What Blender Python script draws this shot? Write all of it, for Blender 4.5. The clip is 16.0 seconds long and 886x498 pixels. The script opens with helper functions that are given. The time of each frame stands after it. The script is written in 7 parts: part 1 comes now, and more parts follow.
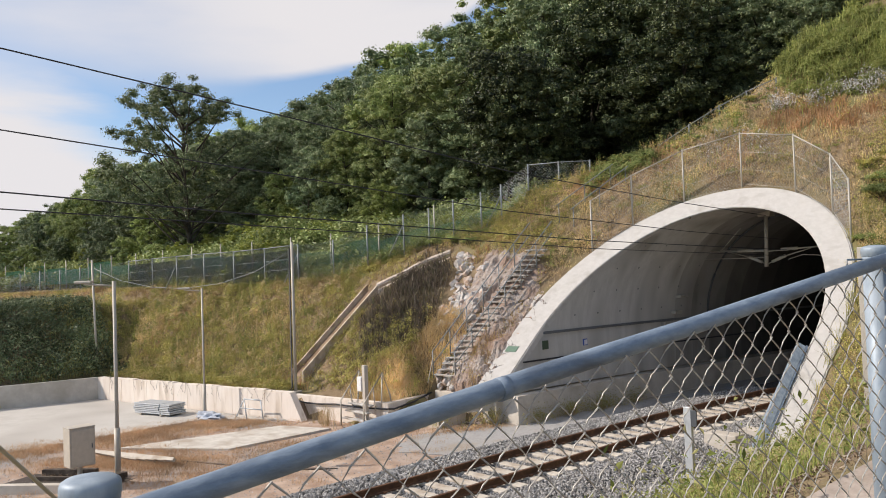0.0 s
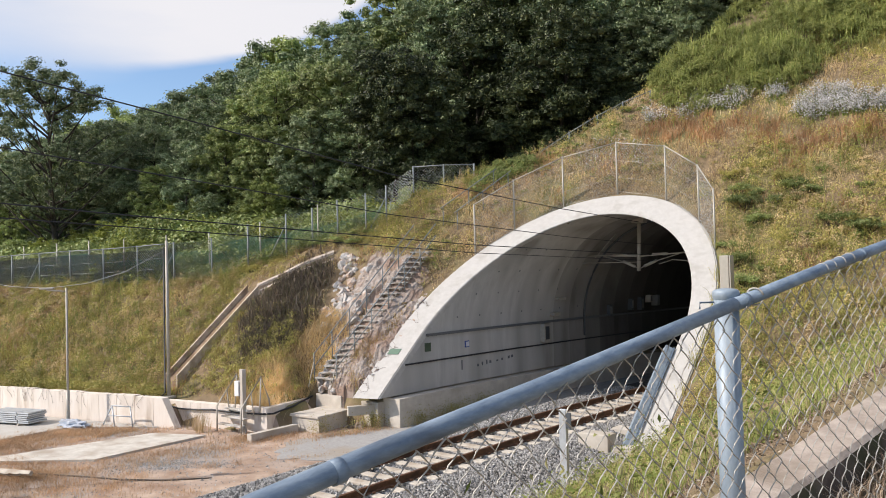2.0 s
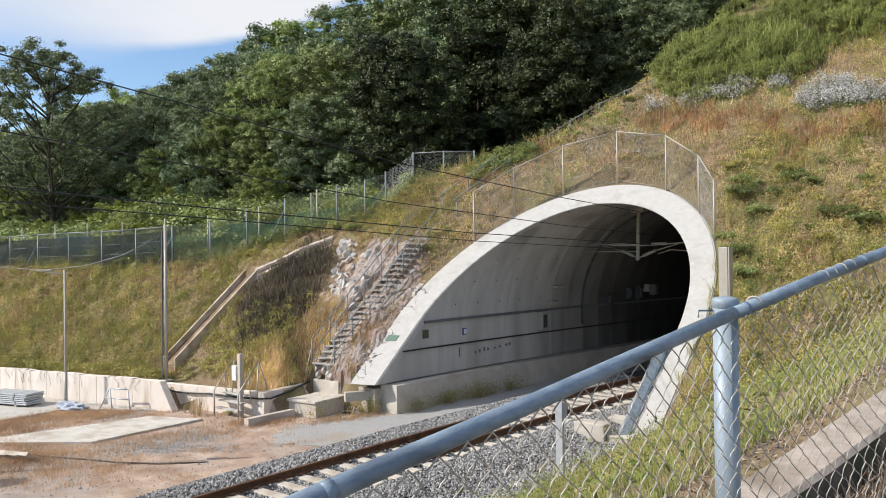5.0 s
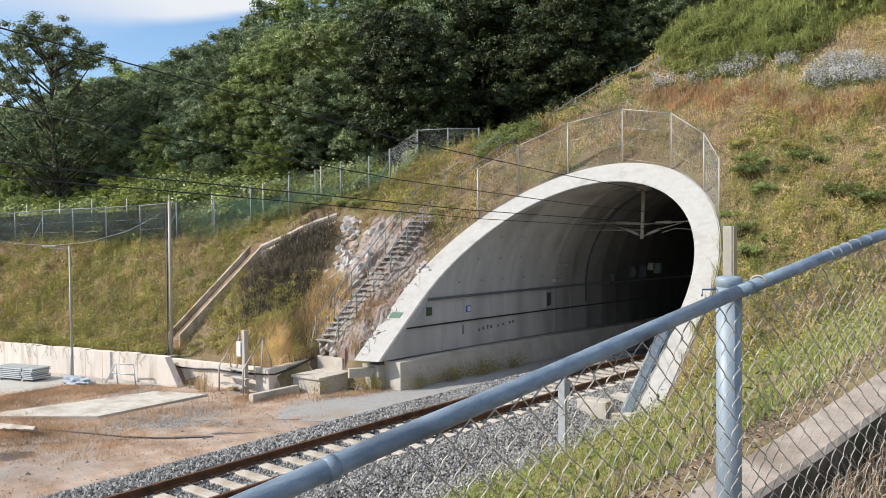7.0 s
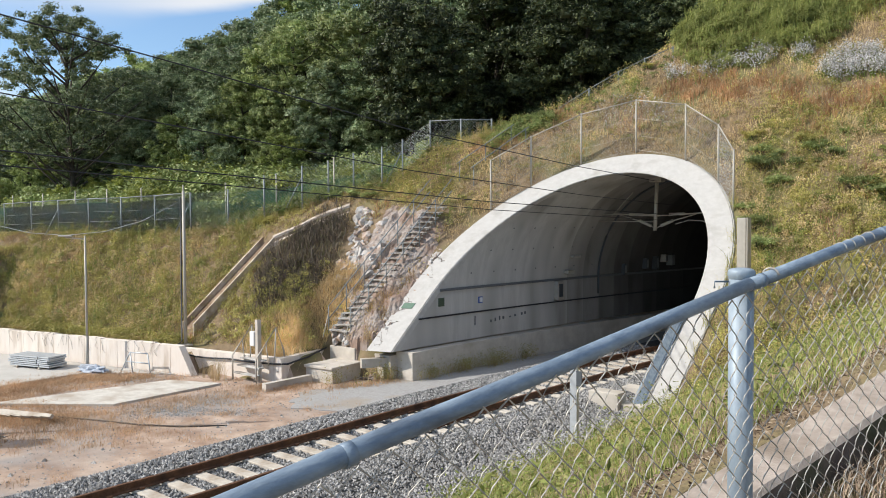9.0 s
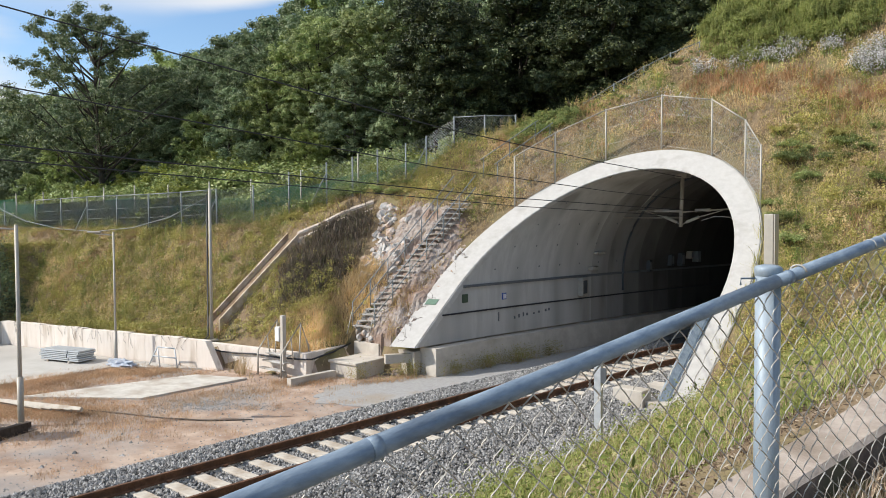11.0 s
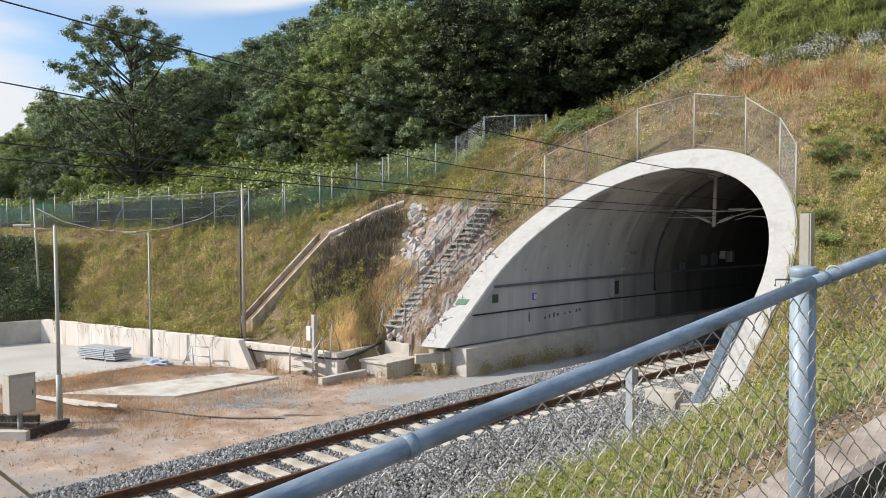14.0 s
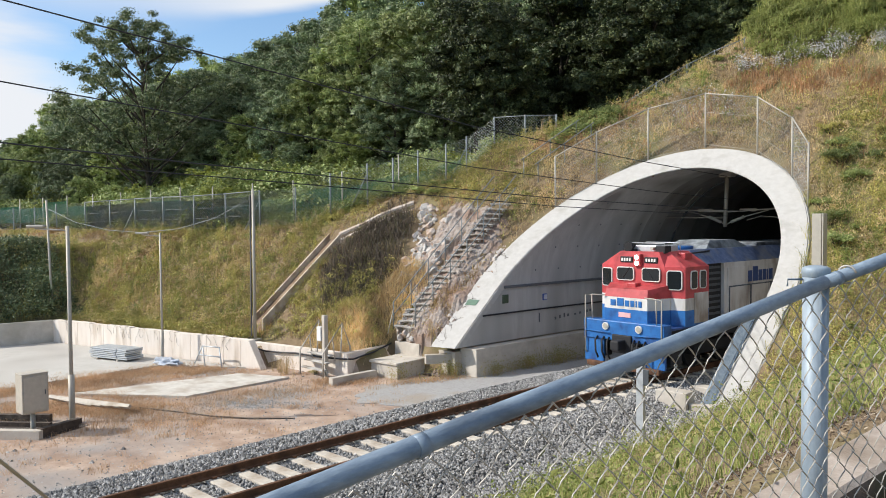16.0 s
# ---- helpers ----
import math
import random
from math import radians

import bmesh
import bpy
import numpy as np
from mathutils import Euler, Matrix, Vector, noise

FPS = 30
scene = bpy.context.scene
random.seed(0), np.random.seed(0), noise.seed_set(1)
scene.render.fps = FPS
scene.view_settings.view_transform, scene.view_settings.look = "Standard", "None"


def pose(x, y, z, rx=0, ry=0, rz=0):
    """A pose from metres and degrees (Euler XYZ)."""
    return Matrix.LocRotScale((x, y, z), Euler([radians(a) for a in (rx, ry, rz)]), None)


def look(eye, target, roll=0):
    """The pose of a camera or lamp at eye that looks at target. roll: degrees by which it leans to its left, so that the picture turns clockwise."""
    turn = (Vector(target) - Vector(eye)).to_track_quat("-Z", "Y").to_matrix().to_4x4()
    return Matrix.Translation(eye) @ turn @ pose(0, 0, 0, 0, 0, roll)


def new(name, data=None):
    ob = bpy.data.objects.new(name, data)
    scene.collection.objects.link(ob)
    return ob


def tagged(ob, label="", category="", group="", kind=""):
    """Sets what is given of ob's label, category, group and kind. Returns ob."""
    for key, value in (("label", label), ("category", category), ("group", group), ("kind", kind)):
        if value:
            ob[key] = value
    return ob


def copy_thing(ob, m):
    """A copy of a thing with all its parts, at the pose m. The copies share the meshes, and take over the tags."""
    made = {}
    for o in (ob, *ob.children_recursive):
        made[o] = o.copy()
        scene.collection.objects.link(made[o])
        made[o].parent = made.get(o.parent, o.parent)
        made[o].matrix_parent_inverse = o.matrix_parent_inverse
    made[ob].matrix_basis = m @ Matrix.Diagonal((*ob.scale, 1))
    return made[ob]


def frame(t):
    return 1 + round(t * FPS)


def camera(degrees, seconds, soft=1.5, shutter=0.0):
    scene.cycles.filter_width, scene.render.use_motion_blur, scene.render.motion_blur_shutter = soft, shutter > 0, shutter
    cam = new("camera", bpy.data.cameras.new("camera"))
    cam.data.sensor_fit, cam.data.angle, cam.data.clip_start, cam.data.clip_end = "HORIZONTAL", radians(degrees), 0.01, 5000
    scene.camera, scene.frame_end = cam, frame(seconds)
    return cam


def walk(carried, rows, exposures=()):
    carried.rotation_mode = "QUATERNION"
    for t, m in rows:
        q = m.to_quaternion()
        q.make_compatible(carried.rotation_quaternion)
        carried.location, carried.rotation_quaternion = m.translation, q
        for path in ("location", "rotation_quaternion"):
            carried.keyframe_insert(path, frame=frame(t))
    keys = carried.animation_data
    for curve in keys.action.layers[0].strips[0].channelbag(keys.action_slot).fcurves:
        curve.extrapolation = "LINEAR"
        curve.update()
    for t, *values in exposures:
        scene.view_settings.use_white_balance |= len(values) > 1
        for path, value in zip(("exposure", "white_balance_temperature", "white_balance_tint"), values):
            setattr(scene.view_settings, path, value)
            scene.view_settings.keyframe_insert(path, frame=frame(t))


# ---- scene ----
cam = camera(59.1, 16.0, soft=0.95)
PATH = [
    (0, pose(0.019, -0.178, 4.542, 91.80, 2.03, 46.95)),
    (0.5, pose(0.010, -0.116, 4.586, 91.65, 1.91, 44.56)),
    (1, pose(0.012, -0.075, 4.636, 91.73, 1.78, 42.17)),
    (1.5, pose(0.010, -0.038, 4.658, 91.48, 1.59, 39.83)),
    (2, pose(0.013, -0.032, 4.674, 91.42, 1.50, 38.62)),
    (2.5, pose(0.008, -0.023, 4.675, 91.43, 1.32, 38.39)),
    (3, pose(0.005, -0.008, 4.676, 91.40, 1.17, 38.48)),
    (3.5, pose(0.002, -0.000, 4.698, 91.39, 1.07, 38.52)),
    (4, pose(0.003, -0.007, 4.719, 91.22, 0.93, 38.49)),
    (6.5, pose(-0.003, 0.005, 4.739, 88.94, 0.60, 38.78)),
    (7, pose(-0.000, 0.000, 4.735, 88.71, 0.50, 38.84)),
    (7.5, pose(0.002, -0.002, 4.737, 88.50, 0.38, 38.88)),
    (8, pose(0.004, -0.008, 4.738, 88.32, 0.36, 38.88)),
    (8.5, pose(0.008, -0.019, 4.737, 88.18, 0.36, 39.33)),
    (9, pose(0.012, -0.024, 4.737, 88.05, 0.31, 39.74)),
    (11.5, pose(0.020, -0.043, 4.738, 87.78, 0.31, 41.94)),
    (12, pose(0.022, -0.048, 4.738, 87.80, 0.31, 42.38)),
    (12.5, pose(0.024, -0.052, 4.738, 87.83, 0.35, 42.74)),
    (13, pose(0.029, -0.066, 4.743, 87.80, 0.32, 43.17)),
    (13.5, pose(0.033, -0.078, 4.743, 87.80, 0.42, 43.51)),
    (14, pose(0.028, -0.060, 4.742, 87.80, 0.41, 43.67)),
    (14.5, pose(0.021, -0.043, 4.740, 87.84, 0.44, 43.82)),
    (15, pose(0.029, -0.063, 4.741, 87.84, 0.44, 43.98)),
    (15.5, pose(0.029, -0.065, 4.741, 87.85, 0.46, 44.23)),
    (16, pose(0.027, -0.061, 4.740, 87.84, 0.46, 44.40)),
]
walk(cam, PATH, [(0.0, -0.15, 6900, 15), (1.5, -0.05, 6850, 15), (2.5, 0.0, 6580, 13), (4.0, 0.0, 6550, 12), (6.5, 0.0, 6500, 10.5), (16.0, 0.0, 6500, 10)])

# ---------------------------------------------------------------- light
TO_SUN = Vector((-0.52, -0.60, 0.60)).normalized()
sun_data = bpy.data.lights.new("sun", "SUN")
sun_data.energy, sun_data.angle, sun_data.color = 4.9, radians(0.53), (1.0, 0.955, 0.89)
sun_ob = new("sun", sun_data)
sun_ob.matrix_world = look((0, 0, 60), Vector((0, 0, 60)) - TO_SUN)


def make_world():
    w = bpy.data.worlds.new("sky_world")
    scene.world = w
    w.use_nodes = True
    nt = w.node_tree
    nt.nodes.clear()
    N, Lk = nt.nodes.new, nt.links.new
    out, bg, sky = N("ShaderNodeOutputWorld"), N("ShaderNodeBackground"), N("ShaderNodeTexSky")
    sky.sky_type, sky.sun_disc = "NISHITA", False
    sky.dust_density, sky.ozone_density = 0.3, 2.5
    sky.sun_elevation = math.asin(TO_SUN.z)
    sky.sun_rotation = math.atan2(TO_SUN.x, TO_SUN.y)
    tc, mp, nz, sep = N("ShaderNodeTexCoord"), N("ShaderNodeMapping"), N("ShaderNodeTexNoise"), N("ShaderNodeSeparateXYZ")
    mp.inputs["Scale"].default_value = (1.0, 1.0, 4.2)
    mp.inputs["Location"].default_value = CLOUD
    nz.inputs["Scale"].default_value, nz.inputs["Detail"].default_value, nz.inputs["Roughness"].default_value = 2.2, 10, 0.5
    nz.inputs["Distortion"].default_value = 0.3
    hs = N("ShaderNodeHueSaturation")
    hs.inputs["Saturation"].default_value, hs.inputs["Value"].default_value = 1.12, 2.1

    def math_node(op, a, b, c=None):
        m = N("ShaderNodeMath")
        m.operation = op
        for k, v in enumerate((a, b, c)):
            if v is None:
                continue
            if isinstance(v, (int, float)):
                m.inputs[k].default_value = v
            else:
                Lk(v, m.inputs[k])
        return m.outputs[0]

    def band(v, lo, hi, a, b):
        m = N("ShaderNodeMapRange")
        m.interpolation_type = "SMOOTHSTEP"
        Lk(v, m.inputs[0])
        for k, q in enumerate((lo, hi, a, b)):
            m.inputs[k + 1].default_value = q
        return m.outputs[0]

    Lk(tc.outputs["Generated"], mp.inputs["Vector"])
    Lk(tc.outputs["Generated"], sep.inputs[0])
    Lk(mp.outputs[0], nz.inputs["Vector"])
    n = math_node("SUBTRACT", nz.outputs["Fac"], 0.5)
    # a high white sheet, clear blue below it, and a cloud bank low in the west
    turn = math_node("ADD", sep.outputs[0], 0.9)
    rim = math_node("MINIMUM", math_node("MULTIPLY", math_node("MULTIPLY", turn, turn), 1.43), 0.5)
    over = math_node("SUBTRACT", math_node("MULTIPLY_ADD", n, 0.035, sep.outputs[2]), rim)
    crisp = band(over, 0.231, 0.247, 0.0, 1.0)
    hazy = band(over, 0.20, 0.285, 0.0, 0.78)
    side = band(sep.outputs[0], -0.90, -0.80, 0.0, 1.0)
    sheet = math_node("ADD", math_node("MULTIPLY", crisp, side), math_node("MULTIPLY", hazy, math_node("SUBTRACT", 1.0, side)))
    sheet = math_node("MULTIPLY", sheet, band(n, -0.2, 0.12, 0.70, 1.0))
    west = band(math_node("MULTIPLY_ADD", n, 0.12, sep.outputs[0]), -0.905, -0.95, 0.0, 1.0)
    low = band(math_node("MULTIPLY_ADD", n, 0.16, sep.outputs[2]), 0.235, 0.195, 0.4, 1.0)
    amount = math_node("MAXIMUM", sheet, math_node("MULTIPLY", west, low))
    amount = math_node("MAXIMUM", amount, 0.06)
    mix = N("ShaderNodeMixRGB")
    mix.inputs[2].default_value = (10.4, 10.75, 11.3, 1)
    Lk(amount, mix.inputs[0])
    Lk(sky.outputs[0], hs.inputs["Color"])
    Lk(hs.outputs[0], mix.inputs[1])
    Lk(mix.outputs[0], bg.inputs["Color"])
    bg.inputs["Strength"].default_value = 0.082
    Lk(bg.outputs[0], out.inputs[0])


CLOUD = (0.35, 0.2, 0.75)
make_world()
scene.view_settings.exposure = 0.0


# ---------------------------------------------------------------- materials
def rgba(c):
    return (*c, 1.0)


def mat(name, c1, c2, scale=6.0, rough=0.85, bump=0.3, metal=0.0, c3=None, scale3=0.7, amount3=0.55, fine=60.0, island=None, spec=0.4, stretch=(1, 1, 1), depth=0.02):
    """Noise-mixed surface: c1 to c2 at one scale, c3 in larger patches, fine relief; island: spread of brightness per loose piece."""
    m = bpy.data.materials.new(name)
    m.use_nodes = True
    nt = m.node_tree
    N, Lk = nt.nodes.new, nt.links.new
    b = nt.nodes["Principled BSDF"]
    tc, mp = N("ShaderNodeTexCoord"), N("ShaderNodeMapping")
    mp.inputs["Scale"].default_value = stretch
    Lk(tc.outputs["Object"], mp.inputs["Vector"])
    n1 = N("ShaderNodeTexNoise")
    n1.inputs["Scale"].default_value, n1.inputs["Detail"].default_value, n1.inputs["Roughness"].default_value = scale, 6, 0.65
    Lk(mp.outputs[0], n1.inputs["Vector"])
    r1 = N("ShaderNodeValToRGB")
    r1.color_ramp.elements[0].position, r1.color_ramp.elements[1].position = 0.35, 0.65
    r1.color_ramp.elements[0].color, r1.color_ramp.elements[1].color = rgba(c1), rgba(c2)
    Lk(n1.outputs["Fac"], r1.inputs[0])
    col = r1.outputs[0]
    if c3 is not None:
        n3, r3, x3 = N("ShaderNodeTexNoise"), N("ShaderNodeValToRGB"), N("ShaderNodeMixRGB")
        n3.inputs["Scale"].default_value, n3.inputs["Detail"].default_value = scale3, 5
        r3.color_ramp.elements[0].position, r3.color_ramp.elements[1].position = amount3 - 0.08, amount3 + 0.1
        Lk(mp.outputs[0], n3.inputs["Vector"])
        Lk(n3.outputs["Fac"], r3.inputs[0])
        Lk(r3.outputs[0], x3.inputs[0])
        Lk(col, x3.inputs[1])
        x3.inputs[2].default_value = rgba(c3)
        col = x3.outputs[0]
    if island is not None:
        g, mr, hs = N("ShaderNodeNewGeometry"), N("ShaderNodeMapRange"), N("ShaderNodeHueSaturation")
        mr.inputs[3].default_value, mr.inputs[4].default_value = 1 - island, 1 + island
        Lk(g.outputs["Random Per Island"], mr.inputs[0])
        Lk(mr.outputs[0], hs.inputs["Value"])
        Lk(col, hs.inputs["Color"])
        col = hs.outputs[0]
    Lk(col, b.inputs["Base Color"])
    b.inputs["Roughness"].default_value, b.inputs["Metallic"].default_value = rough, metal
    b.inputs["Specular IOR Level"].default_value = spec
    if bump:
        nb, bp = N("ShaderNodeTexNoise"), N("ShaderNodeBump")
        nb.inputs["Scale"].default_value, nb.inputs["Detail"].default_value = fine, 4
        bp.inputs["Strength"].default_value, bp.inputs["Distance"].default_value = bump, depth
        Lk(mp.outputs[0], nb.inputs["Vector"])
        Lk(nb.outputs["Fac"], bp.inputs["Height"])
        Lk(bp.outputs[0], b.inputs["Normal"])
    return m


def leaf_mat(name, colours, rough=0.6, through_light=0.3, gloss=0.25, spread=0.25, patch=0.9):
    """Leaves and blades: a colour for each loose piece out of a ramp, some light let through."""
    m = bpy.data.materials.new(name)
    m.use_nodes = True
    nt = m.node_tree
    N, Lk = nt.nodes.new, nt.links.new
    b, out = nt.nodes["Principled BSDF"], nt.nodes["Material Output"]
    g, r = N("ShaderNodeNewGeometry"), N("ShaderNodeValToRGB")
    els = r.color_ramp.elements
    while len(els) < len(colours):
        els.new(0.5)
    for i, c in enumerate(colours):
        els[i].position, els[i].color = i / (len(colours) - 1), rgba(c)
    Lk(g.outputs["Random Per Island"], r.inputs[0])
    oi, mr, hs = N("ShaderNodeObjectInfo"), N("ShaderNodeMapRange"), N("ShaderNodeHueSaturation")
    mr.inputs[3].default_value, mr.inputs[4].default_value = 1 - spread, 1 + spread
    Lk(oi.outputs["Random"], mr.inputs[0])
    tc, nz, nr, pr = N("ShaderNodeTexCoord"), N("ShaderNodeTexNoise"), N("ShaderNodeMapRange"), N("ShaderNodeMath")
    nz.inputs["Scale"].default_value, nz.inputs["Detail"].default_value = patch, 3
    nr.inputs[1].default_value, nr.inputs[2].default_value, nr.inputs[3].default_value, nr.inputs[4].default_value = 0.3, 0.7, 0.72, 1.28
    pr.operation = "MULTIPLY"
    Lk(tc.outputs["Object"], nz.inputs["Vector"])
    Lk(nz.outputs["Fac"], nr.inputs[0])
    Lk(nr.outputs[0], pr.inputs[0])
    Lk(mr.outputs[0], pr.inputs[1])
    Lk(pr.outputs[0], hs.inputs["Value"])
    Lk(r.outputs[0], hs.inputs["Color"])
    Lk(hs.outputs[0], b.inputs["Base Color"])
    b.inputs["Roughness"].default_value, b.inputs["Specular IOR Level"].default_value = rough, gloss
    tr, mx = N("ShaderNodeBsdfTranslucent"), N("ShaderNodeMixShader")
    mx.inputs[0].default_value = through_light
    Lk(hs.outputs[0], tr.inputs["Color"])
    Lk(b.outputs[0], mx.inputs[1])
    Lk(tr.outputs[0], mx.inputs[2])
    Lk(mx.outputs[0], out.inputs["Surface"])
    return m


def plain(name, c, rough=0.5, metal=0.0, spread=0.12, scale=9.0, bump=0.08, fine=90.0):
    d = tuple(max(0.0, v * (1 - spread)) for v in c)
    return mat(name, d, c, scale=scale, rough=rough, metal=metal, bump=bump, fine=fine, depth=0.004)


def glow(name, c, strength):
    m = bpy.data.materials.new(name)
    m.use_nodes = True
    b = m.node_tree.nodes["Principled BSDF"]
    b.inputs["Base Color"].default_value = rgba(c)
    b.inputs["Emission Color"].default_value, b.inputs["Emission Strength"].default_value = rgba(c), strength
    return m


M_SOIL = mat("bank_soil", (0.175, 0.125, 0.072), (0.27, 0.195, 0.115), 3.0, 0.95, 0.6, c3=(0.195, 0.18, 0.07), scale3=0.45, amount3=0.55, fine=25, depth=0.06)
M_DIRT = mat("bare_dirt", (0.30, 0.20, 0.14), (0.515, 0.39, 0.30), 1.3, 0.95, 0.6, c3=(0.29, 0.275, 0.26), scale3=0.33, amount3=0.55, fine=30, depth=0.03)
M_CONC = mat("pale_concrete", (0.47, 0.42, 0.355), (0.58, 0.53, 0.455), 2.2, 0.85, 0.25, c3=(0.42, 0.37, 0.30), scale3=0.9, amount3=0.6, fine=45, depth=0.01)
M_WALL = mat("streaked_wall_concrete", (0.70, 0.61, 0.52), (0.80, 0.725, 0.64), 2.4, 0.88, 0.3, c3=(0.48, 0.39, 0.30), scale3=2.6, amount3=0.64, fine=45, depth=0.01, stretch=(1, 1, 0.22))
M_WHITEPATH = mat("sunbleached_concrete", (0.50, 0.465, 0.405), (0.62, 0.585, 0.52), 3.2, 0.9, 0.35, c3=(0.40, 0.34, 0.275), scale3=1.3, amount3=0.56, fine=45, depth=0.01)
M_RIM = mat("weathered_portal_concrete", (0.46, 0.44, 0.405), (0.52, 0.50, 0.465), 5.0, 0.85, 0.3, c3=(0.38, 0.355, 0.315), scale3=1.6, amount3=0.64, fine=40, depth=0.01)
M_LINING = mat("tunnel_lining_concrete", (0.44, 0.42, 0.385), (0.54, 0.52, 0.48), 3.2, 0.85, 0.3, c3=(0.31, 0.29, 0.255), scale3=0.8, amount3=0.57, fine=30, depth=0.01, stretch=(1, 1, 0.16))
# Near-black colour stands for the shade deep in the tunnel.
M_DEEP_LINING = mat("deep_shade_lining", (0.032, 0.03, 0.028), (0.05, 0.048, 0.045), 1.3, 0.9, 0.25, c3=(0.045, 0.043, 0.04), scale3=0.5, fine=30)
M_YARD = mat("yard_slab_concrete", (0.46, 0.435, 0.39), (0.53, 0.505, 0.46), 1.2, 0.9, 0.2, c3=(0.40, 0.37, 0.33), scale3=0.3, amount3=0.58, fine=40, depth=0.01)
M_ROAD = mat("grey_gravel_path", (0.30, 0.29, 0.275), (0.40, 0.39, 0.375), 14.0, 0.95, 0.5, c3=(0.34, 0.29, 0.23), scale3=0.6, amount3=0.6, fine=60, depth=0.02)
# Bed coloured near black to paint the shade in gaps between stones.
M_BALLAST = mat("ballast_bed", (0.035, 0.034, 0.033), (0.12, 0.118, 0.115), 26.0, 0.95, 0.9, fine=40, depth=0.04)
M_STONE = mat("ballast_stone", (0.18, 0.176, 0.168), (0.385, 0.372, 0.35), 20, 0.9, 0.3, island=0.6)
M_RUST = mat("rusted_rail_steel", (0.10, 0.045, 0.022), (0.17, 0.085, 0.045), 12, 0.8, 0.3, c3=(0.07, 0.035, 0.02), scale3=3, fine=80, depth=0.004)
M_SLEEPER = mat("sleeper_concrete", (0.47, 0.42, 0.35), (0.58, 0.53, 0.45), 5, 0.9, 0.3, c3=(0.34, 0.27, 0.20), scale3=2.0, amount3=0.6, fine=50, depth=0.008)
M_RUBBLE = mat("broken_slope_rock", (0.25, 0.205, 0.175), (0.43, 0.375, 0.33), 6, 0.92, 1.0, c3=(0.27, 0.19, 0.145), scale3=1.6, amount3=0.52, fine=14, depth=0.05)
M_TREAD = mat("worn_tread_concrete", (0.42, 0.40, 0.37), (0.56, 0.54, 0.50), 5, 0.9, 0.4, c3=(0.22, 0.19, 0.15), scale3=2.0, fine=40, depth=0.01)
M_GALV = mat("galvanised_steel", (0.135, 0.185, 0.245), (0.27, 0.335, 0.40), 26, 0.5, 0.4, metal=0.12, c3=(0.085, 0.11, 0.145), scale3=11, amount3=0.63, fine=150, depth=0.003, stretch=(1, 0.3, 1))
M_GALVPOST = mat("bright_galvanised_steel", (0.235, 0.29, 0.34), (0.34, 0.40, 0.45), 22, 0.5, 0.2, metal=0.12, c3=(0.19, 0.24, 0.285), scale3=7, amount3=0.58, fine=160, depth=0.002, stretch=(1, 1, 0.35))
M_WIRE = mat("galvanised_fence_wire", (0.28, 0.26, 0.23), (0.52, 0.495, 0.445), 26, 0.55, 0.0, metal=0.35)
M_POST = plain("grey_painted_steel", (0.44, 0.405, 0.345), 0.55, 0.2)
M_FENCE = plain("dull_grey_fence_steel", (0.24, 0.26, 0.26), 0.6, 0.2)
M_FARNET = plain("dull_fence_wire", (0.50, 0.53, 0.52), 0.55, 0.2)
M_DARKSTEEL = plain("dark_steel", (0.10, 0.11, 0.12), 0.5, 0.4)
M_HOSE = plain("dusty_hose", (0.13, 0.11, 0.09), 0.8)
M_CABLE = plain("black_cable", (0.03, 0.03, 0.035), 0.6)
M_NET = plain("faded_green_netting", (0.10, 0.27, 0.17), 0.8)
M_SHADE = plain("black_shade_net", (0.028, 0.032, 0.034), 0.9)
M_BARK = mat("grey_bark", (0.035, 0.028, 0.02), (0.08, 0.065, 0.05), 9, 0.95, 0.8, fine=20, depth=0.03, stretch=(1, 1, 0.3))
M_LEAF = leaf_mat("forest_leaves", [(0.135, 0.185, 0.05), (0.20, 0.255, 0.072), (0.285, 0.34, 0.105), (0.46, 0.49, 0.21)], 0.5, 0.12, 0.35, 0.35, 0.6)
M_LEAF_GREY = leaf_mat("grey_green_leaves", [(0.084, 0.125, 0.052), (0.135, 0.182, 0.08), (0.20, 0.252, 0.118), (0.37, 0.41, 0.23)], 0.45, 0.1, 0.35, 0.3, 0.6)
M_LEAF_TALL = leaf_mat("dark_airy_leaves", [(0.048, 0.07, 0.028), (0.08, 0.107, 0.045), (0.12, 0.152, 0.066), (0.25, 0.275, 0.145)], 0.45, 0.1, 0.35, 0.3, 0.6)
M_LEAF_YELLOW = leaf_mat("yellow_green_leaves", [(0.15, 0.18, 0.03), (0.22, 0.255, 0.045), (0.30, 0.325, 0.06), (0.42, 0.42, 0.11)], 0.5, 0.25, 0.3, 0.25)
# Leaf colour lowered to stand for deep shade, not a darker species.
M_LEAF_SHADED = leaf_mat("shade_coloured_leaves", [(0.018, 0.027, 0.010), (0.034, 0.05, 0.017), (0.064, 0.085, 0.030), (0.19, 0.215, 0.09)], 0.5, 0.08, 0.3, 0.35)
M_LEAF_LIGHT = leaf_mat("light_leaves", [(0.13, 0.185, 0.04), (0.21, 0.28, 0.06), (0.29, 0.36, 0.09), (0.37, 0.39, 0.13)], 0.55, 0.2, 0.25, 0.25)
M_GRASS = leaf_mat("green_grass", [(0.37, 0.34, 0.115), (0.45, 0.405, 0.135), (0.54, 0.455, 0.17), (0.59, 0.48, 0.22)])
M_DRY = leaf_mat("dry_grass", [(0.55, 0.40, 0.2), (0.61, 0.45, 0.235), (0.66, 0.515, 0.32), (0.51, 0.405, 0.19)])
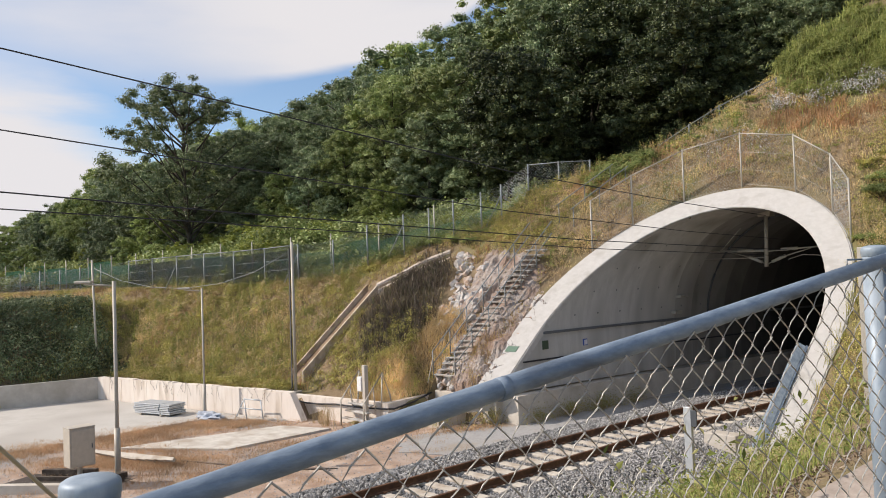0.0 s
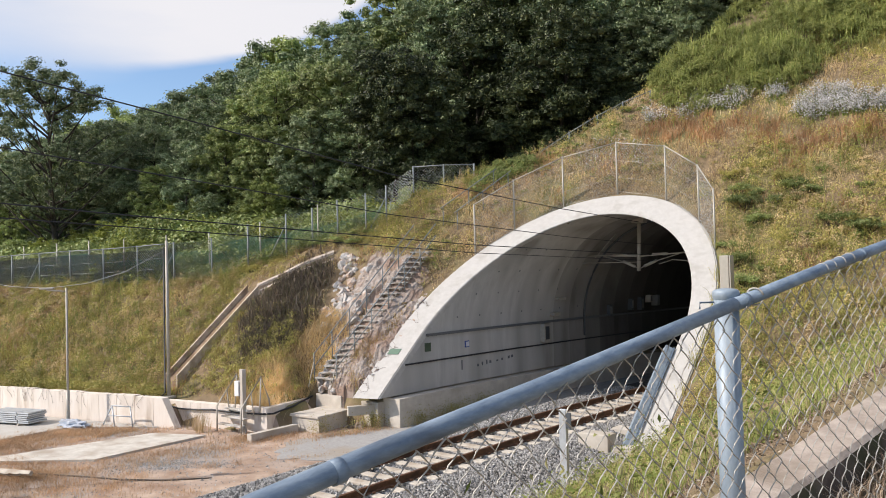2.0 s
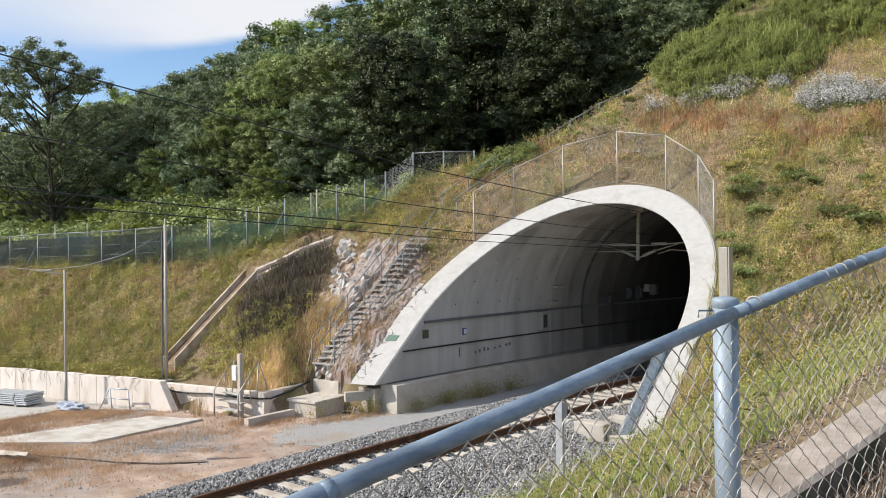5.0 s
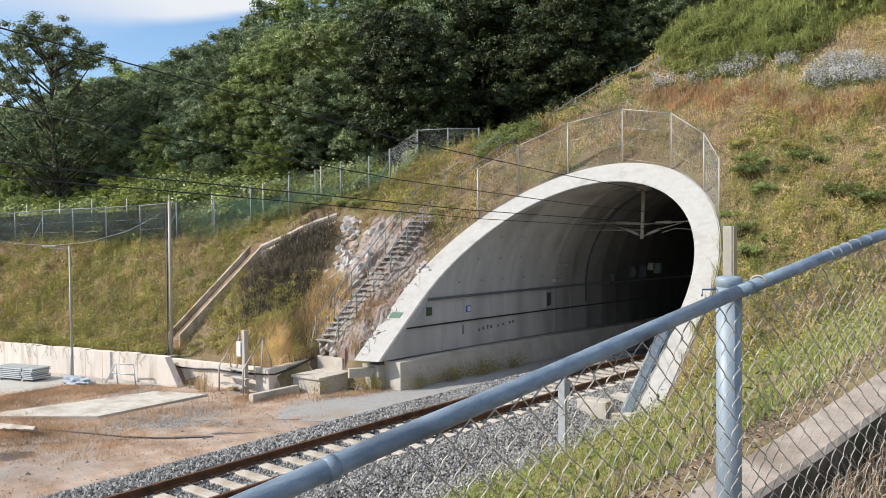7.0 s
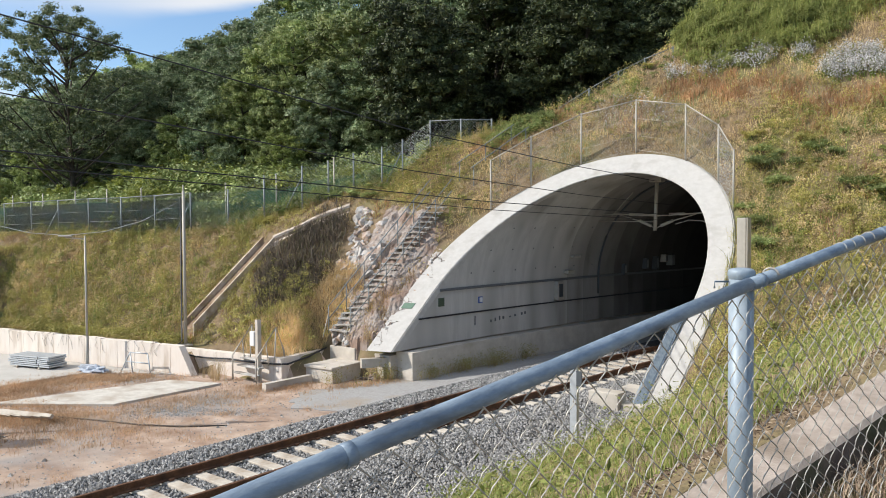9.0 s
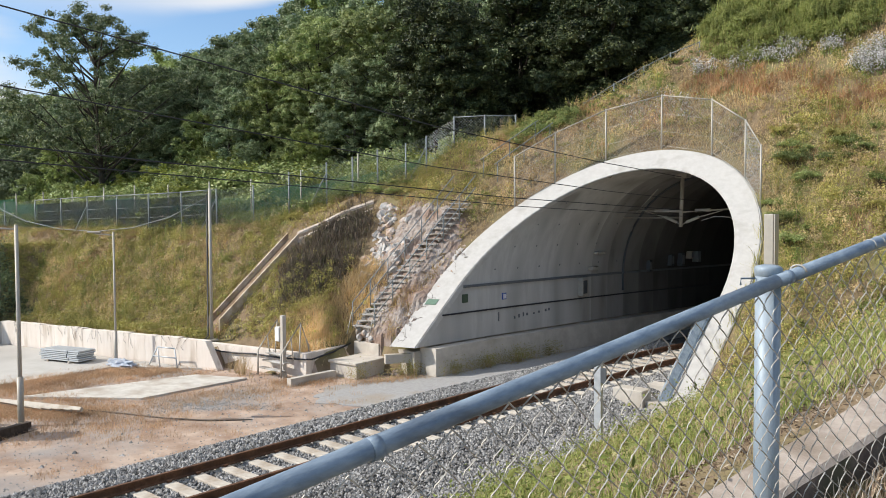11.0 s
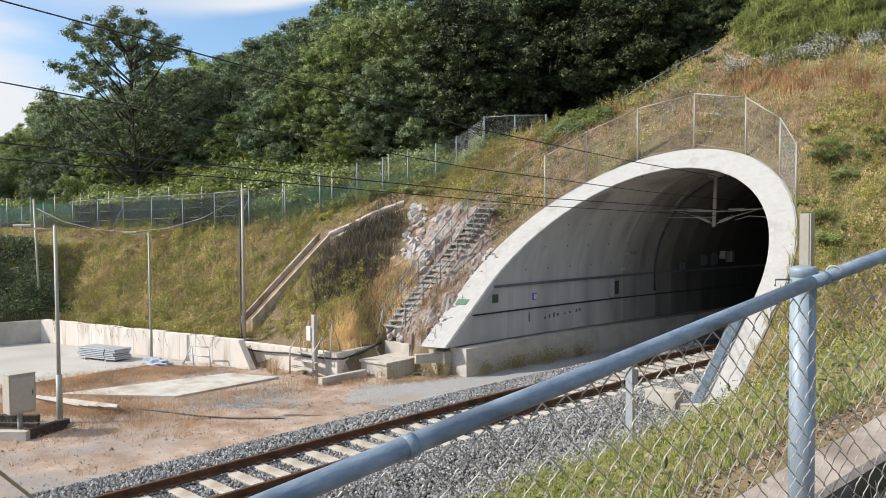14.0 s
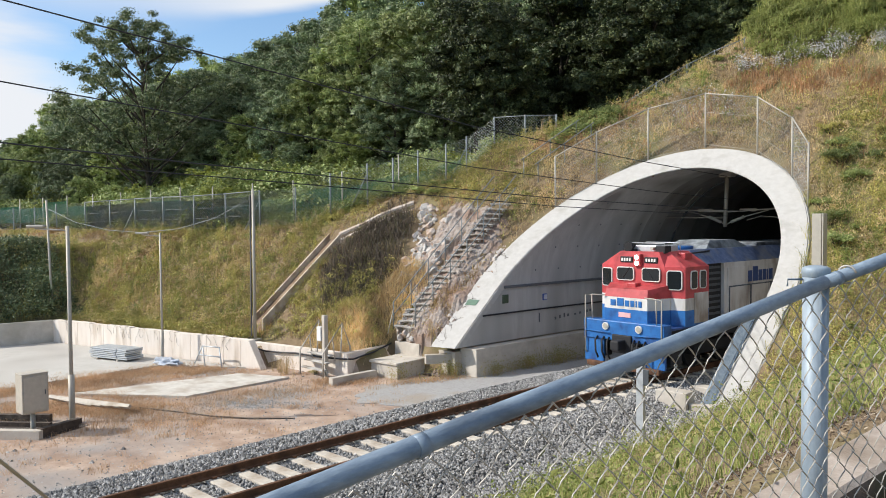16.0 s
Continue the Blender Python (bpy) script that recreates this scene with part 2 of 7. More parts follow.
M_BROWNGRASS = leaf_mat("brown_slope_grass", [(0.36, 0.235, 0.125), (0.44, 0.30, 0.16), (0.52, 0.375, 0.205), (0.42, 0.33, 0.14)])
M_RUSTGRASS = leaf_mat("rust_brown_grass", [(0.36, 0.185, 0.09), (0.46, 0.26, 0.13), (0.53, 0.34, 0.19), (0.40, 0.27, 0.14)])
M_TAN = leaf_mat("tan_dry_grass", [(0.42, 0.25, 0.135), (0.50, 0.32, 0.185), (0.56, 0.40, 0.26), (0.38, 0.28, 0.16)])
M_WEED = leaf_mat("yellow_green_weed", [(0.22, 0.23, 0.055), (0.36, 0.35, 0.085), (0.50, 0.44, 0.13), (0.58, 0.46, 0.20)], 0.55, 0.25)
M_THICKET = leaf_mat("feathery_thicket_green", [(0.165, 0.205, 0.052), (0.25, 0.29, 0.074), (0.335, 0.36, 0.105), (0.41, 0.405, 0.14)], 0.6, 0.25)
M_CREEPER = leaf_mat("creeper_leaves", [(0.11, 0.15, 0.042), (0.17, 0.22, 0.062), (0.245, 0.29, 0.085), (0.34, 0.34, 0.14)], 0.55, 0.15)
M_LEAF_MID = leaf_mat("acacia_leaves", [(0.12, 0.16, 0.03), (0.19, 0.24, 0.048), (0.27, 0.32, 0.075), (0.40, 0.43, 0.14)], 0.5, 0.18, 0.3, 0.3, 0.6)
M_OLIVE = leaf_mat("olive_brush_leaves", [(0.25, 0.24, 0.07), (0.34, 0.315, 0.09), (0.44, 0.395, 0.115), (0.53, 0.45, 0.165)], 0.6, 0.2)
M_BANK = leaf_mat("fresh_bank_grass", [(0.17, 0.22, 0.05), (0.28, 0.34, 0.085), (0.40, 0.43, 0.13), (0.50, 0.45, 0.21)])
M_LITTER = leaf_mat("leaf_litter", [(0.10, 0.07, 0.05), (0.22, 0.16, 0.11), (0.36, 0.28, 0.20), (0.50, 0.42, 0.32)], 0.8, 0.05, 0.1)
M_FLOWER = leaf_mat("white_aster_flowers", [(0.46, 0.44, 0.44), (0.62, 0.60, 0.585), (0.36, 0.345, 0.335), (0.19, 0.20, 0.10)])
M_STRAW = leaf_mat("dark_withered_creeper", [(0.07, 0.055, 0.042), (0.12, 0.095, 0.072), (0.19, 0.15, 0.115), (0.11, 0.11, 0.05)])
M_ROCK = mat("pale_rock", (0.32, 0.30, 0.275), (0.52, 0.495, 0.46), 3, 0.9, 0.7, c3=(0.38, 0.27, 0.20), scale3=1.2, fine=14, depth=0.06, island=0.2)


# ---------------------------------------------------------------- mesh helpers
def mesh_of(name, bm, material, smooth=False):
    me = bpy.data.meshes.new(name)
    bm.normal_update()
    bm.to_mesh(me)
    bm.free()
    me.materials.append(material)
    if smooth:
        me.polygons.foreach_set("use_smooth", [True] * len(me.polygons))
    return me


def part(name, bm, material, parent=None, label="", smooth=False):
    """One bmesh as one mesh object under a thing or a part."""
    ob = new(name, mesh_of(name, bm, material, smooth))
    ob.parent = parent
    return tagged(ob, label)


def thing(name, label, category, m=None, group="", kind=""):
    ob = new(name)
    ob.empty_display_size = 0.1
    if m is not None:
        ob.matrix_basis = m
    return tagged(ob, label, category, group, kind)


def stuff(name, verts, faces, material, label, category, parent=None, kind="stuff"):
    me = bpy.data.meshes.new(name)
    me.from_pydata(verts.tolist() if hasattr(verts, "tolist") else verts, [], faces.tolist() if hasattr(faces, "tolist") else faces)
    me.materials.append(material)
    ob = new(name, me)
    ob.parent = parent
    return tagged(ob, label, category, kind=kind)


def B():
    return bmesh.new()


def box(bm, lo, hi, bevel=0.0, m=None):
    lo, hi = Vector(lo), Vector(hi)
    r = bmesh.ops.create_cube(bm, size=1.0)
    vs = r["verts"]
    for v in vs:
        v.co = Vector((lo[i] + (v.co[i] + 0.5) * (hi[i] - lo[i]) for i in range(3)))
    if bevel:
        es = list({e for v in vs for e in v.link_edges})
        r = bmesh.ops.bevel(bm, geom=es, offset=bevel, segments=2, affect="EDGES", profile=0.5)
        vs = list({v for f in r["faces"] for v in f.verts} | {v for v in vs if v.is_valid})
    if m is not None:
        bmesh.ops.transform(bm, matrix=m, verts=vs)
    return bm


def tube(bm, pts, r, seg=8, r2=None, cap=True):
    """A round bar through points."""
    pts = [Vector(p) for p in pts]
    rings = []
    for i, p in enumerate(pts):
        d = (pts[min(i + 1, len(pts) - 1)] - pts[max(i - 1, 0)]).normalized()
        a = d.cross(Vector((0, 0, 1)) if abs(d.z) < 0.9 else Vector((1, 0, 0))).normalized()
        b = d.cross(a)
        rr = r if r2 is None else r + (r2 - r) * i / (len(pts) - 1)
        rings.append([bm.verts.new(p + rr * (math.cos(2 * math.pi * k / seg) * a + math.sin(2 * math.pi * k / seg) * b)) for k in range(seg)])
    for u, w in zip(rings, rings[1:]):
        for k in range(seg):
            f = bm.faces.new((u[k], u[(k + 1) % seg], w[(k + 1) % seg], w[k]))
            f.smooth = seg > 5
    if cap:
        bm.faces.new(rings[0][::-1])
        bm.faces.new(rings[-1])
    return bm


def prism(bm, outline, z0, z1):
    """A plan outline, counter-clockwise, raised from z0 to z1."""
    lo = [bm.verts.new((x, y, z0)) for x, y in outline]
    hi = [bm.verts.new((x, y, z1)) for x, y in outline]
    n = len(outline)
    bm.faces.new(lo[::-1])
    bm.faces.new(hi)
    for i in range(n):
        bm.faces.new((lo[i], lo[(i + 1) % n], hi[(i + 1) % n], hi[i]))
    return bm


def strip_wall(bm, line, thick, z0, z1):
    """A wall of a thickness along a plan line, its front on the line, its back to the line's left; z1 may be one height or one for each point."""
    ps = [Vector((x, y)) for x, y in line]
    tops = z1 if isinstance(z1, (list, tuple)) else [z1] * len(ps)
    rows = []
    for i, p in enumerate(ps):
        d = (ps[min(i + 1, len(ps) - 1)] - ps[max(i - 1, 0)]).normalized()
        q = p + Vector((-d.y, d.x)) * thick
        rows.append([bm.verts.new((p.x, p.y, z0)), bm.verts.new((q.x, q.y, z0)), bm.verts.new((q.x, q.y, tops[i])), bm.verts.new((p.x, p.y, tops[i]))])
    for u, w in zip(rows, rows[1:]):
        for k in range(4):
            bm.faces.new((u[k], u[(k + 1) % 4], w[(k + 1) % 4], w[k]))
    bm.faces.new(rows[0])
    bm.faces.new(rows[-1][::-1])
    bmesh.ops.recalc_face_normals(bm, faces=bm.faces)
    return bm


# ---------------------------------------------------------------- the lie of the land
FLOOR = -0.47
CX, CZ, RAD, RIM = -13.68, 2.29, 4.2, 0.725
CUT_Y, CUT_K, CUT_M = 18.97, 1.0844, 0.2477
TRACK_X = -12.76
CAP_X = np.array([-60, -45, -32, -28, -26.5, -24.4, -22.5, -21.5, -19, -16.2, -14.5, -13.5, -12, -9, -5, 0, 12])
CAP_Z = np.array([4.0, 4.2, 4.2, 4.35, 4.9, 5.7, 6.4, 7.7, 8.5, 9.6, 11.2, 12.6, 15, 18, 21, 24, 28.0])
WALL = [(-60.0, -12.0), (-38.0, 2.0), (-36.1, 10.3), (-35.82, 12.24), (-24.23, 14.78)]


def curve(y):
    """How far the line swings to the right of straight ahead; straight again past 48 m."""
    y = np.asarray(y, float)
    a = 0.00391
    c = np.clip(y - 13.2, 0, 34.8)
    return a * c * c + 2 * a * 34.8 * np.clip(y - 48, 0, None)


def fence_x(y):
    d = np.asarray(y, float) - 2.413
    return -0.847 + np.where(d < 0, 0.125, 0.25) * d


def fence_z(y):
    d = np.asarray(y, float) - 2.413
    return 4.517 + np.where(d < 0, 0.1395, 0.18) * d


def cut_face(x, y):
    return (y - CUT_Y - CUT_M * (x - CX)) / CUT_K


def land(x, y):
    x, y = np.asarray(x, float), np.asarray(y, float)
    rough = 0.10 * np.sin(0.9 * x + 0.5 * y) * np.sin(0.7 * y - 0.4 * x) + 0.05 * np.sin(2.3 * x + 1.1) * np.sin(2.1 * y)
    s = cut_face(x, y)
    near = np.clip((np.hypot(x - CX - curve(y), s - CZ) - RAD - RIM) / 1.5, 0, 1)
    s = s + near * (0.42 + rough)
    s = s + 0.5 * np.exp(-(((x + 23.7) / 1.3) ** 2 + ((y - 19.3) / 1.9) ** 2)) - 0.3 * np.exp(-(((x + 21.2) / 0.9) ** 2 + ((y - 20.6) / 1.6) ** 2))
    cap = np.interp(x, CAP_X, CAP_Z)
    past = np.maximum(s - cap, 0)
    back = cap + past * np.interp(x, [-60, -46, -40, -34, -27, -22.5], [0.05, 0.10, 0.22, 0.40, 0.30, -0.12])
    z = np.where(s > cap, np.minimum(s, back), s)
    side_x = np.interp(y, [-12, 2.0, 10.3, 12.3], [-60.5, -38.4, -36.5, -36.3])
    left = np.where(y < 16, np.clip((side_x - x) * 0.95 + 0.3 + rough, -9, 3.5), -9)
    z = np.where(x < side_x - 0.1, np.maximum(z, left), z)
    wall_y = np.interp(x, [-60, -35.82, -24.73, -23.7, -20.5, -20.2, -18.6], [7.4, 12.75, 15.35, 15.65, 16.35, 18.9, 19.4])
    z = np.where((y > wall_y) & (x < -18.3), np.maximum(z, np.interp(x, [-25.4, -25.0], [0.40, 0.22])), z)
    pocket = (x > -20.1 - 0.21 * (y - 16.3)) & (x < -17.3) & (y < np.interp(x, [-20.25, -18.8, -17.6], [18.45, 18.5, 19.6]))
    z = np.where((x > -23.0) & (x < -18.2) & (y > 16.2), np.minimum(z, np.maximum(0.62 + 1.3 * (y - 18.45), 0.24) + 1.25 * np.maximum(-20.75 - x, 0)), z)
    z = np.where((np.abs(x + 20.2 - 0.27 * (y - 18.6)) < 0.65) & (y > 18.4) & (y < 22.8), np.minimum(z, 0.9 + 1.085 * (y - 18.6)), z)
    z = np.where(pocket, FLOOR - 0.02, z)
    fx, fz = fence_x(y), fence_z(y) - 0.905
    f = np.clip((x + 8.9) / (fx + 8.9), 0, None)
    bank = FLOOR + 0.05 + (np.minimum(f, 0.945) + 0.055 * np.clip((f - 0.78) / 0.13, 0, 1) ** 2 * (3 - 2 * np.clip((f - 0.78) / 0.13, 0, 1))) * (fz - FLOOR - 0.05) - np.clip((f - 0.952) * 60, 0, 1) * 0.17 + rough * np.clip(f * 3, 0, 1) * (1 - np.clip((f - 0.7) * 4, 0, 1))
    z = np.maximum(z, np.where(x > -8.9, bank, -9))
    return np.maximum(z, FLOOR - 0.02)


def grid_axis(lo, hi, fine_lo, fine_hi, step):
    mid = np.arange(fine_lo, fine_hi + 1e-6, step)
    a, d = [], step
    v = fine_lo
    while v > lo:
        d *= 1.35
        v -= d
        a.append(v)
    b, d, v = [], step, fine_hi
    while v < hi:
        d *= 1.35
        v += d
        b.append(v)
    return np.array(a[::-1] + list(mid) + b)


def make_ground():
    xs, ys = grid_axis(-900, 700, -50, 9, 0.36), grid_axis(-700, 900, -4, 46, 0.36)
    X, Y = np.meshgrid(xs, ys)
    Z = land(X, Y)
    far = np.clip((np.hypot(X + 15, Y - 15) - 60) / 500, 0, 1)
    Z = Z * (1 - far) + far * np.minimum(Z, 12)
    nx = len(xs)
    V = np.stack([X.ravel(), Y.ravel(), Z.ravel()], 1)
    inside = (np.hypot(X - CX - curve(Y), np.maximum(Z - CZ, 0)) < RAD + 0.42) & (cut_face(X, Y) > -1.0) & (Z < CZ + RAD + 0.5)
    inside = inside.ravel()
    i, j = np.meshgrid(np.arange(nx - 1), np.arange(len(ys) - 1))
    a = (j * nx + i).ravel()
    F = np.stack([a, a + 1, a + nx + 1, a + nx], 1)
    keep = ~(inside[F].all(1))
    F = F[keep]
    me = bpy.data.meshes.new("ground")
    me.from_pydata(V.tolist(), [], F.tolist())
    me.materials.append(M_DIRT)
    me.materials.append(M_SOIL)
    zc = V[F][:, :, 2].mean(1)
    xc = V[F][:, :, 0].mean(1)
    me.polygons.foreach_set("material_index", ((zc > -0.2) | (xc > -8.6)).astype(int).tolist())
    me.polygons.foreach_set("use_smooth", [True] * len(me.polygons))
    tagged(new("ground", me), "bare dirt and grassy cut slope", "ground", kind="structure")


make_ground()


# ---------------------------------------------------------------- tunnel
LEFT, RIGHT = 3.97, 4.24


def section(r, n=48):
    """Half-round vault on upright sides, from the left foot, which stands on a plinth, over the crown to the right foot: pairs of x from the axis and z."""
    pts = [(-r, 0.5 + (CZ - 0.5) * i / 8) for i in range(8)]
    pts += [(-r * math.cos(math.pi * i / n), CZ + r * math.sin(math.pi * i / n)) for i in range(n + 1)]
    pts += [(r, CZ - (CZ - FLOOR + 0.3) * (i + 1) / 8) for i in range(8)]
    return pts


def on_cut(u, z, proud=0.0):
    """The point of the sloping portal face for a place in the section."""
    y = 22.0
    for _ in range(30):
        x = CX + float(curve(y)) + u
        y = CUT_Y + CUT_K * z + CUT_M * (x - CX) - proud
    return Vector((CX + float(curve(y)) + u, y, z))


M_TRAY = plain("dull_cable_tray", (0.16, 0.165, 0.17), 0.6, 0.2)


def make_tunnel():
    tunnel = thing("tunnel", "pale concrete railway tunnel with an obliquely cut portal", "tunnel", kind="structure")
    bm = B()
    inner, outer = [(u * (LEFT if u < 0 else RIGHT) / RAD, z) for u, z in section(RAD)], section(RAD + RIM)
    a = [bm.verts.new(on_cut(u, z, 0.14)) for u, z in inner]
    b = [bm.verts.new(on_cut(u, z, 0.14)) for u, z in outer]
    c = [bm.verts.new(on_cut(u, z, -1.3)) for u, z in outer]
    d = [bm.verts.new(on_cut(u, z, -0.25)) for u, z in inner]
    for i in range(len(a) - 1):
        bm.faces.new((a[i], a[i + 1], b[i + 1], b[i]))
        bm.faces.new((b[i], b[i + 1], c[i + 1], c[i]))
        bm.faces.new((d[i], d[i + 1], a[i + 1], a[i]))
    bmesh.ops.recalc_face_normals(bm, faces=bm.faces)
    ed = [e for e in bm.edges if (e.verts[0] in a and e.verts[1] in a) or (e.verts[0] in b and e.verts[1] in b)]
    bmesh.ops.bevel(bm, geom=ed, offset=0.03, segments=2, affect="EDGES")
    part("portal_rim", bm, M_RIM, tunnel, "sunlit pale concrete rim")
    bm = B()
    rows = []
    for e in (0, 0.1, 0.25, 0.45, 0.7, 1.0):
        row = []
        for u, z in inner:
            p = on_cut(u, z, -0.2)
            y = p.y * (1 - e) + 28.2 * e
            row.append(bm.verts.new((CX + float(curve(y)) + u, y, z)))
        rows.append(row)
    for r, s in zip(rows, rows[1:]):
        for i in range(len(r) - 1):
            bm.faces.new((r[i], s[i], s[i + 1], r[i + 1])).smooth = True
    part("lining", bm, M_LINING, tunnel, "weathered grey concrete lining")
    # each ring steps darker inwards: the tunnel's shade is put into the colour
    stages = [((28.2 + 1.1 * k, 28.75 + 1.1 * k, 29.3 + 1.1 * k), mat("lining_shade_stage", tuple(c * f for c in (0.40, 0.378, 0.345)), tuple(c * f for c in (0.50, 0.48, 0.445)), 1.6, 0.9, 0.25, c3=tuple(c * f for c in (0.29, 0.27, 0.24)), scale3=0.8, fine=30, stretch=(1, 1, 0.3)), "concrete lining ring, coloured darker with depth for shade") for k, f in enumerate((0.80, 0.62, 0.47, 0.35, 0.26, 0.20, 0.15, 0.12))]
    for ys, m_, lab in stages + [((37.0, 39, 41, 43, 45, 48, 52, 58, 66, 80, 110, 160, 240, 360), M_DEEP_LINING, "concrete lining coloured near black for the tunnel's shade")]:
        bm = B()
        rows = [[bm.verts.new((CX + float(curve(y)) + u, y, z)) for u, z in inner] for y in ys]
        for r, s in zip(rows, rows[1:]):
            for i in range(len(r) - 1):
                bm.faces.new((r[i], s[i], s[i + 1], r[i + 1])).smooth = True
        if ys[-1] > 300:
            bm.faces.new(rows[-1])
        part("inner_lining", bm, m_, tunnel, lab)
    bm = B()
    ys = list(np.arange(21.1, 60, 1.5)) + [80, 120, 200, 355]
    rows = [[bm.verts.new((CX + float(curve(y)) + u, y, FLOOR + 0.012)) for u in (-RAD - 0.3, RAD + 0.3)] for y in ys]
    for r, s in zip(rows, rows[1:]):
        bm.faces.new((r[0], r[1], s[1], s[0]))
    part("tunnel_floor", bm, M_ROAD, tunnel)

    def rail_along(name, u, z, y0, y1, w, h, material, label=""):
        bm = B()
        rows = []
        for y in np.linspace(y0, y1, 40):
            x = CX + float(curve(y)) + u
            rows.append([bm.verts.new((x + dx, y, z + dz)) for dx, dz in ((-0.3, 0), (w, 0), (w, h), (-0.3, h))])
        for r, s in zip(rows, rows[1:]):
            for k in range(4):
                bm.faces.new((r[k], r[(k + 1) % 4], s[(k + 1) % 4], s[k]))
        bm.faces.new(rows[0])
        bm.faces.new(rows[-1][::-1])
        bmesh.ops.recalc_face_normals(bm, faces=bm.faces)
        return part(name, bm, material, tunnel, label)

    rail_along("walkway_ledge", -LEFT, FLOOR - 0.1, 18.95, 90, 0.42, 1.02, M_CONC, "low concrete cable walkway")
    rail_along("cable_tray", -LEFT, 2.33, 20.75, 70, 0.07, 0.09, M_TRAY)
    rail_along("cable", -LEFT, 1.44, 19.7, 70, 0.04, 0.05, M_CABLE)
    rail_along("walkway_ledge", RAD - 0.5, FLOOR - 0.1, 25.0, 90, 0.6, 0.9, M_CONC)
    for y0 in (30.3, 42.0):
        bm = B()
        tube(bm, [(CX + float(curve(y0)) + u * 0.985, y0, CZ + (z - CZ) * 0.985) for u, z in inner[5:-5]], 0.045, 6)
        part("conduit_hoop", bm, M_DARKSTEEL, tunnel)
    # tie holes and faint scrawl on the left wall
    for z in (2.9, 3.7, 4.5, 5.3):
        for k in range(8):
            y = 20.3 + 1.084 * (z - 1.0) + 1.25 * k
            if y > 30.4:
                continue
            ang = math.asin(min(1, max(0, (z - CZ) / RAD)))
            x = CX + float(curve(y)) - LEFT * math.cos(ang)
            n_ = Vector((math.cos(ang), 0, -math.sin(ang)))
            c = Vector((x, y, z))
            part("tie_hole", tube(B(), [c - n_ * 0.02, c + n_ * 0.012], 0.035, 8), M_TRAY, tunnel)
    for k, (y, h) in enumerate(((22.6, 0.34), (23.5, 0.10), (23.75, 0.13), (24.0, 0.16), (24.2, 0.10), (24.6, 0.06), (24.9, 0.08), (25.3, 0.10), (25.5, 0.10))):
        x = CX + float(curve(y)) - LEFT
        part("scrawl_bar", box(B(), (x - 0.01, y - 0.03 - 0.02 * (k > 0), 0.98 + 0.02 * k), (x + 0.012, y + 0.03 + 0.03 * (k > 3), 0.98 + 0.02 * k + h)), M_TRAY, tunnel)
    return tunnel


make_tunnel()


# ---------------------------------------------------------------- track
def track_pos(y, u=0.0, z=0.0):
    h = 0.02
    x = TRACK_X + float(curve(y))
    sl = float(curve(y + h) - curve(y - h)) / (2 * h)
    n = Vector((1, -sl, 0)).normalized()
    return Vector((x, y, z)) + n * u


def sweep_track(bm, profile, y0, y1, step):
    rows = []
    for y in list(np.arange(y0, y1, step)) + [y1]:
        rows.append([bm.verts.new(track_pos(float(y), u, z)) for u, z in profile])
    n = len(profile)
    for r, s in zip(rows, rows[1:]):
        for k in range(n - 1):
            bm.faces.new((r[k], r[k + 1], s[k + 1], s[k]))
    return bm


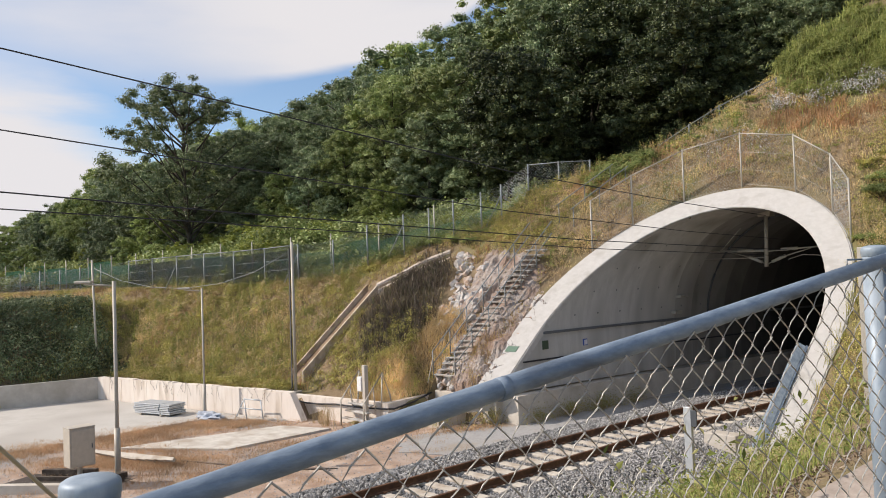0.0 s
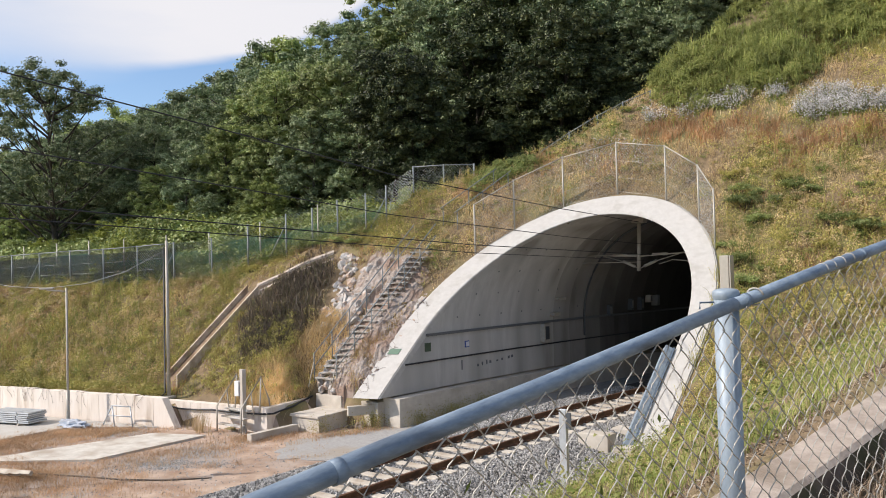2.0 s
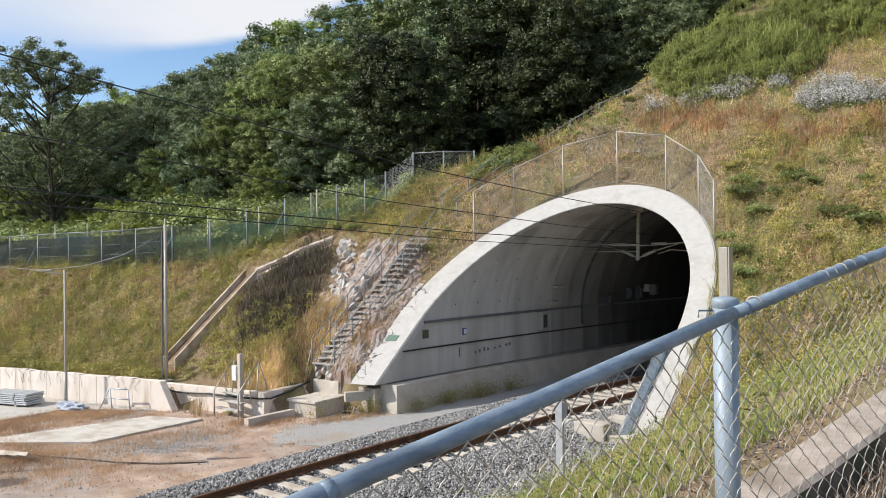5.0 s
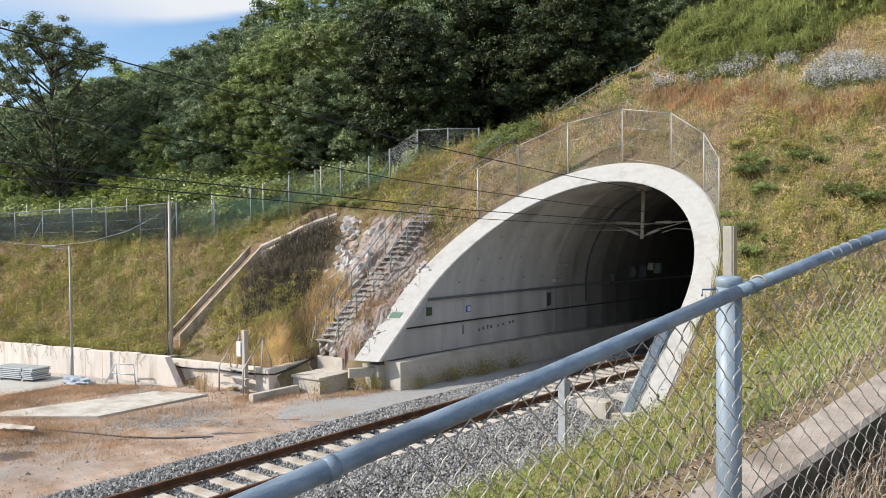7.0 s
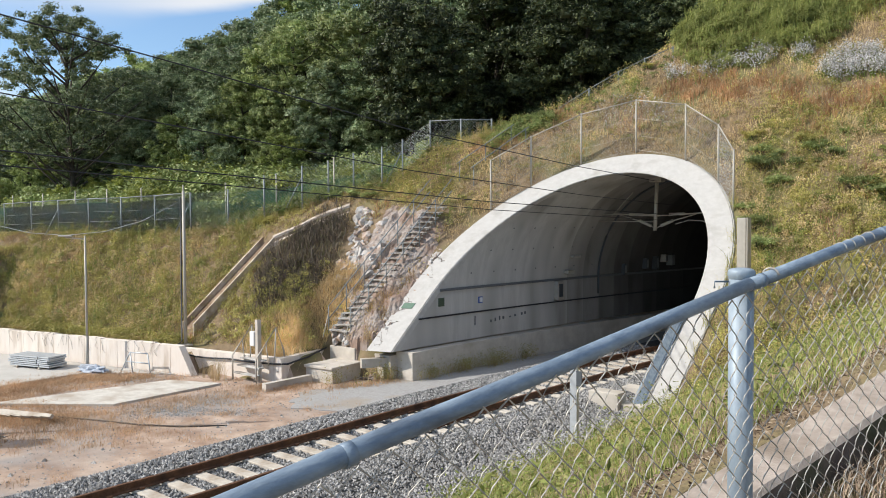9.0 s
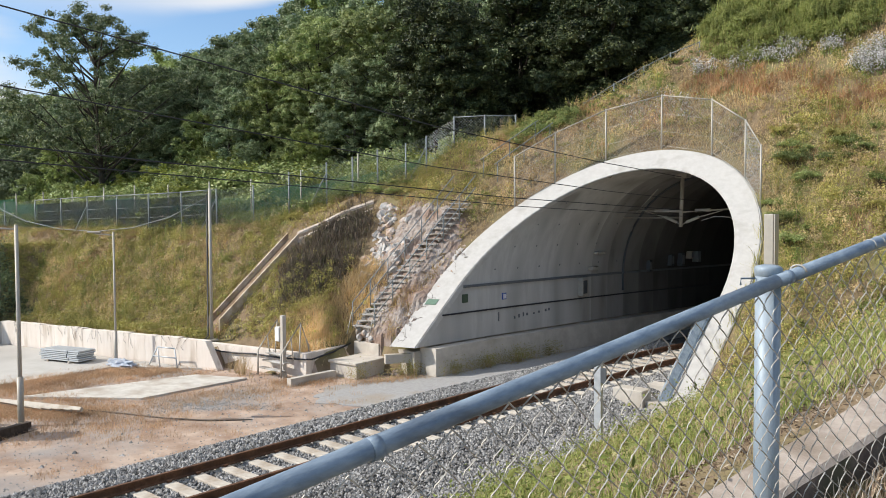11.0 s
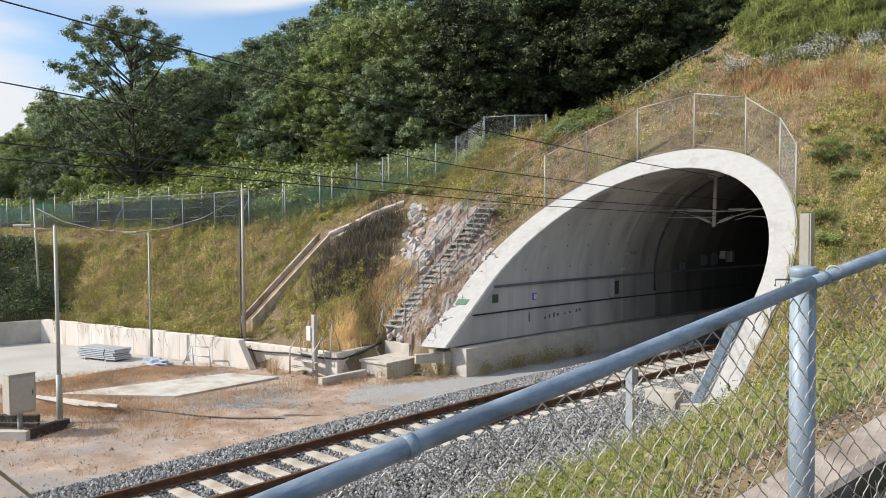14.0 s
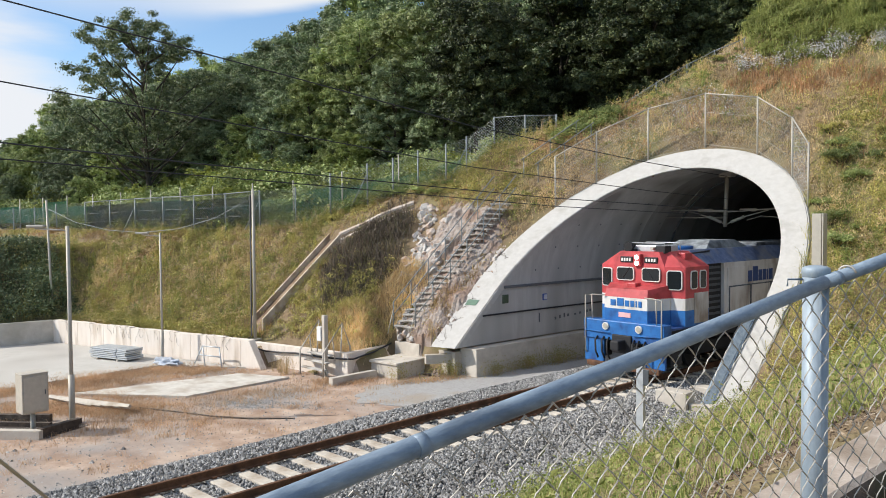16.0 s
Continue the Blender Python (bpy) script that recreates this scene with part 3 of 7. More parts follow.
def make_track():
    track = thing("railway_track", "single railway track with rusty rails on grey ballast", "railway track", kind="structure")
    prof = [(-2.95, FLOOR - 0.03), (-2.0, -0.13), (-1.35, -0.17), (-0.95, -0.235), (0.95, -0.235), (1.9, -0.20), (2.7, -0.40), (4.1, FLOOR + 0.03)]
    part("ballast_bed", sweep_track(B(), prof, -60, 90, 1.5), M_BALLAST, track, "crushed stone bed, coloured dark for shade in the gaps")
    for g in (-0.76, 0.76):
        w = [(-0.07, -0.165), (-0.07, -0.15), (-0.012, -0.13), (-0.012, -0.045), (-0.036, -0.035), (-0.036, -0.004), (-0.03, 0), (0.03, 0), (0.036, -0.004), (0.036, -0.035), (0.012, -0.045), (0.012, -0.13), (0.07, -0.15), (0.07, -0.165)]
        bm = sweep_track(B(), [(g + u, z) for u, z in w], -60, 120, 1.0)
        bmesh.ops.recalc_face_normals(bm, faces=bm.faces)
        part("rail", bm, M_RUST, track, "rust-brown steel rail")
    bm = B()
    box(bm, (-1.22, -0.13, -0.36), (1.22, 0.13, -0.165), 0.02)
    me = mesh_of("sleeper", bm, M_SLEEPER)
    bm = B()
    for g in (-0.76, 0.76):
        for s in (-1, 1):
            box(bm, (g + s * 0.11 - 0.035, -0.05, -0.16), (g + s * 0.11 + 0.035, 0.05, -0.115), 0.01)
    mc = mesh_of("rail_clip", bm, M_RUST)
    y = -3.0
    while y < 62:
        p = track_pos(y)
        rz = -math.atan(float(curve(y + 0.02) - curve(y - 0.02)) / 0.04)
        s = new("sleeper", me)
        s.parent, s.matrix_basis = track, Matrix.Translation((p.x, p.y, random.uniform(-0.006, 0.006))) @ Matrix.Rotation(rz + random.uniform(-0.01, 0.01), 4, "Z")
        if y < 32:
            c = new("rail_clips", mc)
            c.parent = s
        y += 0.61
    # loose stones
    rng = np.random.default_rng(3)
    n = 90000
    ys = 1.5 + 27.0 * rng.random(n) ** 1.25
    us = rng.uniform(-2.9, 3.9, n)
    z = np.interp(us, [p[0] for p in prof], [p[1] for p in prof])
    keep = ~((np.abs(us) < 1.3) & (rng.random(n) < 0.25)) & (np.abs(np.abs(us) - 0.76) > 0.09)
    ys, us, z = ys[keep], us[keep], z[keep]
    n = len(ys)
    octa = np.array([(1, 0, 0), (-1, 0, 0), (0, 1, 0), (0, -1, 0), (0, 0, 1), (0, 0, -1)], float)
    fc = np.array([(0, 2, 4), (2, 1, 4), (1, 3, 4), (3, 0, 4), (2, 0, 5), (1, 2, 5), (3, 1, 5), (0, 3, 5)])
    size = rng.uniform(0.020, 0.050, (n, 1, 1)) * rng.uniform(0.75, 1.25, (n, 6, 1))
    v = octa[None] * size
    ang = rng.uniform(0, 6.28, n)
    tilt = rng.uniform(-0.9, 0.9, n)
    c, s, ct, st = np.cos(ang)[:, None], np.sin(ang)[:, None], np.cos(tilt)[:, None], np.sin(tilt)[:, None]
    x1, y1, z1 = v[..., 0], v[..., 1] * ct - v[..., 2] * st, v[..., 1] * st + v[..., 2] * ct
    v = np.stack([x1 * c - y1 * s, x1 * s + y1 * c, z1], -1)
    base = np.stack([TRACK_X + curve(ys) + us, ys, z + 0.012], 1)
    V = (v + base[:, None]).reshape(-1, 3)
    F = (fc[None] + 6 * np.arange(n)[:, None, None]).reshape(-1, 3)
    stuff("ballast_stones", V, F, M_STONE, "loose grey crushed ballast stones", "ballast")
    return track


make_track()


# ---------------------------------------------------------------- yard and walls
def make_yard():
    bm = prism(B(), [(-90, -60), (-27.0, -60), (-26.8, 7.4), (-27.0, 12.9), (-24.3, 14.7), (-35.8, 12.2), (-36.1, 10.3), (-38, 2), (-60, -12)], FLOOR - 0.12, FLOOR + 0.03)
    tagged(part("yard_slab", bm, M_YARD), "pale grey concrete yard slab", "yard", kind="structure")
    wall = thing("retaining_wall", "low pale concrete retaining wall below the slope", "retaining wall", kind="structure")
    line = [(-60, -12), (-38, 2), (-36.1, 10.3), (-35.82, 12.24)]
    part("wall_side", strip_wall(B(), line, 0.28, FLOOR - 0.3, 0.5), M_CONC, wall)
    n = 13
    p, q = Vector(line[-1]), Vector((-24.6, 14.70))
    for i in range(n):
        a, b = p.lerp(q, i / n), p.lerp(q, (i + 1) / n - 0.0014)
        part("wall_panel", strip_wall(B(), [a, b], 0.28, FLOOR - 0.3, 0.51 + 0.012 * (i % 3)), M_WALL, wall)
    # sloping end of the long wall and the second, lower stretch of wall
    w2 = [(-25.35, 15.3), (-23.7, 15.56), (-22.0, 15.83), (-20.3, 16.1)]
    for a, b in zip(w2, w2[1:]):
        part("wall_panel", strip_wall(B(), [a, (b[0] - 0.012, b[1])], 0.26, FLOOR - 0.3, 0.31), M_WALL, wall)
    part("wall_return", strip_wall(B(), [(-20.29, 16.1), (-20.55, 17.5), (-20.75, 18.4)], 0.26, FLOOR - 0.3, 0.32), M_WALL, wall)
    part("wall_block", box(B(), (-20.5, 18.40, FLOOR), (-19.25, 18.66, 0.46), 0.02), M_CONC, wall)
    part("wall_block", box(B(), (-19.3, 18.56, FLOOR), (-18.62, 18.9, 0.20), 0.02), M_CONC, wall)
    bm = B()
    vs = [bm.verts.new(v) for v in ((-24.6, 14.70, 0.52), (-24.6, 14.70, FLOOR - 0.1), (-23.6, 14.92, FLOOR - 0.1), (-24.2, 14.79, 0.50), (-24.66, 14.97, 0.52), (-24.66, 14.97, FLOOR - 0.1), (-23.66, 15.19, FLOOR - 0.1), (-24.26, 15.06, 0.50))]
    for q_ in ((0, 1, 2, 3), (7, 6, 5, 4), (0, 3, 7, 4), (3, 2, 6, 7), (0, 4, 5, 1)):
        bm.faces.new([vs[i] for i in q_])
    bmesh.ops.recalc_face_normals(bm, faces=bm.faces)
    part("wall_end", bm, M_WALL, wall, "sloping concrete wall end")
    bm = prism(B(), [(-24.45, 8.8), (-21.5, 11.0), (-21.6, 14.7), (-23.4, 13.9)], FLOOR - 0.1, FLOOR + 0.05)
    tagged(part("concrete_path", bm, M_WHITEPATH), "pale concrete trough cover slab in the dirt", "path", kind="structure")
    rim = [Vector(p) for p in ((-18.7, 15.6), (-18.0, 14.7), (-17.2, 14.1), (-15.6, 14.6), (-15.5, 17.0), (-15.3, 21.5), (-17.4, 21.5), (-17.95, 18.6), (-18.5, 17.2))]
    ring = [p.lerp(q, k / 8) for p, q in zip(rim, rim[1:] + rim[:1]) for k in range(8)]
    ring = [(p.x + 0.22 * noise.noise(Vector((p.x * 2.1, p.y * 2.1, 3))), p.y + 0.3 * noise.noise(Vector((p.x * 1.7, p.y * 1.9, 7)))) for p in ring]
    bm = prism(B(), ring, FLOOR - 0.08, FLOOR + 0.002)
    tagged(part("service_path", bm, M_ROAD), "grey compacted gravel service path beside the track", "path", kind="structure")


make_yard()


# ---------------------------------------------------------------- fences
def ribbon_net(bm, a, b, height, pitch, r, lift=0.0):
    """Crossed diagonal wires between two plan points on sloping ground: a, b are the feet."""
    a, b = Vector(a), Vector(b)
    d = b - a
    L = Vector((d.x, d.y)).length
    up = Vector((0, 0, 1))
    nrm = Vector((d.y, -d.x, 0)).normalized() * r
    for sgn in (1, -1):
        k = -height if sgn == 1 else 0.0
        while k < (L if sgn == 1 else L + height):
            s0, s1 = (k, k + height) if sgn == 1 else (k, k - height)
            lo, hi = max(min(s0, s1), 0.0), min(max(s0, s1), L)
            if hi - lo > 0.02:
                def at(s):
                    h = (s - s0) * sgn
                    return a + d * (s / L) + up * (h + lift)
                p, q = at(lo), at(hi)
                t = Vector((0, 0, r))
                v = [bm.verts.new(x) for x in (p + nrm, p - t, p - nrm + t, q + nrm, q - t, q - nrm + t)]
                for i in range(3):
                    bm.faces.new((v[i], v[(i + 1) % 3], v[3 + (i + 1) % 3], v[3 + i]))
            k += pitch


def fence_run(name, feet, height, label, post_r=0.03, pitch=0.16, wire=0.004, post_mat=None, shade=None, rails=(1.0,), braces=(), railed=None):
    fence = thing(name, label, "fence")
    pm = post_mat or M_FENCE
    for i, p in enumerate(feet):
        p = Vector(p)
        part("post", tube(B(), [p - Vector((0, 0, 0.4)), p + Vector((0, 0, height + 0.04))], post_r, 8), pm, fence)
        if i in braces:
            part("brace", tube(B(), [p + Vector((0, 0, height * 0.75)), p + Vector((-0.5, -0.45, -0.1))], post_r * 0.7, 6), pm, fence)
    for a, b in zip(feet, feet[1:]):
        for h in rails if railed is None or railed[0] <= a[0] <= railed[1] else ():
            e = Vector((0, 0, height * h))
            part("rail", tube(B(), [Vector(a) + e, Vector(b) + e], post_r * (0.7 if h == 1.0 else 0.22), 6), pm, fence)
        bm = B()
        ribbon_net(bm, a, b, height - 0.04, pitch, wire, 0.02)
        part("chain_link", bm, M_FARNET, fence)
        if shade and shade[0] <= a[0] <= shade[1]:
            bm = B()
            a2, b2 = Vector(a) + Vector((-0.02, 0.09, 0.08)), Vector(b) + Vector((-0.02, 0.09, 0.08))
            ribbon_net(bm, a2, b2, height * 0.82, 0.07, 0.010)
            part("shade_net", bm, M_SHADE, fence, "black windbreak netting")
    return fence


def foot(x, y, dz=0.0):
    return Vector((x, y, float(land(x, y)) + dz))


EDGE = [(-62.0, 11.8, 5.2), (-53.4, 13.8, 5.4), (-51.2, 14.3, 5.5), (-49.1, 14.8, 5.55), (-47.0, 15.25, 5.6), (-44.96, 15.69, 5.73), (-42.4, 16.25, 5.8), (-40.4, 16.72, 5.85), (-38.5, 17.19, 5.9), (-36.3, 17.6, 5.93),
        (-34.1, 18.04, 5.94), (-32.3, 18.66, 6.0), (-30.3, 19.2, 6.08), (-28.4, 19.8, 6.18), (-26.9, 20.55, 6.72), (-25.4, 21.36, 7.09), (-24.4, 21.92, 7.29),
        (-23.5, 22.5, 7.58), (-22.5, 23.15, 7.82), (-21.9, 23.75, 8.12), (-21.5, 25.05, 9.0), (-20.5, 25.86, 9.05), (-19.2, 26.27, 8.98)]
SLOPE_FEET = [Vector((x, y, t - 1.62)) for x, y, t in EDGE]
fence_run("slope_fence", SLOPE_FEET, 1.62, "grey chain link fence along the top of the slope", 0.034, 0.12, 0.0035, shade=(-43, -31.5), rails=(1.0, 0.62, 0.34), braces=(8, 12, 15, 19), railed=(-43, -31.5))
fence_top = B()
tube(fence_top, [Vector(EDGE[-3]), Vector(EDGE[-2]), Vector(EDGE[-1])], 0.022, 6)
part("top_rail", fence_top, M_FENCE, bpy.data.objects["slope_fence"])
CLIMB = [Vector((x, y, t - 1.25)) for x, y, t in ((-16.9, 27.8, 9.4), (-15.95, 28.57, 10.16), (-15.11, 29.5, 10.88), (-14.34, 30.32, 11.44), (-13.42, 31.03, 11.89))]
fence_run("hill_fence", CLIMB, 1.25, "grey chain link fence climbing the overgrown hillside", 0.03, 0.14, 0.004)
PORTAL_FEET = [(-17.3, 23.6, 5.05), (-16.3, 24.8, 5.95), (-14.9, 26.1, 6.8), (-13.1, 27.0, 7.25), (-11.2, 27.0, 6.9), (-9.8, 26.4, 6.0), (-9.0, 25.6, 5.05)]
fence_run("portal_fence", PORTAL_FEET, 1.98, "pale grey safety fence standing round the top of the portal", 0.032, 0.12, 0.003, post_mat=M_POST, rails=(1.0, 0.66, 0.34, 0.075))
green = thing("green_net_fence", "sagging faded green netting fence in front of the trees", "fence")
for i in range(15):
    xa, xb = -57 + 2.3 * i, -57 + 2.3 * (i + 1)
    a, b = (Vector((x, float(np.interp(x, [e[0] for e in EDGE], [e[1] for e in EDGE])) + 0.9, 0)) for x in (xa, xb))
    a.z, b.z = float(land(a.x, a.y)) + 0.5, float(land(b.x, b.y)) + 0.5
    bm = B()
    ribbon_net(bm, a, b, (1.0 if i < 5 else 0.62) + 0.2 * math.sin(i * 1.7), 0.06, 0.009)
    part("netting", bm, M_NET, green)
    part("post", tube(B(), [a - Vector((0, 0, 0.9)), a + Vector((0, 0, 1.4))], 0.03, 6), M_POST, green)


# ---------------------------------------------------------------- the near fence
def make_near_fence():
    f = thing("near_fence", "weathered galvanised chain link fence with a pipe top rail", "fence")
    p0, p1 = Vector((-1.175, 0.222, 4.268)), Vector((-0.865, 2.549, 4.585))
    bend = Vector((0.25, 1, 0.18)) * 2.15
    posts = [p0 - (p1 - p0), p0, p1, p1 + bend, p1 + bend * 2]
    ys = [-2.3, 2.45, 8.0]
    for p in posts:
        post = part("post", tube(B(), [p - Vector((0, 0, 1.25)), p - Vector((0, 0, 0.012))], 0.0395, 24), M_GALVPOST, f)
        bm = B()
        prof = [(0.0, 0.0), (0.02, -0.001), (0.034, -0.004), (0.0405, -0.008), (0.0425, -0.0125), (0.043, -0.017), (0.043, -0.027), (0.0415, -0.029), (0.0415, -0.036), (0.039, -0.038)]
        rings = [[bm.verts.new(p + Vector((max(r, 0.0005) * math.cos(2 * math.pi * k / 24), max(r, 0.0005) * math.sin(2 * math.pi * k / 24), z))) for k in range(24)] for r, z in prof]
        for u, w in zip(rings, rings[1:]):
            for k in range(24):
                bm.faces.new((u[k], w[k], w[(k + 1) % 24], u[(k + 1) % 24])).smooth = True
        bmesh.ops.recalc_face_normals(bm, faces=bm.faces)
        part("cap", bm, M_GALVPOST, post, "domed galvanised post cap")
    def rail_at(y):
        return Vector((float(fence_x(y)), y, float(fence_z(y))))

    for y0, y1 in ((-2.3, 2.50), (2.50, 8.0)):
        n = 10
        pts = [rail_at(y0 + (y1 - y0) * i / n) + Vector((0, 0, 0.0025 * math.sin(i * 2.1))) for i in range(n + 1)]
        part("top_rail", tube(B(), pts, 0.0213, 20), M_GALV, f, "scuffed galvanised pipe rail")
    for y in (0.95, 2.56, 3.35):
        part("collar", tube(B(), [rail_at(y - 0.012), rail_at(y + 0.012)], 0.0235, 20), M_GALV, f)
    c = rail_at(2.62)
    ring = [c + Vector((0.028 * math.cos(t), 0, 0.028 * math.sin(t))) for t in np.linspace(0.2, 5.2, 14)]
    part("wire_tie", tube(B(), ring, 0.0035, 6), M_WIRE, f)
    for y in (3.05, 3.11, 3.18, 3.25, 4.6):
        c = rail_at(y)
        ring = [c + Vector((0.0245 * math.cos(t), 0.004 * t, 0.0245 * math.sin(t))) for t in np.linspace(0.0, 5.8, 14)]
        part("wire_tie", tube(B(), ring, 0.0022, 6), M_WIRE, f)
    tip = p1 + Vector((-0.03, -0.03, -0.045))
    part("band_bolt", tube(B(), [tip, tip + Vector((-0.035, -0.03, 0)), tip + Vector((-0.036, -0.031, -0.022))], 0.0035, 6), M_GALV, f)
    # woven mesh: each wire zigzags down the sheet and hooks its neighbour
    w, h, r = 0.083, 0.087, 0.0021
    rows = int(0.93 / h) + 1
    rng = random.Random(5)
    y, c = -0.15, 0
    while y < 7.0:
        slope = (float(fence_z(y + 0.05)) - float(fence_z(y - 0.05))) / 0.1
        lean = (float(fence_x(y + 0.05)) - float(fence_x(y - 0.05))) / 0.1
        along = Vector((lean, 1, slope)).normalized()
        out = Vector((1, -lean, 0)).normalized()
        base = rail_at(y) + out * 0.026 + Vector((0, 0, -0.012))
        pts = []
        flip = c % 2
        jit = rng.uniform(-0.003, 0.003)
        for k in range(rows * 2 + 1):
            left = (k + flip) % 2
            x = (-w / 4 if left else w / 4) + jit + rng.uniform(-0.002, 0.002)
            sway = 0.012 * math.sin(y * 2.6 + k * 0.21) - 0.02 * math.sin(0.17 * k)
            q = base + along * x + Vector((0, 0, -k * h / 2 + rng.uniform(-0.002, 0.002))) + out * ((-0.003 if left else 0.003) + sway)
            if pts:
                pts.append(pts[-1].lerp(q, 0.5) + out * (-0.003 if left else 0.002) + along * (-0.0035 if left else 0.0))
            pts.append(q)
        part("mesh_wire", tube(B(), pts, r, 5, cap=False), M_WIRE, f)
        y += w / 2
        c += 1
    return f


make_near_fence()


def make_kerb():
    bm = B()
    ys = np.linspace(-1.5, 14, 32)
    rows = []
    for y in ys:
        x, z = float(fence_x(y)) - 0.185, float(fence_z(y)) - 0.868 + 0.006 * math.sin(7 * y)
        rows.append([bm.verts.new(v) for v in ((x, y, z - 0.6), (x, y, z - 0.02), (x - 0.02, y, z), (x - 0.205, y, z + 0.005), (x - 0.225, y, z - 0.012), (x - 0.225, y, z - 0.6))])
    for u, w in zip(rows, rows[1:]):
        for k in range(5):
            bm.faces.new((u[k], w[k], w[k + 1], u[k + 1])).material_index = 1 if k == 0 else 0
    bm.faces.new(rows[0])
    bm.faces.new(rows[-1][::-1])
    bmesh.ops.recalc_face_normals(bm, faces=bm.faces)
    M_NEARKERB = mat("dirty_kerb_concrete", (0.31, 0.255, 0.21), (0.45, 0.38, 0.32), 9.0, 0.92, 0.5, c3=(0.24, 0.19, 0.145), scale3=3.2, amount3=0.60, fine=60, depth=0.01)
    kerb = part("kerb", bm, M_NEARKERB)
    # side face coloured darker than the top to give its shade
    kerb.data.materials.append(mat("shaded_kerb_side", (0.10, 0.075, 0.062), (0.18, 0.14, 0.115), 8.0, 0.95, 0.6, c3=(0.07, 0.075, 0.035), scale3=3.0, fine=50, depth=0.01))
    tagged(kerb, "weathered concrete kerb along the fence", "kerb", kind="structure")


make_kerb()


# ---------------------------------------------------------------- poles, lamps, wires
def lamp_pole(p, top, r, label, arm=None, sleeve=0.0, square=False, mat_=None, lean=(0, 0)):
    pole = thing("lamp_post" if arm else "pole", label, "lamp post" if arm else "pole")
    p = Vector(p)
    q = Vector((p.x + lean[0], p.y + lean[1], top))
    part("shaft", tube(B(), [p - Vector((0, 0, 0.3)), q], r, 4 if square else 12, r * 0.85), mat_ or M_POST, pole)
    if sleeve:
        part("sleeve", tube(B(), [p - Vector((0, 0, 0.2)), p + Vector((0, 0, sleeve))], r * 1.45, 12), mat_ or M_POST, pole)
    part("base_plate", box(B(), p + Vector((-r * 3, -r * 3, -0.03)), p + Vector((r * 3, r * 3, 0.03)), 0.008), M_POST, pole)
    if arm:
        e = q + Vector(arm)
        part("arm", tube(B(), [q - Vector((0, 0, 0.12)), e - Vector((0, 0, 0.06))], 0.022, 8), M_POST, pole)
        d = Vector(arm).normalized()
        bm = B()
        box(bm, (-0.24, -0.08, -0.04), (0.24, 0.08, 0.035), 0.025)
        bm.transform(Matrix.Translation(e) @ Matrix.Rotation(math.atan2(d.y, d.x), 4, "Z"))
        part("lamp_head", bm, M_POST, pole, "flat grey lamp head")
    return pole


lamp_pole((-37.26, 12.75, 0.1), 5.75, 0.055, "pale grey steel pole behind the yard wall", lean=(-0.35, -0.05))
lamp_pole((-21.1, 7.6, FLOOR), 4.65, 0.054, "grey steel yard lamp post with a thick foot sleeve", (-0.62, -0.55, 0.0), 1.25)
lamp_pole((-27.61, 13.23, FLOOR), 4.33, 0.042, "slim grey yard lamp post before the wall", (-0.5, -0.45, 0.0), 1.2)
lamp_pole((-25.17, 15.66, 0.35), 5.91, 0.06, "grey steel pole with a black cable at the slope foot")
cable_run = thing("pole_cable", "black cable clipped to the steel pole and along the wall", "cable")
part("cable", tube(B(), [(-25.26, 15.60, 5.7), (-25.26, 15.56, 0.5), (-25.1, 15.24, 0.36), (-24.75, 15.31, 0.16), (-24.2, 15.41, 0.07), (-23.4, 15.54, 0.08), (-22.6, 15.67, 0.13), (-21.4, 15.86, 0.10), (-20.35, 16.03, 0.14), (-20.22, 16.3, 0.12), (-20.45, 17.4, 0.2), (-20.66, 18.38, 0.36)], 0.03, 6), M_CABLE, cable_run)
WIRES = [
    ([(-12.4, -45, 13.0), (-12.7, -20, 10.4), (-12.76, 2.95, 8.11), (-12.76, 7.74, 7.64), (-12.76, 14.07, 6.99), (-12.9, 22, 6.55), (-13.2, 29.2, 6.3)], 0.013, "dark feeder wire above the track"),
    ([(-12.4, -45, 10.6), (-12.76, 2.93, 6.89), (-12.76, 4.56, 6.76), (-12.7, 14, 6.0), (-12.6, 22, 5.6), (-12.5, 29.2, 5.35)], 0.011, "grey catenary wire above the track"),
    ([(-12.4, -45, 8.4), (-12.76, 2.92, 5.97), (-12.76, 6.85, 5.76), (-12.65, 17, 5.3), (-12.3, 29.2, 4.95)], 0.012, "grey messenger wire above the track"),
    ([(-12.4, -45, 7.7), (-12.76, 2.91, 5.72), (-12.76, 9.52, 5.44), (-12.70, 17.2, 5.08), (-12.2, 29.2, 4.72), (-10.5, 40, 4.7)], 0.010, "thin contact wire above the track"),
]
for pts, r, lab in WIRES:
    tagged(part("overhead_wire", tube(B(), pts, r, 5), M_CABLE), lab, "overhead wire", "overhead wires")
sag = [(-37.4, 12.72, 5.35), (-35.6, 13.2, 4.75), (-33.6, 13.8, 4.4), (-31.5, 14.3, 4.3), (-29.3, 14.8, 4.45), (-27.2, 15.2, 4.85), (-25.2, 15.66, 5.6)]
tagged(part("hanging_cable", tube(B(), sag, 0.013, 6), M_FENCE), "slack grey cable strung between two poles", "cable")


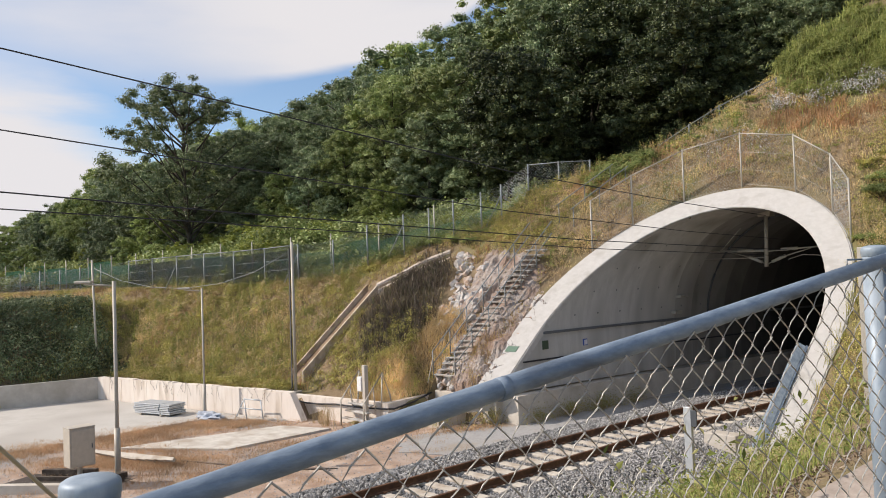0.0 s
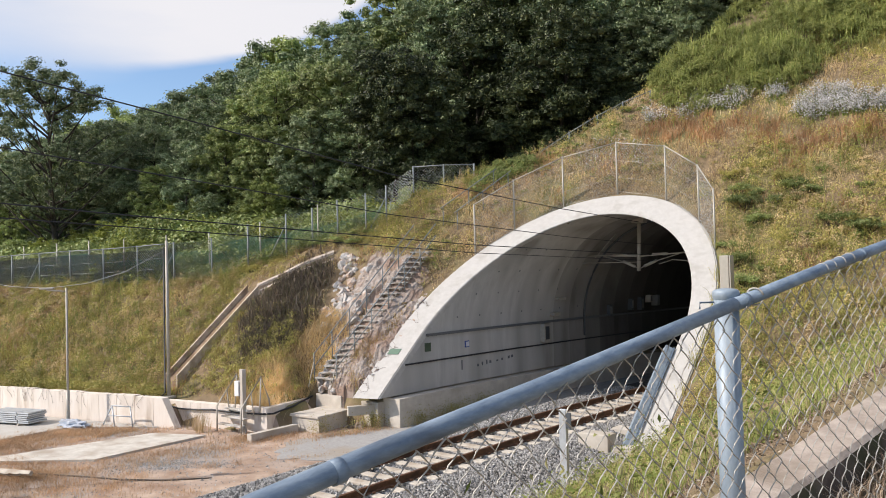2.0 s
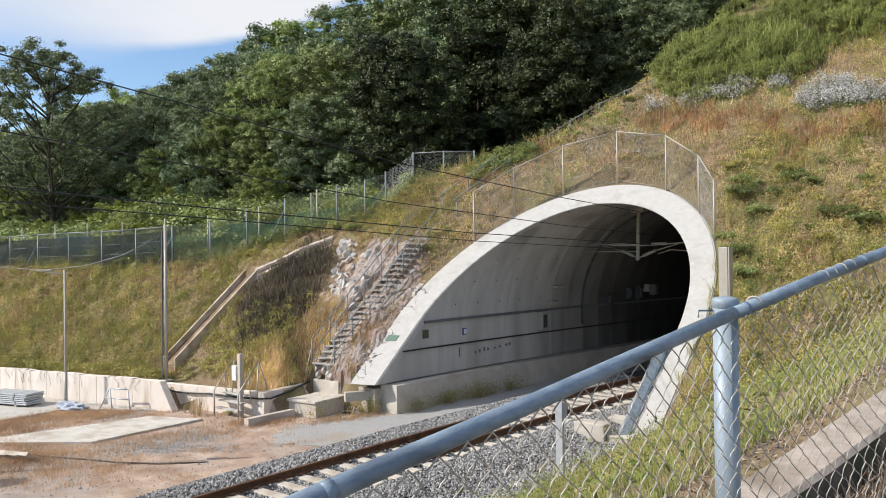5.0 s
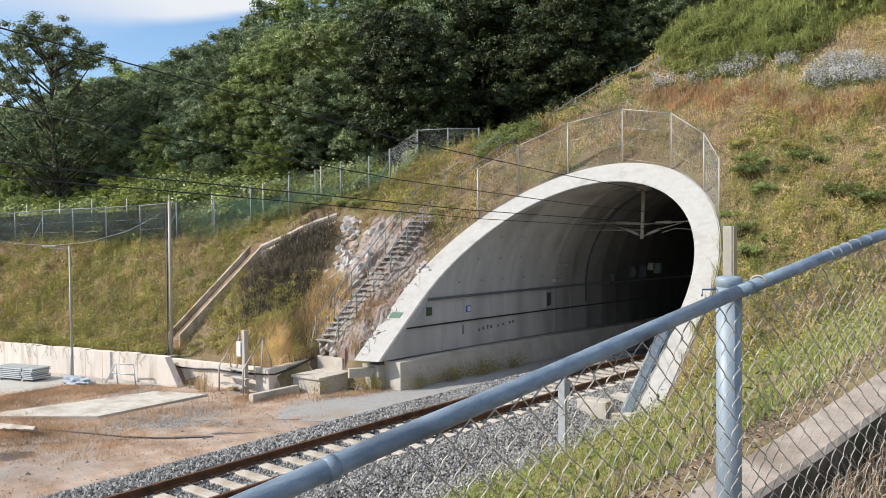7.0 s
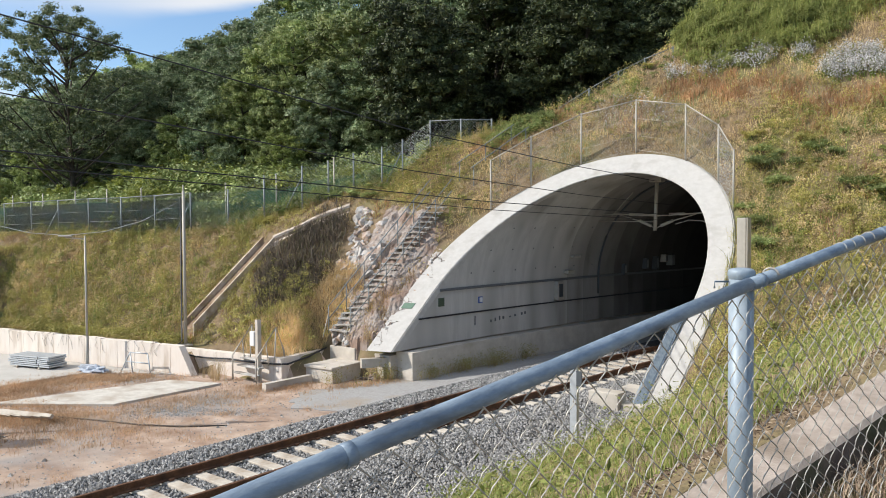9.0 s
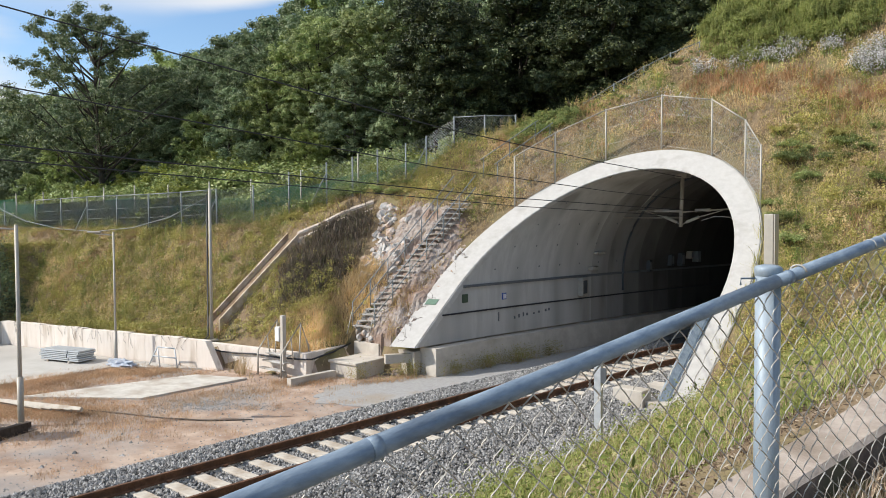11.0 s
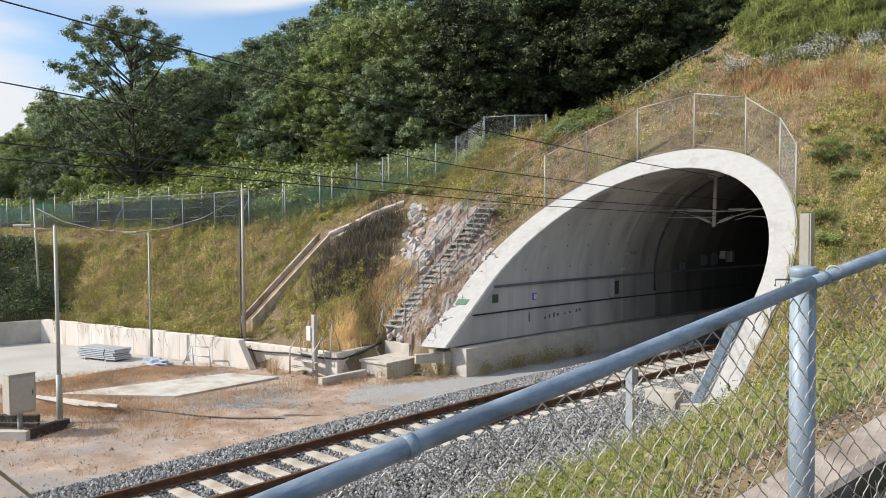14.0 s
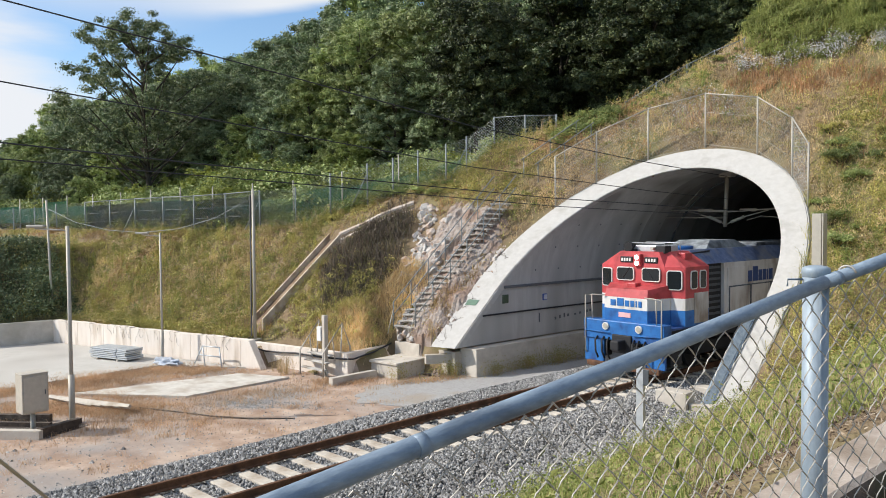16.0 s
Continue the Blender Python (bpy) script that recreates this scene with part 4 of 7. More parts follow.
def make_hanger():
    h = thing("catenary_support", "grey steel catenary drop support under the tunnel crown", "catenary support")
    t, b = Vector((-13.26, 29.18, 6.5)), Vector((-13.3, 29.1, 4.37))
    part("drop_tube", tube(B(), [t, b], 0.075, 10), M_POST, h)
    part("head_plate", box(B(), t - Vector((0.25, 0.2, 0.22)), t + Vector((0.25, 0.2, 0.0)), 0.02), M_POST, h)
    for s in (-1, 1):
        part("arm", tube(B(), [(-13.28, 29.12, 4.95), (-13.28 + s * 1.9, 29.2, 5.05)], 0.028, 8), M_POST, h)
        part("insulator", tube(B(), [(-13.28 + s * 0.55, 29.14, 5.0), (-13.28 + s * 1.15, 29.17, 5.02)], 0.065, 10), M_POST, h, "ribbed grey insulator")
        part("stay", tube(B(), [(-13.28, 29.1, 4.45), (-13.28 + s * 0.5, 29.15, 4.7), (-13.28 + s * 1.6, 29.2, 5.0)], 0.022, 6), M_POST, h)
        part("insulator", tube(B(), [(-13.28 + s * 0.2, 29.12, 4.55), (-13.28 + s * 0.7, 29.16, 4.76)], 0.06, 10), M_POST, h, "ribbed grey insulator")
    part("steady_arm", tube(B(), [(-13.28, 29.1, 4.72), (-16.0, 29.3, 4.74)], 0.022, 6), M_POST, h)
    part("long_arm", tube(B(), [(-13.28, 29.12, 5.0), (-15.9, 29.3, 5.03)], 0.026, 6), M_POST, h)
    part("registration_arm", tube(B(), [(-12.5, 29.2, 4.62), (-12.0, 29.3, 4.78), (-11.5, 29.4, 4.74), (-11.2, 29.5, 4.6)], 0.018, 6), M_POST, h)
    part("raking_stay", tube(B(), [(-15.3, 29.3, 4.95), (-14.3, 29.2, 5.9)], 0.016, 6), M_POST, h)
    return h


make_hanger()
drop = thing("wall_bracket", "small steel bracket hung from the tunnel vault", "bracket")
part("rod", tube(B(), [(-15.55, 31.2, 5.9), (-15.55, 31.2, 5.3)], 0.03, 6), M_POST, drop)
part("clamp", box(B(), (-15.65, 31.1, 5.05), (-15.45, 31.3, 5.35), 0.02), M_POST, drop)


# ---------------------------------------------------------------- on the tunnel wall
def wall_x(y, z=0.0):
    return CX + float(curve(y)) - LEFT / RAD * math.sqrt(max(RAD * RAD - max(z - CZ, 0) ** 2, 0))


def wall_box(name, y, z, w, h, d, material, label, category, inner=None):
    t = thing(name, label, category)
    y, z = y * 0.987, z + 0.035
    x = wall_x(y, z)
    part("case", box(B(), (x - 0.05, y - w / 2, z - h / 2), (x + d, y + w / 2, z + h / 2), 0.012), material, t)
    if inner is not None:
        part("plate", box(B(), (x + d, y - w * 0.36, z - h * 0.36), (x + d + 0.012, y + w * 0.36, z + h * 0.36), 0.004), inner, t)
    return t


M_SIGN = plain("dark_green_sign", (0.07, 0.10, 0.06), 0.5)
M_BLUE_SIGN = plain("blue_sign", (0.05, 0.10, 0.35), 0.4)
wall_box("wall_sign", 21.1, 1.92, 0.30, 0.30, 0.03, M_SIGN, "small dark square sign on the tunnel wall", "sign")
wall_box("wall_sign", 23.2, 1.85, 0.24, 0.24, 0.03, M_BLUE_SIGN, "small blue and white square sign", "sign", plain("white_sign", (0.7, 0.7, 0.72), 0.5))
wall_box("electric_cabinet", 27.9, 1.9, 0.42, 0.74, 0.2, M_POST, "grey electric cabinet on the tunnel wall", "cabinet", M_DARKSTEEL)
M_LAMPWHITE = plain("white_lamp_housing", (0.78, 0.78, 0.76), 0.4)
wall_box("wall_lamp", 28.6, 2.62, 0.5, 0.14, 0.2, M_POST, "small grey tunnel wall lamp", "lamp")
wall_box("wall_lamp", 28.9, 3.25, 0.6, 0.10, 0.16, M_POST, "small grey tunnel wall lamp", "lamp")
for y_, z_, w_, h_, d_, m_ in ((32.6, 2.55, 0.25, 0.5, 0.15, M_DARKSTEEL), (34.2, 2.75, 0.22, 0.5, 0.2, M_DARKSTEEL), (35.0, 2.75, 0.3, 0.6, 0.2, M_DARKSTEEL), (35.6, 2.95, 0.22, 0.35, 0.25, M_POST), (36.2, 2.85, 0.35, 0.5, 0.25, M_FENCE)):
    wall_box("relay_box", y_, z_, w_, h_, d_, m_, "grey steel relay box deep in the tunnel", "box", M_FENCE)
bm = B()
lo_, hi_ = [bm.verts.new(on_cut(u, z, 0.143)) for u, z in ((-4.72, 1.80), (-4.32, 1.80), (-4.32, 1.97), (-4.72, 1.97))], [bm.verts.new(on_cut(u, z, 0.165)) for u, z in ((-4.72, 1.80), (-4.32, 1.80), (-4.32, 1.97), (-4.72, 1.97))]
bm.faces.new(hi_)
for k in range(4):
    bm.faces.new((lo_[k], lo_[(k + 1) % 4], hi_[(k + 1) % 4], hi_[k]))
bmesh.ops.recalc_face_normals(bm, faces=bm.faces)
tagged(part("portal_plate", bm, plain("green_plate", (0.12, 0.20, 0.14), 0.5)), "small green name plate on the portal rim", "plate")
beam = thing("leaning_channel", "galvanised steel channel leaning on the portal foot", "steel channel")
a, b = on_cut(RAD - 0.12, FLOOR + 0.15, 0.25), on_cut(RAD - 0.12, 2.15, 0.22)
part("web", tube(B(), [a, b], 0.15, 4), M_GALVPOST, beam)
part("flange", tube(B(), [a + Vector((0.16, 0.05, 0)), b + Vector((0.16, 0.05, 0))], 0.035, 4), M_GALV, beam)
part("foot_block", box(B(), a - Vector((0.3, 0.25, 0.3)), a + Vector((0.35, 0.3, 0.12)), 0.03), M_CONC, beam)


# ---------------------------------------------------------------- stairs, channel, rocks
def make_stairs():
    st = thing("hillside_stairs", "steep concrete stairs with steel pipe handrails up the slope", "stairs")
    a, b = Vector((-20.2, 18.6, 0.86)), Vector((-19.12, 22.6, 5.2))
    n = 23
    d = (b - a) / n
    u = Vector((0.97, 0.24, 0)).normalized()
    ang = math.atan2(u.y, u.x)
    bm = box(B(), (-0.38, -0.125, -0.035), (0.38, -0.015, 0.01), 0.008)
    box(bm, (-0.38, 0.015, -0.035), (0.38, 0.125, 0.01), 0.008)
    box(bm, (-0.31, -0.11, -0.10), (-0.27, 0.11, -0.036), 0.004)
    box(bm, (0.27, -0.11, -0.10), (0.31, 0.11, -0.036), 0.004)
    me = mesh_of("tread", bm, M_TREAD)
    for i in range(n + 1):
        t = new("tread", me)
        t.parent, t.matrix_basis = st, Matrix.Translation(a + d * i + Vector((0, 0, 0.12))) @ Matrix.Rotation(ang + random.uniform(-0.09, 0.09), 4, "Z") @ Matrix.Rotation(random.uniform(-0.06, 0.06), 4, "Y")
    for i in (0, 3):
        for s in (-0.3, 0.3):
            q = a + u * s + d * i
            part("support", tube(B(), [(q.x, q.y, float(land(q.x, q.y)) - 0.2), (q.x, q.y, q.z + 0.05)], 0.025, 6), M_POST, st)
    for s in (-0.46, 0.46):
        for h in (0.95, 0.5):
            part("handrail", tube(B(), [a + u * s + Vector((0, 0, h)), b + u * s + Vector((0, 0, h)) + d * 1.2], 0.02, 8), M_FENCE, st)
        for i in range(0, n + 1, 4):
            q = a + u * s + d * i
            part("baluster", tube(B(), [q, q + Vector((0, 0, 0.96))], 0.019, 8), M_FENCE, st)
        part("brace", tube(B(), [a + u * s + Vector((0, 0, 0.7)), a + u * s - d * 1.2 + Vector((0.2, -0.2, 0.1))], 0.018, 6), M_POST, st)
    return st


make_stairs()


def make_channel():
    ch = thing("drain_channel", "concrete drainage channel running down the slope", "drain")
    line = [Vector((-25.85, 16.2, 0.72)), Vector((-25.45, 19.6, 3.85)), Vector((-23.1, 21.85, 5.16))]
    M_KERB = mat("stained_channel_concrete", (0.40, 0.33, 0.25), (0.52, 0.44, 0.35), 4, 0.9, 0.4, c3=(0.28, 0.2, 0.13), scale3=1.5, fine=40)
    M_BED = mat("stained_channel_bed", (0.24, 0.16, 0.10), (0.36, 0.26, 0.18), 3, 0.9, 0.4, c3=(0.16, 0.10, 0.06), scale3=1.0)
    a, b = line[0], line[1]
    d, side = b - a, Vector((1, 0.1, 0)).normalized()
    for off, w, top, m_, nm in ((-0.31, 0.04, 0.24, M_KERB, "side"), (0.31, 0.04, 0.22, M_KERB, "side"), (0, 0.275, 0.0, M_BED, "bed")):
        bm = B()
        vs = [bm.verts.new(p + side * (off + k * w) + Vector((0, 0, z + 0.1))) for p in (a - d * 0.005, b + d * 0.005) for k, z in ((-1, top - 0.47), (1, top - 0.47), (1, top), (-1, top))]
        for k in range(4):
            bm.faces.new((vs[k], vs[(k + 1) % 4], vs[4 + (k + 1) % 4], vs[4 + k]))
        bm.faces.new(vs[:4])
        bm.faces.new(vs[4:][::-1])
        bmesh.ops.recalc_face_normals(bm, faces=bm.faces)
        part(nm, bm, m_, ch)
    # upper sides coloured paler than the lower ones, sunlight put into the concrete
    M_SUNLITSIDE = mat("sunlit_channel_concrete", (0.50, 0.41, 0.33), (0.62, 0.53, 0.45), 5, 0.9, 0.4, c3=(0.36, 0.27, 0.19), scale3=2.0, fine=40)
    # bed of the upper leg, darker than the lower leg's
    M_UPPERBED = mat("dark_channel_bed", (0.07, 0.05, 0.035), (0.13, 0.095, 0.07), 5, 0.95, 0.6, c3=(0.10, 0.10, 0.04), scale3=2.0, fine=25)
    # the upper leg lies along the ground
    a, b = Vector((-25.36, 19.72, 0)), Vector((-23.08, 21.84, 0))
    side = Vector((b.y - a.y, a.x - b.x, 0)).normalized()
    for off, w, lo, hi, m_, nm in ((0.2, 0.055, -0.1, 0.12, M_SUNLITSIDE, "side"), (-0.2, 0.05, -0.1, 0.12, M_SUNLITSIDE, "side"), (0, 0.14, -0.2, 0.04, M_UPPERBED, "bed")):
        bm = B()
        rings = []
        for k in range(8):
            c = a.lerp(b, k / 7) + side * off
            rings.append([bm.verts.new((c.x + side.x * u, c.y + side.y * u, float(land(c.x + side.x * u, c.y + side.y * u)) + z)) for u, z in ((-w, lo), (w, lo), (w, hi), (-w, hi))])
        for u, v in zip(rings, rings[1:]):
            for k in range(4):
                bm.faces.new((u[k], u[(k + 1) % 4], v[(k + 1) % 4], v[k]))
        bm.faces.new(rings[0])
        bm.faces.new(rings[-1][::-1])
        bmesh.ops.recalc_face_normals(bm, faces=bm.faces)
        part(nm, bm, m_, ch)
    return ch


make_channel()


def rock_mesh(seed, size):
    bm = B()
    bmesh.ops.create_icosphere(bm, subdivisions=2, radius=1.0)
    rng = random.Random(seed)
    off = Vector((rng.uniform(0, 50), rng.uniform(0, 50), 0))
    for v in bm.verts:
        c = v.co.copy()
        c = Vector([round(t * 2.2) / 2.2 * 0.45 + t * 0.55 for t in c])
        v.co = c * (0.75 + 0.6 * noise.noise(v.co * 1.2 + off)) * size
    return mesh_of("rock", bm, M_ROCK)


def make_rocks():
    out = thing("rock_outcrop", "broken pale rock face beside the stairs", "rocks")
    ms = [rock_mesh(i, 0.42) for i in range(6)]
    rng = random.Random(11)
    for i in range(230):
        f = rng.random()
        side_ = rng.random()
        if side_ < 0.68:
            y = 18.4 + 3.7 * f
            x = np.interp(y, [18.4, 20.0, 22.1], [-20.0, -21.0, -21.6]) + rng.uniform(-1, 1) * np.interp(y, [18.4, 20, 22.1], [0.35, 0.8, 1.0])
        else:
            y = 18.7 + 3.2 * f
            x = -18.45 + rng.uniform(-0.25, 0.25) + 0.12 * (y - 19)
        x = float(x)
        r = new("rock", rng.choice(ms))
        k = rng.uniform(0.25, 0.85) if y > 19.8 and side_ < 0.68 else rng.uniform(0.18, 0.5)
        r.parent = out
        r.matrix_basis = Matrix.LocRotScale((x, y, float(land(x, y)) - 0.03 - 0.08 * k), Euler((rng.uniform(0, 6), rng.uniform(0, 6), rng.uniform(0, 6))), (k, k, k * 0.75))
    return out


make_rocks()


def make_rock_face():
    """Broken rock laid bare between the dark growth and the portal rim."""
    face = bpy.data.objects["rock_outcrop"]
    nx, ny = 46, 52
    rng = np.random.default_rng(9)
    ys = np.linspace(18.05, 22.5, ny)
    V, keep = [], []
    for y in ys:
        lo, hi = np.interp(y, [18.0, 19.0, 20.0, 22.5], [-19.8, -20.2, -21.8, -21.5]), np.interp(y, [18.0, 20.0, 22.5], [-17.9, -17.8, -18.4])
        for k in range(nx):
            x = lo + (hi - lo) * k / (nx - 1) + rng.uniform(-0.03, 0.03)
            edge = min(k, nx - 1 - k, 6) / 6
            q = Vector((x * 1.7, y * 1.5, 0))
            crag = abs(noise.noise(q)) * 0.34 + abs(noise.noise(q * 2.7)) * 0.17 + rng.uniform(0, 0.05)
            V.append((x, y, float(land(x, y)) - 0.10 + edge * (0.05 + crag)))
    F = [(j * nx + i, j * nx + i + 1, (j + 1) * nx + i + 1, (j + 1) * nx + i) for j in range(ny - 1) for i in range(nx - 1)]
    bm = B()
    vs = [bm.verts.new(v) for v in V]
    for f in F:
        bm.faces.new([vs[k] for k in f])
    bmesh.ops.triangulate(bm, faces=bm.faces)
    part("bedrock", bm, M_RUBBLE, face, "bare pinkish grey broken bedrock")


make_rock_face()


# ---------------------------------------------------------------- things in the yard
M_PANEL = plain("bright_zinc_panel", (0.50, 0.52, 0.53), 0.45, 0.3)


def make_steel_stack():
    st = thing("steel_stack", "stack of galvanised steel panels lying on the yard slab", "steel panels")
    rng = random.Random(2)
    m = Matrix.Translation((-29.5, 12.3, FLOOR + 0.03)) @ Matrix.Rotation(0.30, 4, "Z") @ Matrix.Scale(0.78, 4)
    for s in (-0.7, 0.7):
        bm = box(B(), (s - 0.05, -0.55, 0), (s + 0.05, 0.55, 0.09), 0.01)
        bm.transform(m)
        part("bearer", bm, M_SLEEPER, st)
    for i in range(6):
        j = rng.uniform(-0.06, 0.06)
        bm = B()
        for k, (x0, x1) in enumerate(((-1.25, 0.55), (0.6, 1.25))):
            box(bm, (x0 + j, -0.5, 0.09 + i * 0.085), (x1 + j, 0.5, 0.155 + i * 0.085), 0.012)
        bm.transform(m)
        part("panel", bm, M_PANEL, st)
    return st


make_steel_stack()


def make_cabinet():
    c = thing("control_cabinet", "beige metal control cabinet on a short steel post", "control cabinet")
    m = Matrix.Translation((-20.65, 6.5, FLOOR)) @ Matrix.Rotation(1.62, 4, "Z")
    M_BEIGE = plain("beige_enamel", (0.50, 0.45, 0.37), 0.45)
    for nm, lo, hi, mm in (("body", (-0.31, -0.21, 0.55), (0.31, 0.21, 1.5), M_BEIGE), ("hood", (-0.32, -0.225, 1.5), (0.32, 0.22, 1.53), M_BEIGE), ("door", (-0.28, -0.225, 0.60), (0.28, -0.212, 1.45), M_BEIGE)):
        bm = box(B(), lo, hi, 0.015)
        bm.transform(m)
        q = part(nm, bm, mm, c)
        if nm == "door":
            bm = box(B(), (0.21, -0.245, 0.98), (0.235, -0.226, 1.1), 0.005)
            bm.transform(m)
            part("handle", bm, M_DARKSTEEL, q)
    bm = tube(B(), [(0, 0, -0.2), (0, 0, 0.56)], 0.06, 12)
    bm.transform(m)
    part("post", bm, M_POST, c)


make_cabinet()


def make_ditch():
    d = thing("cable_trough", "open concrete cable trough with dark timber boards in the dirt", "cable trough", kind="structure")
    part("kerb_block", strip_wall(B(), [(-22.6, 4.0), (-20.9, 5.6), (-19.95, 6.4)], 0.22, FLOOR - 0.2, FLOOR + 0.20), M_CONC, d)
    M_TIMBER = mat("tarred_timber", (0.045, 0.032, 0.025), (0.10, 0.075, 0.055), 7, 0.9, 0.7, c3=(0.16, 0.13, 0.10), scale3=2.5, amount3=0.6, fine=25, depth=0.02)
    for line_, w_, z0_, z1_ in (([(-22.7, 6.2), (-21.6, 7.2)], 0.16, -0.1, 0.17), ([(-22.3, 5.95), (-21.0, 7.0)], 0.12, -0.1, 0.10), ([(-20.05, 6.5), (-20.4, 7.5)], 0.16, -0.1, 0.22), ([(-20.25, 6.6), (-20.85, 7.75)], 0.14, -0.1, 0.12)):
        part("board", strip_wall(B(), line_, w_, FLOOR + z0_, FLOOR + z1_), M_TIMBER, d)
    # flat sheet coloured near black for the shade inside the trough
    part("trough_bed", prism(B(), [(-22.4, 4.6), (-20.0, 6.6), (-20.5, 7.8), (-23.2, 6.2)], FLOOR - 0.1, FLOOR - 0.01), plain("trough_shade", (0.07, 0.055, 0.045), 0.95), d)
    for i in range(5):
        a = Vector((-23.9 + 0.33 * i, 8.0 + 0.12 * i, FLOOR + 0.16))
        part("plank", tube(B(), [a, a + Vector((1.7, 0.55, -0.06 + 0.02 * i))], 0.07, 4), M_SLEEPER, d)


make_ditch()


def make_vault():
    v = thing("concrete_vault", "low concrete cable vault with a flat lid", "cable vault")
    m = Matrix.Translation((-19.5, 17.72, FLOOR)) @ Matrix.Rotation(0.08, 4, "Z")
    for nm, lo, hi in (("body", (-0.6, -0.76, -0.1), (0.6, 0.8, 0.44)), ("lid", (-0.64, -0.82, 0.44), (0.63, -0.27, 0.52)), ("lid", (-0.64, -0.25, 0.44), (0.63, 0.29, 0.515)), ("lid", (-0.64, 0.31, 0.44), (0.63, 0.84, 0.52))):
        bm = box(B(), lo, hi, 0.015)
        bm.transform(m)
        part(nm, bm, M_CONC, v)
    k = thing("low_kerb", "low concrete kerb beside the cable vault", "kerb", kind="structure")
    part("block", strip_wall(B(), [(-19.6, 14.95), (-19.6, 16.8)], 0.2, FLOOR - 0.1, FLOOR + 0.23), M_CONC, k)
    part("foot_block", box(B(), (-18.6, 18.65, FLOOR), (-17.8, 19.4, 0.33), 0.02), M_CONC, k)
    part("block", strip_wall(B(), [(-18.4, 17.9), (-17.6, 19.2)], 0.22, FLOOR + 0.42, FLOOR + 0.72), M_CONC, k)


make_vault()


def make_ladder_post():
    t = thing("marker_post", "square pale concrete post with a small junction box", "post")
    b = Vector((-20.97, 15.7, FLOOR))
    part("post", box(B(), b + Vector((-0.075, -0.075, -0.2)), b + Vector((0.075, 0.075, 2.05)), 0.012), M_CONC, t)
    part("junction_box", box(B(), b + Vector((-0.30, -0.12, 1.18)), b + Vector((-0.08, 0.06, 1.66)), 0.015), M_LAMPWHITE, t, "pale grey junction box")
    for s in (-1, 1):
        part("base_brace", tube(B(), [b + Vector((s * 0.2, -0.05, 0.0)), b + Vector((s * 0.06, 0, 0.28))], 0.025, 6), M_POST, t)
    l = thing("wall_steps", "short steel steps with pipe handrails over the low wall", "steps")
    for x in (-22.0, -20.72):
        q = Vector((x, 15.42, FLOOR))
        part("handrail", tube(B(), [q, q + Vector((0, 0.0, 0.82)), q + Vector((0.12, 0.72, 1.78)), q + Vector((0.16, 1.0, 1.0)), q + Vector((0.16, 1.05, 0.7))], 0.03, 8), M_POST, l)
        part("strut", tube(B(), [q + Vector((0.12, 0.72, 1.78)), q + Vector((0.5, 0.35, 0.75))], 0.022, 8), M_POST, l)
        part("strut", tube(B(), [q + Vector((0.06, 0.36, 1.3)), q + Vector((0.1, 0.42, 0.55))], 0.018, 8), M_POST, l)
    for k, h in enumerate((0.22, 0.45, 0.68)):
        part("tread", box(B(), (-21.98, 15.42 + 0.14 * k, FLOOR + h), (-20.76, 15.62 + 0.14 * k, FLOOR + h + 0.045), 0.008), M_TREAD, l)
    h = thing("pipe_trestle", "grey steel pipe trestle leaning on the yard wall", "trestle")
    o = Vector((-26.3, 13.8, FLOOR + 0.02))
    for a, c in (((0, 0, 0), (0.5, 0.2, 0.95)), ((0.9, 0.1, 0), (0.5, 0.2, 0.95)), ((0.5, 0.2, 0.95), (1.6, 0.5, 0.95)), ((1.6, 0.5, 0.95), (2.0, 0.4, 0)), ((0.3, 0.1, 0.5), (1.8, 0.45, 0.5))):
        part("pipe", tube(B(), [o + Vector(a) * 0.72, o + Vector(c) * 0.72], 0.024, 8), M_PANEL, h)
    g = thing("plastic_sheeting", "crumpled grey plastic sheeting on the yard slab", "sheeting")
    bm = B()
    bmesh.ops.create_icosphere(bm, subdivisions=4, radius=1)
    for v in bm.verts:
        n_ = noise.noise(v.co * 3.1)
        v.co = Vector((v.co.x * 0.75, v.co.y * 0.35, max(v.co.z, 0) * 0.2)) * (1 + 0.55 * n_) + Vector((-27.0, 13.15, FLOOR + 0.03))
    part("sheet", bm, plain("grey_blue_plastic", (0.42, 0.46, 0.52), 0.45), g)


make_ladder_post()
tagged(part("ground_hose", tube(B(), [(-23.2, 8.9, FLOOR + 0.03), (-21.6, 9.3, FLOOR + 0.02), (-20.15, 9.94, FLOOR + 0.01), (-18.91, 10.38, FLOOR + 0.01), (-17.91, 10.95, FLOOR + 0.01), (-17.12, 11.8, FLOOR - 0.01)], 0.02, 6), M_HOSE), "dark hose lying across the bare dirt", "hose")
mk = thing("trackside_post", "grey steel trackside post with a small plate", "post")
b0 = Vector((-8.85, 15.2, FLOOR))
part("shaft", box(B(), b0 + Vector((-0.09, -0.05, -0.2)), b0 + Vector((0.09, 0.05, 1.95)), 0.012), M_PANEL, mk)
part("plate", box(B(), b0 + Vector((0.10, -0.09, 1.55)), b0 + Vector((0.24, -0.06, 1.9)), 0.006), M_DARKSTEEL, mk)
